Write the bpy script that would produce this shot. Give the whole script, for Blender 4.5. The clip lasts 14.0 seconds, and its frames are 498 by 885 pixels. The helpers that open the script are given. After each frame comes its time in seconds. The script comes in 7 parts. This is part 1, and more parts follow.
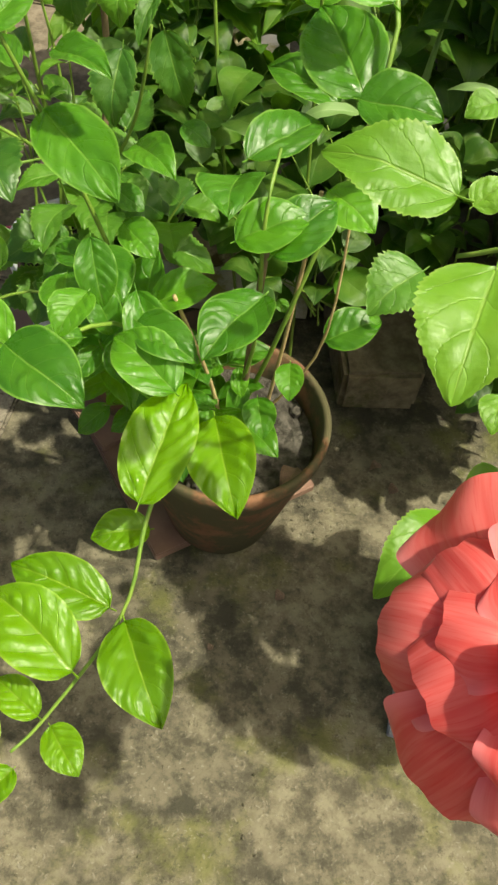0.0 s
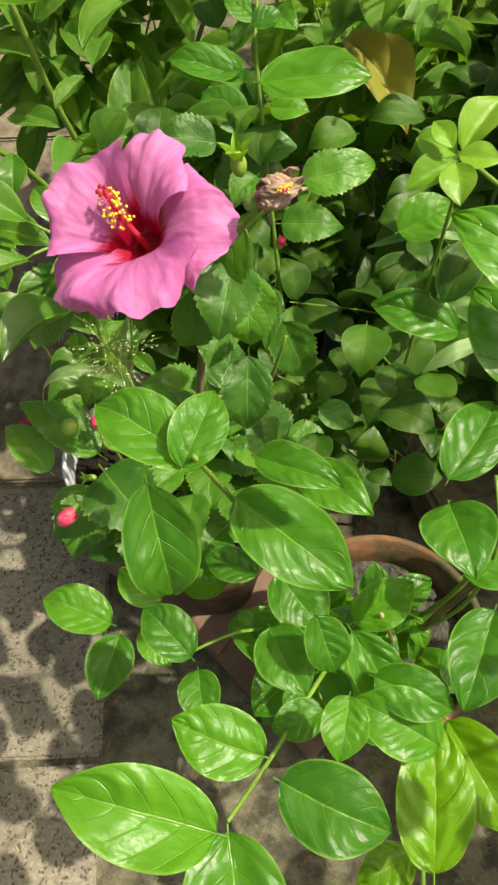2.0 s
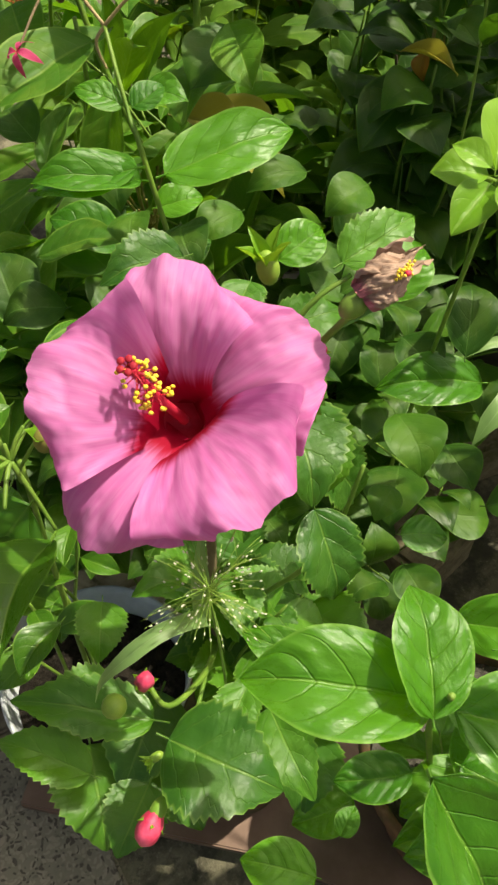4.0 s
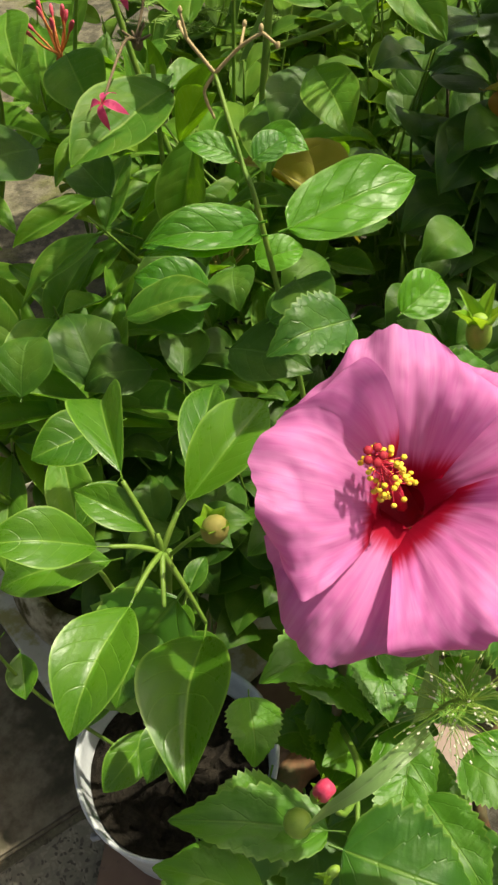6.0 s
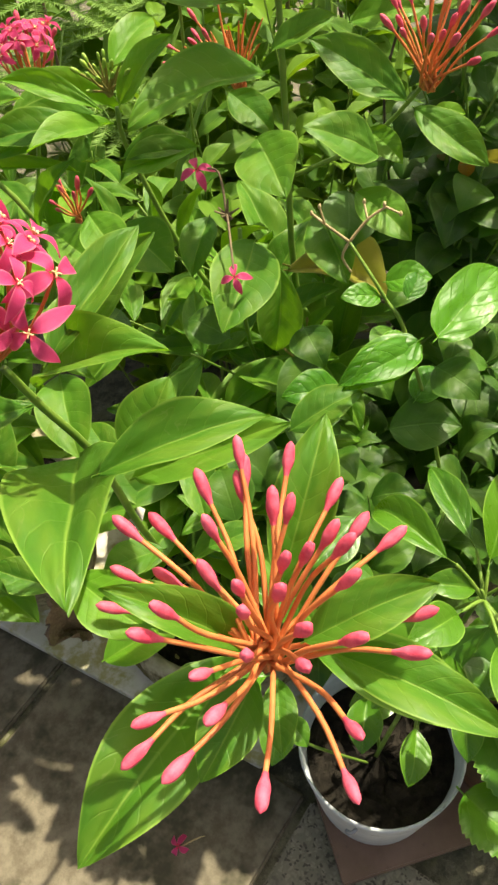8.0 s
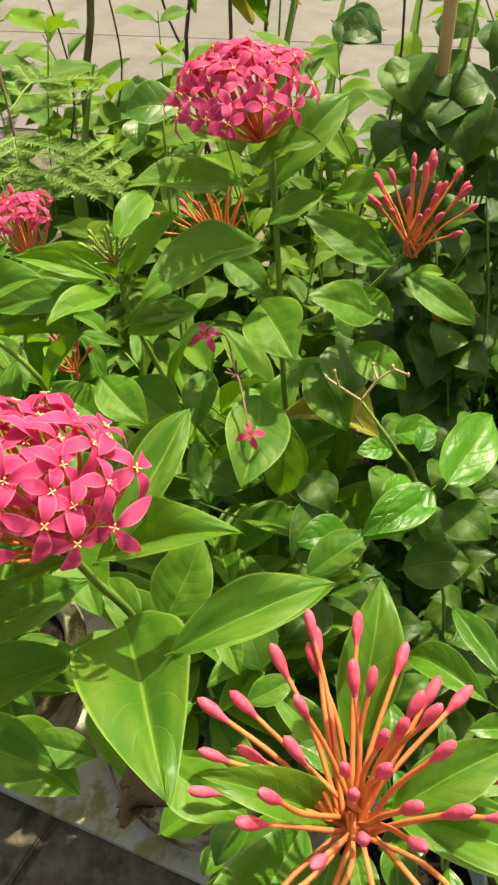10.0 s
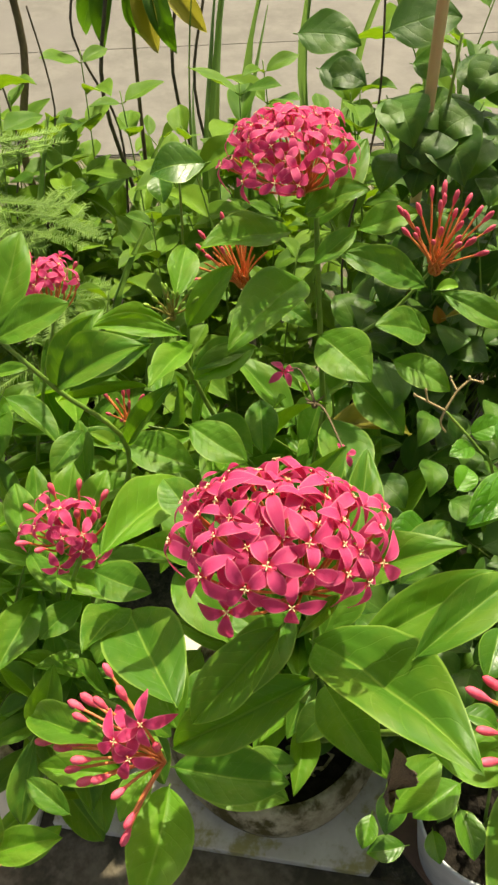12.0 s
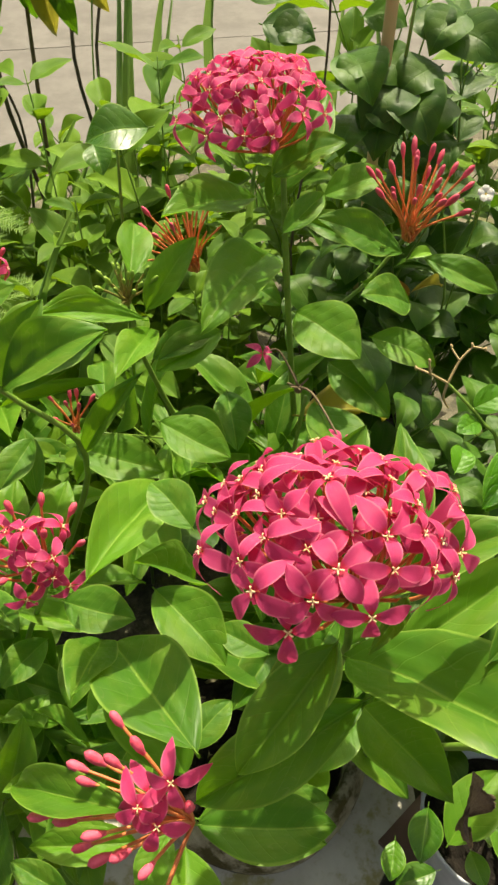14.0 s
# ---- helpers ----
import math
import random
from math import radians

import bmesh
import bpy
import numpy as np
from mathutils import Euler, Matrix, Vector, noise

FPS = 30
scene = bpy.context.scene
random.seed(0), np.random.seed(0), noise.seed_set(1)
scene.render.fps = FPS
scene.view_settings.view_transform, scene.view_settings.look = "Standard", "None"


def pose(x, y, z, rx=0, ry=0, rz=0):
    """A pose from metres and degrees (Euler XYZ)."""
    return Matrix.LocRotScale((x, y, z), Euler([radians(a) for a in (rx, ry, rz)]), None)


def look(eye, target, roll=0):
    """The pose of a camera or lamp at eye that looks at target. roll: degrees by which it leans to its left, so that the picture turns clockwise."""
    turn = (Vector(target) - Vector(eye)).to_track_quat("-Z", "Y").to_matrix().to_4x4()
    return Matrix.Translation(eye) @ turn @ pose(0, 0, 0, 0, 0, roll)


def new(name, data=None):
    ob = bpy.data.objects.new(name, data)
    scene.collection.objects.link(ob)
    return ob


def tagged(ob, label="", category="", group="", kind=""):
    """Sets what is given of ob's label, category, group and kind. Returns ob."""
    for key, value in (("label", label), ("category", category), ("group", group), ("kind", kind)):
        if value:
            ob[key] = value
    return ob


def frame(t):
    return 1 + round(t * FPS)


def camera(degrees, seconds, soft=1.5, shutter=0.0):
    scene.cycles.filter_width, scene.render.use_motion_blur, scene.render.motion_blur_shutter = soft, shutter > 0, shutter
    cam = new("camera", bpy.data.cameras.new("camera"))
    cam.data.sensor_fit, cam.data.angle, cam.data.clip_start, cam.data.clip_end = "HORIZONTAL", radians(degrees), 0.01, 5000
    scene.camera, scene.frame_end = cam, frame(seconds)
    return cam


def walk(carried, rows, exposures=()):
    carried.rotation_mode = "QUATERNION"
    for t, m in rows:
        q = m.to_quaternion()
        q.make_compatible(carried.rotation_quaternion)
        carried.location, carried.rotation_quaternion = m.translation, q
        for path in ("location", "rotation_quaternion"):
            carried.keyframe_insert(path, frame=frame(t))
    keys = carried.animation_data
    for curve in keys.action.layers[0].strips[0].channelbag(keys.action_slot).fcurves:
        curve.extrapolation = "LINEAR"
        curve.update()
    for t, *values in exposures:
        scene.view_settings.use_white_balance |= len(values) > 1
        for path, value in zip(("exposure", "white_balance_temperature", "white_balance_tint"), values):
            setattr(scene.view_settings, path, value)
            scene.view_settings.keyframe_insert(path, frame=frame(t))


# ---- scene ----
cam = camera(33.9, 14.0, 2.6)
PATH = [
    (0, (0.280, 0.315, 0.808), (0.411, 1.426, -0.850), 7.7),
    (0.5, (0.190, 0.313, 0.884), (0.379, 1.496, -0.717), 4.8),
    (1, (0.144, 0.369, 0.907), (0.342, 1.487, -0.739), 1.2),
    (1.5, (0.144, 0.491, 0.868), (0.319, 1.522, -0.837), -0.4),
    (2, (0.130, 0.553, 0.894), (0.420, 1.575, -0.800), 0.9),
    (2.5, (0.070, 0.631, 0.876), (0.556, 1.523, -0.846), 3.1),
    (3, (0.070, 0.664, 0.892), (0.660, 1.593, -0.779), -1.0),
    (3.2, (0.068, 0.683, 0.867), (0.711, 1.620, -0.778), -0.9),
    (5.3, (0.027, 0.753, 0.777), (0.997, 1.644, -0.727), -0.6),
    (5.5, (0.028, 0.764, 0.775), (0.984, 1.666, -0.731), -0.9),
    (6, (0.011, 0.816, 0.787), (0.952, 1.722, -0.727), -0.0),
    (6.5, (-0.078, 0.853, 0.883), (0.933, 1.605, -0.670), 0.7),
    (7, (-0.105, 0.958, 0.962), (0.919, 1.588, -0.636), -2.0),
    (7.2, (-0.107, 0.974, 0.925), (0.901, 1.584, -0.692), -3.6),
    (9.3, (-0.151, 1.018, 0.971), (1.174, 1.477, -0.455), -5.6),
    (9.5, (-0.144, 1.035, 0.972), (1.192, 1.491, -0.445), -4.7),
    (10, (-0.135, 1.053, 0.984), (1.212, 1.496, -0.427), -3.1),
    (10.5, (-0.140, 1.067, 0.981), (1.212, 1.493, -0.430), -1.3),
    (11, (-0.149, 1.094, 0.983), (1.213, 1.474, -0.431), -1.3),
    (11.5, (-0.174, 1.164, 1.006), (1.224, 1.399, -0.404), -1.9),
    (12, (-0.187, 1.239, 1.061), (1.193, 1.323, -0.383), -2.3),
    (12.5, (-0.159, 1.273, 1.007), (1.190, 1.256, -0.469), -2.0),
    (13, (-0.156, 1.303, 0.964), (1.178, 1.127, -0.516), 0.6),
    (13.5, (-0.132, 1.298, 0.988), (1.246, 1.136, -0.452), 0.0),
    (14, (-0.137, 1.305, 0.991), (1.256, 1.139, -0.435), 0.6),
]
walk(cam, [(t, look(eye, target, roll)) for t, eye, target, roll in PATH], [(0.0, 0.60, 7400, 4), (1.0, 0.68, 7400, 4), (2.0, 0.50, 7400, 4), (3.0, 0.5, 7400, 4), (6.0, 0.45, 7400, 4), (6.5, 0.90, 7400, 4), (7.0, 1.0, 7400, 4), (9.5, 0.96, 7800, 4), (10.5, 0.86, 7800, 4), (11.5, 0.80, 7800, 4), (12.0, 0.80, 7800, 4), (13.0, 0.92, 7800, 4), (14.0, 0.78, 7800, 4)])
# ---- world, sun and exposure ----
world = bpy.data.worlds.new("sky")
world.use_nodes = True
scene.world = world
sky = world.node_tree.nodes.new("ShaderNodeTexSky")
sky.sky_type, sky.sun_disc = "NISHITA", False
sky.air_density, sky.dust_density, sky.ozone_density = 0.5, 6.0, 0.2
sky.sun_elevation, sky.sun_rotation = radians(62), radians(113)
world.node_tree.links.new(sky.outputs[0], world.node_tree.nodes["Background"].inputs[0])
world.node_tree.nodes["Background"].inputs[1].default_value = 0.125
SUN = Vector((0.121, -0.052, 0.254)).normalized()
sun = new("sun", bpy.data.lights.new("sun", "SUN"))
sun.data.energy, sun.data.angle, sun.data.color = 4.5, radians(0.9), (1.0, 0.95, 0.86)
sun.matrix_basis = look(SUN * 20, (0, 0, 0))

# ---- materials ----
def shader(name, rough=0.6, spec=0.5):
    m = bpy.data.materials.new(name)
    m.use_nodes = True
    nt = m.node_tree
    p = nt.nodes["Principled BSDF"]
    p.inputs["Roughness"].default_value = rough
    p.inputs["Specular IOR Level"].default_value = spec
    return m, nt, p


def node(nt, kind, props=None, **ins):
    n = nt.nodes.new(kind)
    props = props or {}
    if "operation" in props:
        n.operation = props["operation"]
    if "use_clamp" in props:
        n.use_clamp = props["use_clamp"]
    if "data_type" in props:
        n.data_type = props["data_type"]
    if "interpolation_type" in props:
        n.interpolation_type = props["interpolation_type"]
    for k, v in ins.items():
        key = int(k[1:]) if k[0] == "i" and k[1:].isdigit() else k
        if isinstance(v, bpy.types.NodeSocket):
            nt.links.new(v, n.inputs[key])
        else:
            n.inputs[key].default_value = v
    return n


def calc(nt, op, a, b=0.0, clamp=False):
    return node(nt, "ShaderNodeMath", {"operation": op, "use_clamp": clamp}, i0=a, i1=b).outputs[0]


def blend(nt, f, a, b):
    return node(nt, "ShaderNodeMix", {"data_type": "RGBA"}, i0=f, i6=a, i7=b).outputs[2]


def span(nt, v, lo, hi, a=0.0, b=1.0):
    return node(nt, "ShaderNodeMapRange", {"interpolation_type": "SMOOTHSTEP"}, i0=v, i1=lo, i2=hi, i3=a, i4=b).outputs[0]


def grain(nt, scale, detail=4.0, rough=0.6, coords="Object", stretch=None):
    co = node(nt, "ShaderNodeTexCoord").outputs[coords]
    if stretch:
        co = node(nt, "ShaderNodeMapping", Vector=co, Scale=stretch).outputs[0]
    return node(nt, "ShaderNodeTexNoise", Vector=co, Scale=scale, Detail=detail, Roughness=rough).outputs[0]


def bump(nt, p, height, strength, distance):
    b = node(nt, "ShaderNodeBump", Strength=strength, Distance=distance, Height=height)
    nt.links.new(b.outputs[0], p.inputs["Normal"])


def rgb(r, g, b):
    return (r, g, b, 1.0)


def leaf_material(name, dark, light, vein, glow, rough=0.33, veins=7.0, through_light=0.3, pucker=0.5, specks=0.5, spec=0.5):
    """Green blade: pale midrib and side veins, cloudy tint, specks, gloss above and light through it."""
    m, nt, p = shader(name, rough, spec)
    uv = node(nt, "ShaderNodeSeparateXYZ", Vector=node(nt, "ShaderNodeTexCoord").outputs["UV"])
    side = calc(nt, "MULTIPLY", calc(nt, "ABSOLUTE", calc(nt, "SUBTRACT", uv.outputs[0], 0.5)), 2.0)
    rib = span(nt, side, 0.012, 0.055, 1.0, 0.0)
    sway = calc(nt, "MULTIPLY", calc(nt, "SUBTRACT", grain(nt, 3.0, 2.0), 0.5), 0.4)
    run = calc(nt, "ADD", sway, calc(nt, "SUBTRACT", calc(nt, "MULTIPLY", uv.outputs[1], veins), calc(nt, "MULTIPLY", side, calc(nt, "ADD", calc(nt, "MULTIPLY", side, 0.7), 1.0))))
    wave = calc(nt, "ABSOLUTE", calc(nt, "SUBTRACT", calc(nt, "FRACT", run), 0.5))
    branch = calc(nt, "MULTIPLY", span(nt, wave, 0.44, 0.5), span(nt, side, 0.75, 1.0, 1.0, 0.0))
    chance = node(nt, "ShaderNodeObjectInfo").outputs["Random"]
    cloud = grain(nt, 3.0, 3.0)
    fine = grain(nt, 26.0, 5.0, 0.7)
    tint = calc(nt, "ADD", calc(nt, "MULTIPLY", calc(nt, "POWER", chance, 1.5), 0.8), calc(nt, "MULTIPLY", calc(nt, "SUBTRACT", cloud, 0.3), 0.7), True)
    base = blend(nt, tint, dark, light)
    stale = calc(nt, "MULTIPLY", span(nt, grain(nt, 1.7, 4.0, 0.6), 0.5, 0.64), specks)
    base = blend(nt, calc(nt, "MULTIPLY", stale, 0.4), base, rgb(0.27, 0.33, 0.04))
    base = blend(nt, calc(nt, "MULTIPLY", branch, 0.16), base, vein)
    base = blend(nt, calc(nt, "MULTIPLY", rib, 0.6), base, vein)
    base = blend(nt, calc(nt, "MULTIPLY", span(nt, side, 0.915, 0.98), 0.75), base, vein)
    thread = span(nt, calc(nt, "ABSOLUTE", calc(nt, "SUBTRACT", grain(nt, 7.0, 1.0, 0.5), 0.5)), 0.006, 0.02, 1.0, 0.0)
    scratch = calc(nt, "MULTIPLY", calc(nt, "MULTIPLY", thread, span(nt, grain(nt, 5.3, 2.0), 0.55, 0.59)), specks)
    base = blend(nt, calc(nt, "MULTIPLY", scratch, 0.35), base, rgb(0.36, 0.36, 0.14))
    spot = calc(nt, "MULTIPLY", span(nt, fine, 0.68, 0.72), specks)
    base = blend(nt, spot, base, rgb(0.26, 0.22, 0.06))
    nt.links.new(base, p.inputs["Base Color"])
    dull = span(nt, grain(nt, 2.2, 3.0), 0.35, 0.7, -0.05, 0.14)
    nt.links.new(calc(nt, "ADD", span(nt, fine, 0.3, 0.75, rough - 0.06, rough + 0.14), dull), p.inputs["Roughness"])
    soft = calc(nt, "MULTIPLY", span(nt, wave, 0.05, 0.5), span(nt, side, 0.8, 1.0, 1.0, 0.0))
    swell = calc(nt, "SUBTRACT", calc(nt, "ADD", calc(nt, "MULTIPLY", fine, 0.16), calc(nt, "MULTIPLY", grain(nt, 9.0, 2.0), 0.5)), calc(nt, "ADD", calc(nt, "ADD", calc(nt, "MULTIPLY", soft, 0.16), calc(nt, "MULTIPLY", branch, 0.28)), calc(nt, "MULTIPLY", rib, 0.5)))
    bump(nt, p, swell, pucker * 0.6, 0.0015)
    lit = node(nt, "ShaderNodeBsdfTranslucent", Color=blend(nt, tint, blend(nt, 0.5, glow, dark), glow))
    mixed = node(nt, "ShaderNodeMixShader", i0=through_light, i1=p.outputs[0], i2=lit.outputs[0])
    nt.links.new(mixed.outputs[0], nt.nodes["Material Output"].inputs[0])
    return m


def petal_material(name, deep, pale, heart, heart_end, streak=0.5, through_light=0.3, rough=0.55, rim=0.0, rim_tone=(0.8, 0.4, 0.45, 1.0), relief=0.4):
    m, nt, p = shader(name, rough, 0.3)
    uvc = node(nt, "ShaderNodeTexCoord").outputs["UV"]
    uv = node(nt, "ShaderNodeSeparateXYZ", Vector=uvc)
    lines = node(nt, "ShaderNodeTexNoise", Vector=node(nt, "ShaderNodeMapping", Vector=uvc, Scale=(26.0, 1.6, 1.0)).outputs[0], Scale=1.0, Detail=5.0).outputs[0]
    cloud = grain(nt, 9.0, 3.0)
    chance = node(nt, "ShaderNodeObjectInfo").outputs["Random"]
    f = calc(nt, "ADD", calc(nt, "MULTIPLY", span(nt, lines, 0.35, 0.65), streak), calc(nt, "ADD", calc(nt, "MULTIPLY", cloud, 0.35), calc(nt, "MULTIPLY", chance, 0.25)), True)
    base = blend(nt, f, deep, pale)
    hair = node(nt, "ShaderNodeTexNoise", Vector=node(nt, "ShaderNodeMapping", Vector=uvc, Scale=(75.0, 3.5, 1.0)).outputs[0], Scale=1.0, Detail=3.0).outputs[0]
    base = blend(nt, calc(nt, "MULTIPLY", span(nt, hair, 0.56, 0.68), 0.36), base, deep)
    side = calc(nt, "MULTIPLY", calc(nt, "ABSOLUTE", calc(nt, "SUBTRACT", uv.outputs[0], 0.5)), 2.0)
    base = blend(nt, calc(nt, "MULTIPLY", span(nt, side, 0.72, 1.0), rim), base, rim_tone)
    base = blend(nt, span(nt, calc(nt, "ADD", uv.outputs[1], calc(nt, "MULTIPLY", calc(nt, "SUBTRACT", lines, 0.5), 0.14)), heart_end * 0.42, heart_end, 1.0, 0.0), base, heart)
    nt.links.new(base, p.inputs["Base Color"])
    bump(nt, p, lines, relief, 0.0015)
    lit = node(nt, "ShaderNodeBsdfTranslucent", Color=base)
    mixed = node(nt, "ShaderNodeMixShader", i0=through_light, i1=p.outputs[0], i2=lit.outputs[0])
    nt.links.new(mixed.outputs[0], nt.nodes["Material Output"].inputs[0])
    return m


def solid(name, a, b, scale=40.0, rough=0.6, relief=0.3, dist=0.002, spec=0.4, stain=None, stain_scale=6.0, stain_lo=0.5, stain_hi=0.65, stretch=None):
    """Two-tone grained surface, with an optional second stain of its own shape."""
    m, nt, p = shader(name, rough, spec)
    g = grain(nt, scale, 6.0, 0.65, "Object", stretch)
    base = blend(nt, span(nt, g, 0.3, 0.7), a, b)
    if stain:
        base = blend(nt, span(nt, grain(nt, stain_scale, 5.0, 0.7), stain_lo, stain_hi), base, stain)
    nt.links.new(base, p.inputs["Base Color"])
    bump(nt, p, g, relief, dist)
    return m


M_JASMINE = leaf_material("jasmine leaf", rgb(0.027, 0.134, 0.010), rgb(0.100, 0.305, 0.016), rgb(0.20, 0.41, 0.06), rgb(0.27, 0.60, 0.010), 0.29, 5.0, 0.42, 1.3, 0.08, 0.5)
M_JASNEW = leaf_material("new jasmine leaf", rgb(0.085, 0.235, 0.006), rgb(0.155, 0.36, 0.008), rgb(0.26, 0.44, 0.04), rgb(0.40, 0.64, 0.006), 0.30, 5.0, 0.44, 1.3, 0.05, 0.5)
M_HIBISCUS = leaf_material("hibiscus leaf", rgb(0.024, 0.100, 0.012), rgb(0.085, 0.24, 0.016), rgb(0.17, 0.31, 0.05), rgb(0.23, 0.52, 0.012), 0.36, 4.0, 0.32, 1.0, 0.1, 0.5)
M_REDLEAF = leaf_material("red hibiscus leaf", rgb(0.075, 0.225, 0.014), rgb(0.135, 0.315, 0.022), rgb(0.22, 0.38, 0.06), rgb(0.34, 0.60, 0.01), 0.36, 4.0, 0.40, 0.9, 0.1, 0.5)
M_IXORA = leaf_material("ixora leaf", rgb(0.044, 0.145, 0.013), rgb(0.103, 0.258, 0.017), rgb(0.24, 0.39, 0.06), rgb(0.25, 0.53, 0.014), 0.45, 8.0, 0.38, 0.8, 0.45, 0.33)
# The dark green is lowered to stand in for shade over the vine.
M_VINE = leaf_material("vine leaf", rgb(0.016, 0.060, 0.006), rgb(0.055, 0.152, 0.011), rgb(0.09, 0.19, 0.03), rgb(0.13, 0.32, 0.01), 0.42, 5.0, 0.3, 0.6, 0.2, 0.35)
M_GLOSSY = leaf_material("glossy leaf", rgb(0.028, 0.105, 0.007), rgb(0.07, 0.195, 0.010), rgb(0.20, 0.36, 0.05), rgb(0.24, 0.48, 0.01), 0.29, 6.0, 0.26, 0.6, 0.1, 0.5)
M_YOUNG = leaf_material("young leaf", rgb(0.14, 0.33, 0.02), rgb(0.22, 0.42, 0.03), rgb(0.28, 0.45, 0.08), rgb(0.4, 0.62, 0.03), 0.34, 5.0, 0.4, 0.5, 0.0)
M_WEED = leaf_material("weed leaf", rgb(0.038, 0.122, 0.010), rgb(0.132, 0.255, 0.016), rgb(0.17, 0.28, 0.04), rgb(0.24, 0.40, 0.014), 0.55, 5.0, 0.36, 0.4, 0.2, 0.22)
M_STRAP = leaf_material("strap leaf", rgb(0.09, 0.2, 0.05), rgb(0.2, 0.33, 0.11), rgb(0.3, 0.42, 0.18), rgb(0.3, 0.5, 0.08), 0.4, 0.0, 0.3, 0.2, 0.0)
M_FADED = leaf_material("yellowing leaf", rgb(0.2, 0.2, 0.03), rgb(0.32, 0.28, 0.04), rgb(0.3, 0.28, 0.08), rgb(0.4, 0.36, 0.04), 0.45, 6.0, 0.3, 0.5, 0.8)
M_ORANGE = leaf_material("orange dying leaf", rgb(0.34, 0.14, 0.015), rgb(0.46, 0.22, 0.02), rgb(0.4, 0.26, 0.06), rgb(0.5, 0.26, 0.02), 0.5, 5.0, 0.35, 0.5, 0.6)
M_DRY = solid("dry leaf", rgb(0.10, 0.065, 0.045), rgb(0.2, 0.14, 0.09), 30.0, 0.75, 0.6)
M_PINK = petal_material("pink petal", rgb(0.62, 0.12, 0.42), rgb(0.79, 0.36, 0.64), rgb(0.42, 0.004, 0.035), 0.25, 0.22, 0.42, relief=0.14)
M_RED = petal_material("coral red petal", rgb(0.68, 0.03, 0.025), rgb(0.87, 0.36, 0.34), rgb(0.82, 0.20, 0.05), 0.34, 0.16, 0.4, 0.4, 0.5, rgb(0.86, 0.36, 0.38), 0.12)
M_IXPETAL = petal_material("ixora petal", rgb(0.58, 0.026, 0.135), rgb(0.70, 0.105, 0.275), rgb(0.66, 0.04, 0.10), 0.22, 0.12, 0.4, 0.5, 0.6, rgb(0.82, 0.28, 0.36))
M_BUDPINK = solid("pink bud petal", rgb(0.52, 0.02, 0.075), rgb(0.68, 0.10, 0.19), 90.0, 0.5, 0.3)
M_VIOLET = petal_material("violet petal", rgb(0.30, 0.04, 0.5), rgb(0.42, 0.10, 0.62), rgb(0.2, 0.02, 0.35), 0.3, 0.2, 0.35)
M_WHITEPETAL = petal_material("white petal", rgb(0.7, 0.7, 0.68), rgb(0.82, 0.82, 0.8), rgb(0.6, 0.62, 0.4), 0.25, 0.2, 0.35)
M_NEEDLE = solid("pine needle", rgb(0.11, 0.22, 0.03), rgb(0.2, 0.34, 0.06), 60.0, 0.55, 0.2)
M_BUD = solid("coral bud", rgb(0.55, 0.04, 0.085), rgb(0.70, 0.115, 0.18), 140.0, 0.65, 0.3)
M_TUBE = solid("orange flower tube", rgb(0.52, 0.13, 0.042), rgb(0.62, 0.225, 0.075), 50.0, 0.5, 0.15)
M_ANTHER = solid("yellow anther", rgb(0.72, 0.50, 0.03), rgb(0.82, 0.64, 0.08), 80.0, 0.7, 0.3)
M_STAMEN = solid("cream stamen", rgb(0.72, 0.5, 0.24), rgb(0.82, 0.66, 0.4), 80.0, 0.6, 0.2)
M_COLUMN = solid("crimson column", rgb(0.46, 0.006, 0.03), rgb(0.60, 0.04, 0.08), 60.0, 0.5, 0.2)
M_STIGMA = solid("dark red stigma", rgb(0.26, 0.003, 0.012), rgb(0.36, 0.012, 0.03), 60.0, 0.7, 0.2)
M_BUDGREEN = solid("green bud", rgb(0.14, 0.27, 0.03), rgb(0.24, 0.36, 0.05), 60.0, 0.5, 0.2)
M_BUDOCHRE = solid("ochre bud", rgb(0.15, 0.165, 0.03), rgb(0.28, 0.23, 0.06), 60.0, 0.75, 0.2)
M_WILT = petal_material("wilted petal", rgb(0.32, 0.20, 0.13), rgb(0.50, 0.35, 0.27), rgb(0.46, 0.16, 0.18), 0.22, 0.6, 0.15, 0.7)
M_STEM = solid("green stem", rgb(0.10, 0.2, 0.025), rgb(0.17, 0.27, 0.04), 60.0, 0.5, 0.3)
M_BARK = solid("brown bark", rgb(0.10, 0.075, 0.045), rgb(0.23, 0.17, 0.10), 90.0, 0.8, 0.8, 0.003, 0.2, None, 6, 0.5, 0.65, (1, 1, 0.3))
M_DARKSTEM = solid("dark stem", rgb(0.045, 0.035, 0.025), rgb(0.13, 0.10, 0.07), 70.0, 0.7, 0.5)
M_SEED = solid("pale grass seed", rgb(0.5, 0.52, 0.36), rgb(0.68, 0.68, 0.52), 90.0, 0.7, 0.2)
M_TWIG = solid("straw twig", rgb(0.3, 0.22, 0.10), rgb(0.46, 0.36, 0.18), 90.0, 0.7, 0.4)
M_BAMBOO = solid("bamboo", rgb(0.48, 0.35, 0.15), rgb(0.60, 0.46, 0.24), 30.0, 0.5, 0.2, 0.002, 0.4, None, 6, 0.5, 0.65, (1, 1, 0.06))
# The heavy dark stain is part moss, part leaf shade painted into the wall.
M_TERRACOTTA = solid("terracotta", rgb(0.13, 0.065, 0.036), rgb(0.24, 0.12, 0.065), 24.0, 0.85, 0.5, 0.003, 0.2, rgb(0.075, 0.07, 0.035), 14.0, 0.38, 0.54)
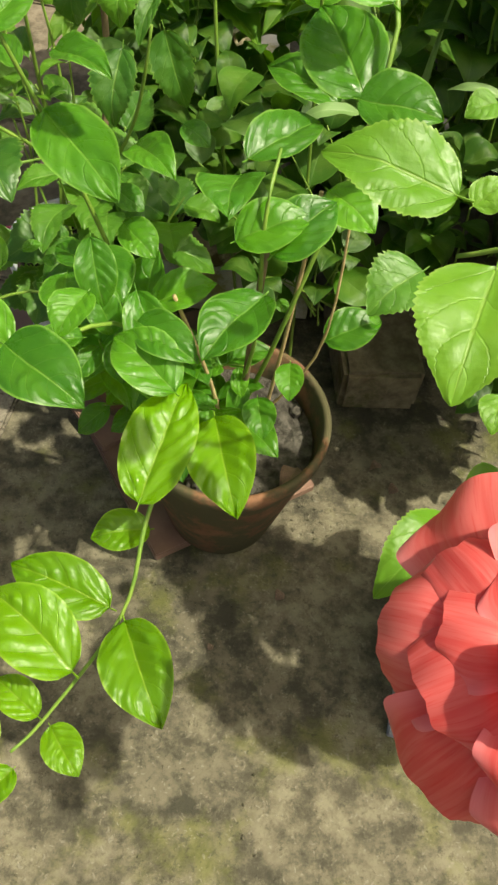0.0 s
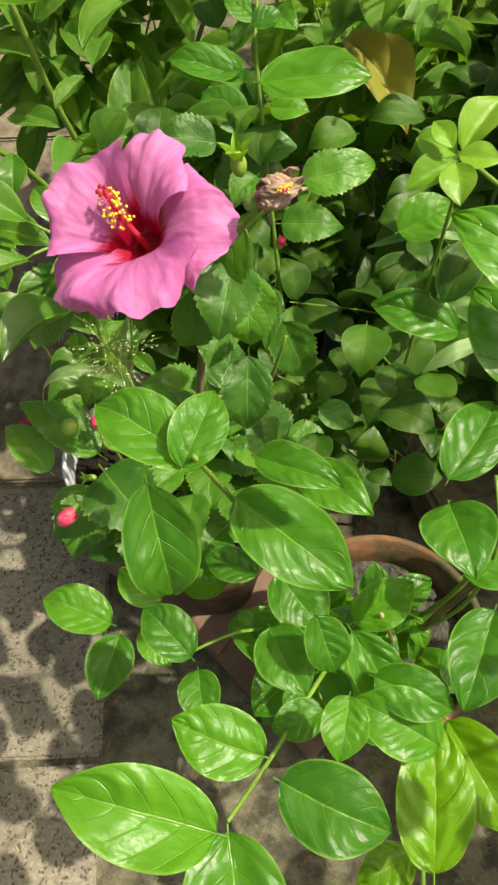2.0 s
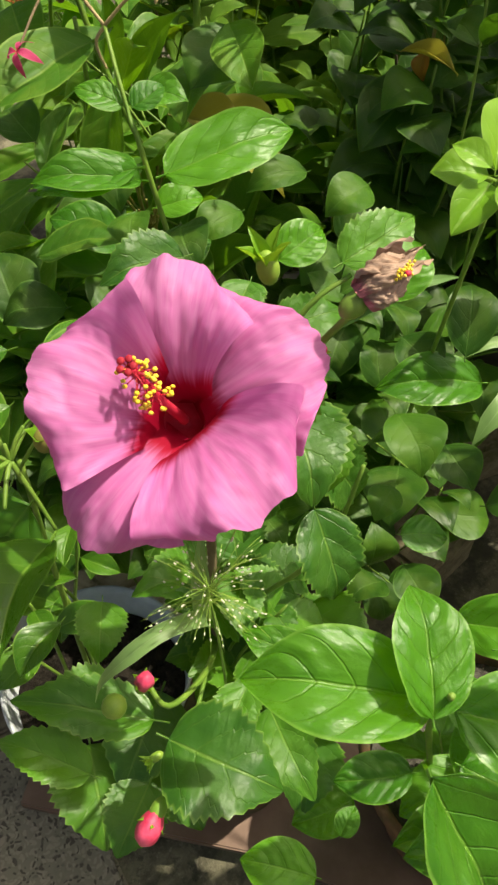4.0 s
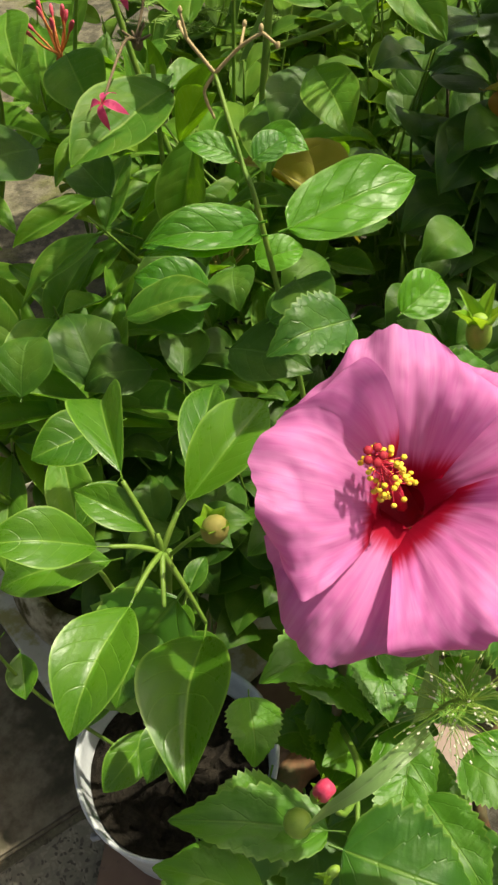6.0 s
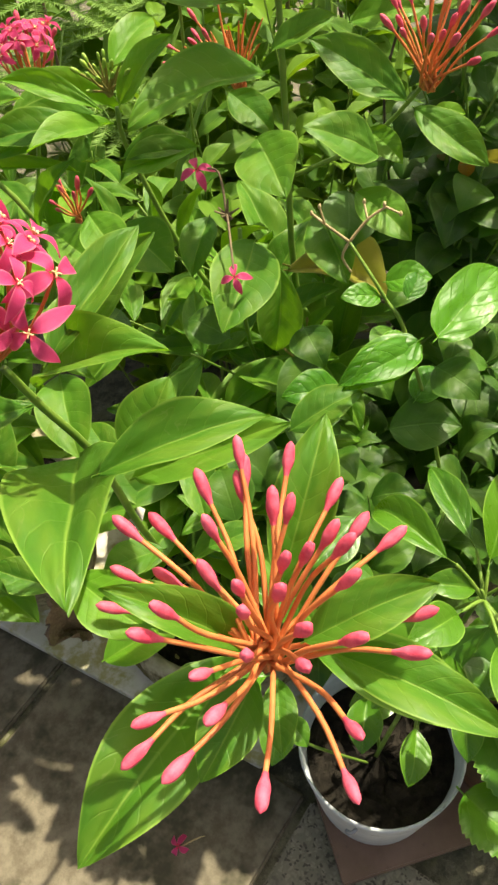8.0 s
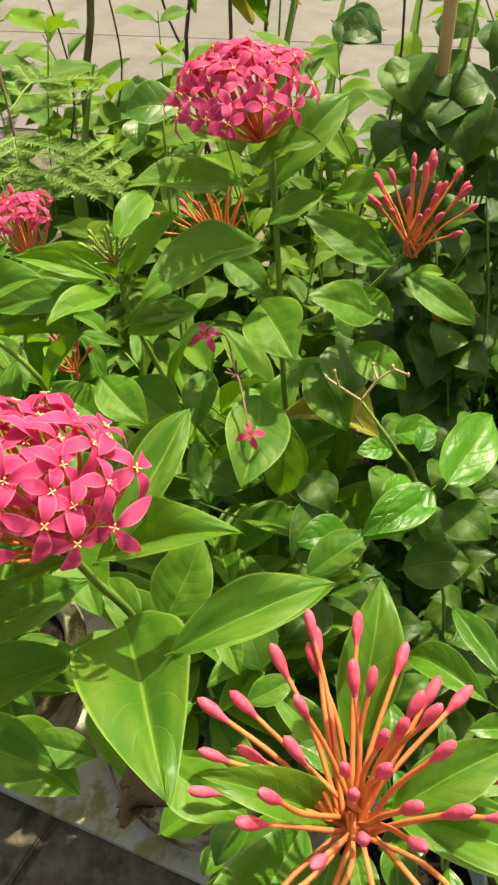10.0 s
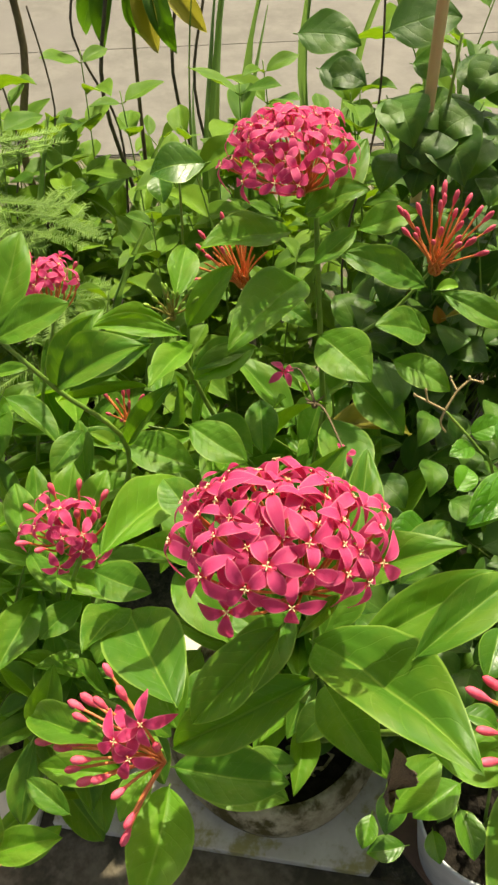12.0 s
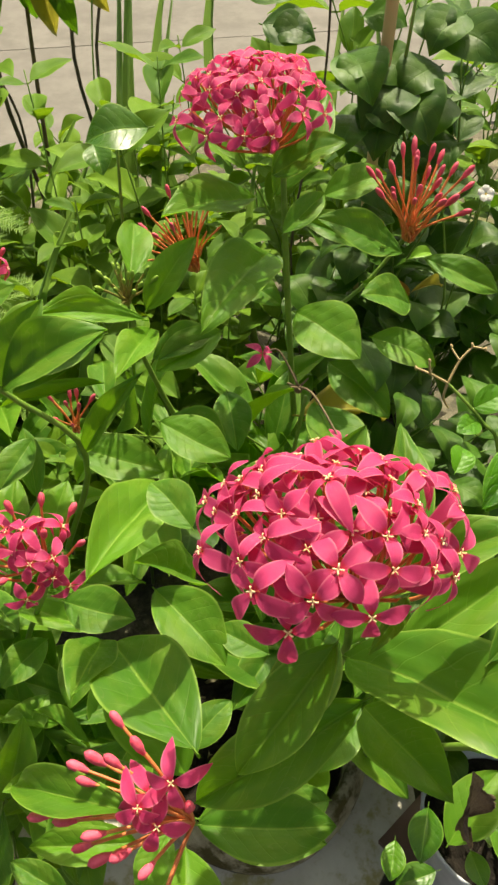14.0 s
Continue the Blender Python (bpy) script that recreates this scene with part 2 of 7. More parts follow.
M_SOIL = solid("soil", rgb(0.008, 0.007, 0.0055), rgb(0.030, 0.025, 0.019), 60.0, 0.95, 1.0, 0.01, 0.1)
M_SOILGREY = solid("grey dry soil", rgb(0.032, 0.030, 0.024), rgb(0.115, 0.108, 0.090), 90.0, 0.95, 1.0, 0.008, 0.1)
M_BUCKET = solid("weathered white plastic", rgb(0.44, 0.47, 0.5), rgb(0.6, 0.63, 0.66), 30.0, 0.5, 0.25, 0.002, 0.4, rgb(0.16, 0.16, 0.15), 14.0, 0.62, 0.72)
M_CONCRETE = solid("mossy concrete pot", rgb(0.29, 0.25, 0.15), rgb(0.50, 0.45, 0.30), 40.0, 0.9, 0.8, 0.004, 0.2, rgb(0.10, 0.085, 0.03), 13.0, 0.47, 0.6)
M_BROWNTILE = solid("brown glazed tile", rgb(0.145, 0.082, 0.055), rgb(0.225, 0.138, 0.10), 14.0, 0.42, 0.15, 0.001, 0.5, rgb(0.075, 0.05, 0.04), 22.0, 0.6, 0.7)
M_GREYTILE = solid("grey tile", rgb(0.22, 0.23, 0.25), rgb(0.32, 0.33, 0.36), 40.0, 0.6, 0.3)
M_WHITETILE = solid("lichen-stained white slab", rgb(0.52, 0.49, 0.40), rgb(0.65, 0.62, 0.53), 20.0, 0.7, 0.4, 0.002, 0.3, rgb(0.36, 0.32, 0.13), 16.0, 0.48, 0.62)
M_BRICK = solid("old brick", rgb(0.10, 0.085, 0.05), rgb(0.23, 0.195, 0.12), 50.0, 0.9, 0.8, 0.004, 0.2, rgb(0.08, 0.08, 0.03), 12.0, 0.52, 0.65)
M_DARKPOT = solid("dark plastic pot", rgb(0.02, 0.02, 0.02), rgb(0.05, 0.048, 0.045), 40.0, 0.5, 0.3)
M_MESHPOT = solid("olive woven sack", rgb(0.15, 0.2, 0.09), rgb(0.3, 0.34, 0.2), 60.0, 0.7, 0.5, 0.003, 0.3, rgb(0.10, 0.14, 0.05), 9.0, 0.5, 0.65)


def ground_material():
    """Damp, mossy cast concrete with grit, dark patches and greenish lichen."""
    m, nt, p = shader("mossy concrete", 0.85, 0.3)
    fine, mid, wide = grain(nt, 220.0, 4.0), grain(nt, 26.0, 7.0, 0.7), grain(nt, 5.0, 6.0, 0.65)
    base = blend(nt, span(nt, mid, 0.35, 0.65), rgb(0.055, 0.05, 0.032), rgb(0.175, 0.16, 0.105))
    base = blend(nt, span(nt, wide, 0.42, 0.62), base, blend(nt, span(nt, mid, 0.4, 0.6), rgb(0.035, 0.034, 0.022), rgb(0.11, 0.10, 0.066)))
    base = blend(nt, calc(nt, "MULTIPLY", span(nt, grain(nt, 11.0, 5.0), 0.52, 0.68), 0.6), base, rgb(0.105, 0.115, 0.025))
    base = blend(nt, calc(nt, "MULTIPLY", span(nt, grain(nt, 90.0, 5.0, 0.8), 0.52, 0.66), 0.6), base, rgb(0.03, 0.03, 0.018))
    co = node(nt, "ShaderNodeTexCoord").outputs["Object"]
    cell = node(nt, "ShaderNodeTexVoronoi", Vector=node(nt, "ShaderNodeVectorMath", {"operation": "ADD"}, i0=co, i1=node(nt, "ShaderNodeVectorMath", {"operation": "SCALE"}, i0=node(nt, "ShaderNodeTexNoise", Vector=co, Scale=60.0, Detail=3.0).outputs["Color"], Scale=0.03).outputs[0]).outputs[0], Scale=210.0)
    pebble = span(nt, cell.outputs["Distance"], 0.2, 0.42, 1.0, 0.0)
    pick = span(nt, node(nt, "ShaderNodeSeparateColor", Color=cell.outputs["Color"]).outputs[0], 0.62, 0.7)
    base = blend(nt, calc(nt, "MULTIPLY", calc(nt, "MULTIPLY", pebble, pick), calc(nt, "MULTIPLY", span(nt, mid, 0.38, 0.55), 0.45)), base, rgb(0.22, 0.205, 0.155))
    nt.links.new(base, p.inputs["Base Color"])
    bump(nt, p, calc(nt, "ADD", calc(nt, "MULTIPLY", fine, 0.4), calc(nt, "ADD", mid, calc(nt, "MULTIPLY", pebble, 0.12))), 0.7, 0.004)
    return m


def chip_material():
    """Grey paving tile with dark and pale stone chips."""
    m, nt, p = shader("chip paving", 0.75, 0.35)
    co = node(nt, "ShaderNodeTexCoord").outputs["Object"]
    warp = node(nt, "ShaderNodeTexNoise", Vector=co, Scale=70.0, Detail=2.0)
    moved = node(nt, "ShaderNodeVectorMath", {"operation": "ADD"}, i0=co, i1=node(nt, "ShaderNodeVectorMath", {"operation": "SCALE"}, i0=warp.outputs["Color"], Scale=0.02).outputs[0]).outputs[0]
    cell = node(nt, "ShaderNodeTexVoronoi", Vector=moved, Scale=235.0)
    tone = node(nt, "ShaderNodeSeparateColor", Color=cell.outputs["Color"]).outputs[0]
    wide = grain(nt, 7.0, 6.0, 0.7)
    chip = blend(nt, span(nt, tone, 0.25, 0.5), rgb(0.08, 0.068, 0.05), rgb(0.26, 0.232, 0.172))
    base = blend(nt, span(nt, cell.outputs["Distance"], 0.38, 0.6), chip, rgb(0.2, 0.18, 0.132))
    base = blend(nt, calc(nt, "MULTIPLY", span(nt, wide, 0.45, 0.68), 0.6), base, rgb(0.07, 0.065, 0.05))
    nt.links.new(base, p.inputs["Base Color"])
    bump(nt, p, calc(nt, "ADD", tone, wide), 0.35, 0.002)
    return m


M_GROUND = ground_material()
M_CHIP = chip_material()
M_WORN = solid("worn paving", rgb(0.10, 0.083, 0.055), rgb(0.19, 0.163, 0.115), 55.0, 0.85, 0.6, 0.003, 0.25, rgb(0.055, 0.05, 0.03), 9.0, 0.5, 0.66)
M_YARD = solid("pale cement yard", rgb(0.110, 0.105, 0.092), rgb(0.152, 0.145, 0.129), 9.0, 0.85, 0.3, 0.003, 0.3, rgb(0.128, 0.122, 0.111), 2.0, 0.5, 0.7)

# ---- building blocks ----
def grid_mesh(name, point, nu, nv, material, extra=None):
    """A sheet of nu by nv cells through point(u, v), with its own map of u and v; extra: more vertices and faces."""
    verts = [point(i / nu, j / nv) for i in range(nu + 1) for j in range(nv + 1)]
    uvs = [(j / nv, i / nu) for i in range(nu + 1) for j in range(nv + 1)]
    n = nv + 1
    faces = [(i * n + j, i * n + j + 1, (i + 1) * n + j + 1, (i + 1) * n + j) for i in range(nu) for j in range(nv)]
    if extra:
        k = len(verts)
        verts += extra[0]
        uvs += [(0.5, 0.05)] * len(extra[0])
        faces += [tuple(k + a for a in f) for f in extra[1]]
    me = bpy.data.meshes.new(name)
    me.from_pydata(verts, [], faces)
    layer = me.uv_layers.new(name="map")
    for loop in me.loops:
        layer.data[loop.index].uv = uvs[loop.vertex_index]
    me.polygons.foreach_set("use_smooth", [True] * len(me.polygons))
    me.materials.append(material)
    me.update()
    return me


def smooth_path(points, steps=6):
    """A curve through the points."""
    pts = [Vector(p) for p in points]
    if len(pts) < 3:
        return [pts[0].lerp(pts[-1], i / steps) for i in range(steps + 1)]
    out = []
    for i in range(len(pts) - 1):
        a, b = pts[max(i - 1, 0)], pts[i]
        c, d = pts[i + 1], pts[min(i + 2, len(pts) - 1)]
        for k in range(steps):
            t = k / steps
            out.append(0.5 * ((2 * b) + (c - a) * t + (2 * a - 5 * b + 4 * c - d) * t * t + (3 * b - a - 3 * c + d) * t * t * t))
    return out + [pts[-1]]


def tube_data(points, r0, r1, sides=7, steps=5, ends=True):
    """Vertices and faces of a tapered round tube along a curve."""
    path = smooth_path(points, steps)
    verts, faces = [], []
    ref = Vector((0.31, 0.62, 0.72))
    for i, p in enumerate(path):
        d = (path[min(i + 1, len(path) - 1)] - path[max(i - 1, 0)]).normalized()
        x = d.cross(ref).normalized()
        y = d.cross(x)
        r = r0 + (r1 - r0) * i / (len(path) - 1)
        verts += [tuple(p + r * (math.cos(a) * x + math.sin(a) * y)) for a in (2 * math.pi * k / sides for k in range(sides))]
    for i in range(len(path) - 1):
        for k in range(sides):
            k2 = (k + 1) % sides
            faces.append((i * sides + k, i * sides + k2, (i + 1) * sides + k2, (i + 1) * sides + k))
    if ends:
        faces.append(tuple(range(sides))[::-1])
        faces.append(tuple((len(path) - 1) * sides + k for k in range(sides)))
    return verts, faces


def solid_mesh(name, chunks, material, smooth=True):
    verts, faces = [], []
    for v, f in chunks:
        k = len(verts)
        verts += v
        faces += [tuple(k + a for a in q) for q in f]
    me = bpy.data.meshes.new(name)
    me.from_pydata(verts, [], faces)
    me.polygons.foreach_set("use_smooth", [smooth] * len(me.polygons))
    me.materials.append(material)
    me.update()
    return me


def ball_data(c, r, stretch=(1, 1, 1), axis=None, rings=5, sides=8):
    """Vertices and faces of a stretched ball; its local z lies along axis."""
    q = Vector(axis).to_track_quat("Z", "Y") if axis is not None else None
    verts = []
    for i in range(1, rings):
        th = math.pi * i / rings
        for k in range(sides):
            a = 2 * math.pi * k / sides
            v = Vector((r * stretch[0] * math.sin(th) * math.cos(a), r * stretch[1] * math.sin(th) * math.sin(a), r * stretch[2] * math.cos(th)))
            verts.append(v)
    verts += [Vector((0, 0, r * stretch[2])), Vector((0, 0, -r * stretch[2]))]
    verts = [tuple(Vector(c) + (q @ v if q else v)) for v in verts]
    faces = []
    for i in range(rings - 2):
        for k in range(sides):
            k2 = (k + 1) % sides
            faces.append((i * sides + k, (i + 1) * sides + k, (i + 1) * sides + k2, i * sides + k2))
    top, low = len(verts) - 2, len(verts) - 1
    for k in range(sides):
        faces.append((top, k, (k + 1) % sides))
        faces.append((low, (rings - 2) * sides + (k + 1) % sides, (rings - 2) * sides + k))
    return verts, faces


def bud_data(c, d, length, r, rings=8, sides=8):
    """Vertices and faces of a closed bud from its foot c along d: slender, fullest past the middle, with a rounded tip."""
    d = Vector(d).normalized()
    q = d.to_track_quat("Z", "Y")
    verts = []
    for i in range(rings + 1):
        u = i / rings
        rise = min(1.0, u / 0.45)
        w = r * (0.42 + 0.58 * rise * rise * (3 - 2 * rise)) * math.sqrt(max(0.012, 1 - (max(0.0, u - 0.55) / 0.45) ** 2.4))
        for k in range(sides):
            a = 2 * math.pi * k / sides + 0.5 * u
            ww = w * (1 + 0.10 * math.cos(4 * a))
            verts.append(tuple(Vector(c) + q @ Vector((ww * math.cos(a), ww * math.sin(a), length * u))))
    faces = [(i * sides + k, i * sides + (k + 1) % sides, (i + 1) * sides + (k + 1) % sides, (i + 1) * sides + k) for i in range(rings) for k in range(sides)]
    faces.append(tuple(rings * sides + k for k in range(sides)))
    return verts, faces


def thing(name, base, label, category, group="", kind=""):
    e = new(name)
    e.empty_display_size = 0.05
    e.matrix_basis = Matrix.Translation(base)
    return tagged(e, label, category, group, kind)


def hang(name, me, parent, m=None, label=""):
    """A mesh as a part of its thing; m is its pose in the world."""
    ob = new(name, me)
    ob.parent = parent
    ob.matrix_parent_inverse = WORLD_OF[parent.name].inverted() if parent.name in WORLD_OF else parent.matrix_basis.inverted()
    ob.matrix_basis = m if m is not None else Matrix.Identity(4)
    WORLD_OF[ob.name] = ob.matrix_basis.copy()
    return tagged(ob, label)


WORLD_OF = {}

# ---- leaves ----
def blade(name, material, outline, nu=14, nv=8, fold=0.10, arch=0.06, quilt=0.012, veins=6.0, ripple=0.015, teeth=0.0, stalk=0.06, turn=0.0, seed=0, lump=0.035):
    """A leaf of length and width 1 along y with its stalk: folded along the rib, arched, puckered between the veins, rippled at the rim."""
    rnd = random.Random(seed)
    ph, bend, tw, lop = rnd.uniform(0, 6.3), rnd.uniform(-0.06, 0.06), rnd.uniform(-0.2, 0.2), rnd.uniform(-0.06, 0.06)
    fold, arch, turn = fold * rnd.uniform(0.6, 1.5), arch * rnd.uniform(0.3, 1.8), turn * rnd.uniform(0.3, 1.7)

    def point(u, v):
        s = 2 * v - 1
        w = outline(u)
        if teeth:
            w *= 1 + teeth * (((u * nu * 0.27) % 1.0) - 0.5) * min(1.0, 3 * u)
        a = abs(s)
        shift = 0.45 if s > 0 else 0.0
        swell = quilt * (0.6 + 1.5 * noise.noise(Vector((2.7 * u, 1.7 * s + ph, 2.0 * ph)))) * abs(math.sin(math.pi * (veins * u + shift - 1.0 * a - 0.7 * a * a + 0.5 * noise.noise(Vector((3.0 * u, 2.0 * s, ph)))))) ** 1.1 * min(1, a * 4) * (1 - a * 0.6) if quilt else 0
        swell += lump * (noise.noise(Vector((3.1 * u + ph, 1.6 * s, ph))) + 0.55 * noise.noise(Vector((7.0 * u + ph, 4.0 * s, ph)))) * min(1, 4 * u) * (1.4 - u)
        z = fold * w * (1.15 * a - 0.3 * a * a) + arch * 4 * u * (1 - u) + swell + ripple * a * a * math.sin(8 * u + ph + (2.0 if s > 0 else 0)) - turn * (max(0, u - 0.5) ** 2 * 3 - 0.75 * u)
        x = 0.5 * s * w * (1 + lop * s) + bend * math.sin(math.pi * u)
        return (x, stalk + (1 - stalk) * u, z + tw * s * w * (u - 0.5) * 0.5)
    r = 0.012
    tv, tf = tube_data([(0, 0, -0.004), (0, stalk * 0.5, -0.004), (0, stalk + 0.03, 0.0)], r * 1.3, r, 5, 2, False)
    return grid_mesh(name, point, nu, nv, material, extra=(tv, tf))


def oval(top=0.9, tip=0.8, low=0.85):
    return lambda u: max(0.0, math.sin(math.pi * min(1, max(0, u)) ** low)) ** top * (1 - 0.25 * max(0, u - tip) / (1 - tip)) + (0.03 if 0.02 < u < 0.985 else 0.012)


def lance(tip=1.35, base=1.0, peak=0.92):
    """A pointed elliptic outline, drawn out towards the tip."""
    return lambda u: max(0.0, math.sin(math.pi * min(1, max(0, u)) ** peak)) ** (base if u < 0.5 else base + (tip - base) * (2 * u - 1)) + (0.02 if 0.02 < u < 0.985 else 0.008)


def kinds(name, material, count, **kw):
    return [blade(name, material, seed=11 * i + len(name), **kw) for i in range(count)]


LEAF = {
    "jasmine": kinds("jasmine_leaf", M_JASMINE, 8, outline=lance(0.88, 0.52, 0.86), nu=34, nv=20, quilt=0.030, veins=5.5, fold=0.08, arch=0.04, ripple=0.02, turn=0.15, lump=0.028),
    "jasmine_smooth": kinds("jasmine_leaf", M_JASMINE, 6, outline=lance(0.88, 0.52, 0.86), nu=34, nv=20, quilt=0.008, veins=5.5, fold=0.08, arch=0.04, ripple=0.02, turn=0.15, lump=0.022),
    "jasmine_new": kinds("jasmine_leaf", M_JASNEW, 6, outline=lance(0.88, 0.52, 0.86), nu=34, nv=20, quilt=0.05, veins=5.5, fold=0.08, arch=0.04, ripple=0.02, turn=0.15, lump=0.028),
    "hibiscus": kinds("hibiscus_leaf", M_HIBISCUS, 6, turn=0.18, outline=oval(0.74, 0.7, 0.66), nu=48, teeth=0.17, fold=0.08, arch=0.05, quilt=0.020, veins=4, stalk=0.10, nv=10),
    "red_hibiscus": kinds("hibiscus_leaf", M_REDLEAF, 4, turn=0.25, outline=oval(0.72, 0.7, 0.66), nu=72, teeth=0.085, fold=0.06, arch=0.05, quilt=0.014, veins=4, stalk=0.10, nv=12),
    "ixora": kinds("ixora_leaf", M_IXORA, 8, outline=lance(0.86, 0.8, 0.95), nu=24, nv=16, fold=0.10, arch=0.03, quilt=0.007, veins=8, ripple=0.025, stalk=0.03, turn=0.10, lump=0.024),
    "vine": kinds("vine_leaf", M_VINE, 7, outline=lance(0.95, 0.72, 0.9), nu=14, nv=8, fold=0.08, arch=0.05, quilt=0.02, veins=4.5, turn=0.3, lump=0.035, ripple=0.025),
    "glossy": kinds("glossy_leaf", M_GLOSSY, 6, turn=0.10, nu=18, nv=10, lump=0.018, outline=lance(0.9, 0.8, 1.02), fold=0.14, arch=0.06, quilt=0.004, stalk=0.10),
    "young": kinds("young_leaf", M_YOUNG, 3, outline=oval(0.8, 0.75, 0.95), fold=0.16, arch=0.05, quilt=0.015),
    "weed": kinds("weed_leaf", M_WEED, 5, outline=lance(1.05, 0.8, 0.9), nu=10, nv=6, fold=0.12, arch=0.06, quilt=0.0),
    "strap": kinds("strap_leaf", M_STRAP, 3, outline=lambda u: min(1.0, 6 * u + 0.3) * min(1.0, 3.2 * (1 - u) + 0.02), nu=14, nv=4, fold=0.01, arch=0.16, quilt=0.0, ripple=0.003, stalk=0.0),
    "orange": kinds("orange_leaf", M_ORANGE, 1, outline=oval(0.85, 0.7, 0.95), fold=0.25, arch=0.1, quilt=0.01, ripple=0.05),
    "faded": kinds("faded_leaf", M_FADED, 2, outline=oval(0.85, 0.7, 0.95), fold=0.2, arch=0.1, quilt=0.01, ripple=0.04),
}
COUNT = [0]


def leaf_pose(base, tip, width, n):
    b, t = Vector(base), Vector(tip)
    y = t - b
    size = y.length
    y.normalize()
    n = Vector(n)
    z = n - n.dot(y) * y
    if z.length < 1e-4:
        z = y.orthogonal()
    z.normalize()
    x = y.cross(z)
    m = Matrix.Identity(4)
    for i in range(3):
        m[i][0], m[i][1], m[i][2], m[i][3] = x[i] * width, y[i] * size, z[i] * size, b[i]
    return m


def leaf(plant, base, tip, width, n=(0, 0, 1), kind=None):
    """One leaf of the plant from its node to its tip."""
    COUNT[0] += 1
    choices = LEAF[kind or plant["leaf_kind"]]
    return hang("leaf", choices[(COUNT[0] * 7 + COUNT[0] // 3) % len(choices)], plant, leaf_pose(base, tip, width, n))


def stem(plant, points, r0, r1, material=None, name="stem", sides=7):
    return hang(name, solid_mesh(name, [tube_data(points, r0 * 0.78, r1 * 0.78, sides)], material or M_STEM), plant)


def plant(name, base, leaf_kind, label, category="plant", group=""):
    e = thing(name, base, label, category, group)
    e["leaf_kind"] = leaf_kind
    WORLD_OF[e.name] = e.matrix_basis.copy()
    return e


def shoot(p, rnd, start, end, pairs, size, ratio, r=0.0022, material=None, droop=0.3, kind=None, bare=0.35, spread=1.0):
    """A stem from start to end with leaves in crossed pairs along its upper part."""
    a, b = Vector(start), Vector(end)
    mid = a.lerp(b, 0.5) + Vector((rnd.uniform(-1, 1), rnd.uniform(-1, 1), 0.4)) * 0.12 * (b - a).length
    stem(p, [a, mid, b], r, r * 0.5, material, sides=5)
    path = smooth_path([a, mid, b], 10)
    turn = rnd.uniform(0, 6.3)
    for k in range(pairs):
        f = bare + (1 - bare) * (k + 0.7) / pairs
        at = path[min(len(path) - 1, int(f * (len(path) - 1)))]
        d = (path[-1] - path[-4]).normalized()
        x = d.orthogonal().normalized()
        y = d.cross(x)
        turn += 1.57 + rnd.uniform(-0.3, 0.3)
        for side in (0, math.pi):
            if rnd.random() < 0.12:
                continue
            ang = turn + side + rnd.uniform(-0.3, 0.3)
            out = (x * math.cos(ang) + y * math.sin(ang)) * spread + d * 0.35 + Vector((0, 0, -droop + rnd.uniform(-0.15, 0.2)))
            out.normalize()
            s = size * rnd.uniform(0.7, 1.15) * (0.75 if k == pairs - 1 else 1)
            up = Vector((rnd.uniform(-0.35, 0.35), rnd.uniform(-0.45, 0.2), 1.0))
            leaf(p, at, at + out * s, s * ratio * rnd.uniform(0.85, 1.15), up, kind)


def spray(p, seed, root, centre, radii, shoots, pairs, size, ratio, droop=0.3, r=0.0022, material=None, kind=None, keep=None):
    """Many shoots from a root point into a rounded crown."""
    rnd = random.Random(seed)
    made = 0
    while made < shoots:
        v = Vector((rnd.gauss(0, 1), rnd.gauss(0, 1), rnd.gauss(0.25, 1))).normalized() * rnd.uniform(0.45, 1.0)
        end = Vector((centre[0] + v.x * radii[0], centre[1] + v.y * radii[1], centre[2] + v.z * radii[2]))
        if end.z < 0.06 or (keep and not keep(end)):
            rnd.random()
            continue
        made += 1
        rt = Vector(root) + Vector((rnd.uniform(-0.03, 0.03), rnd.uniform(-0.03, 0.03), 0))
        shoot(p, rnd, rt.lerp(end, 0.15), end, pairs, size, ratio, r, material, droop, kind)


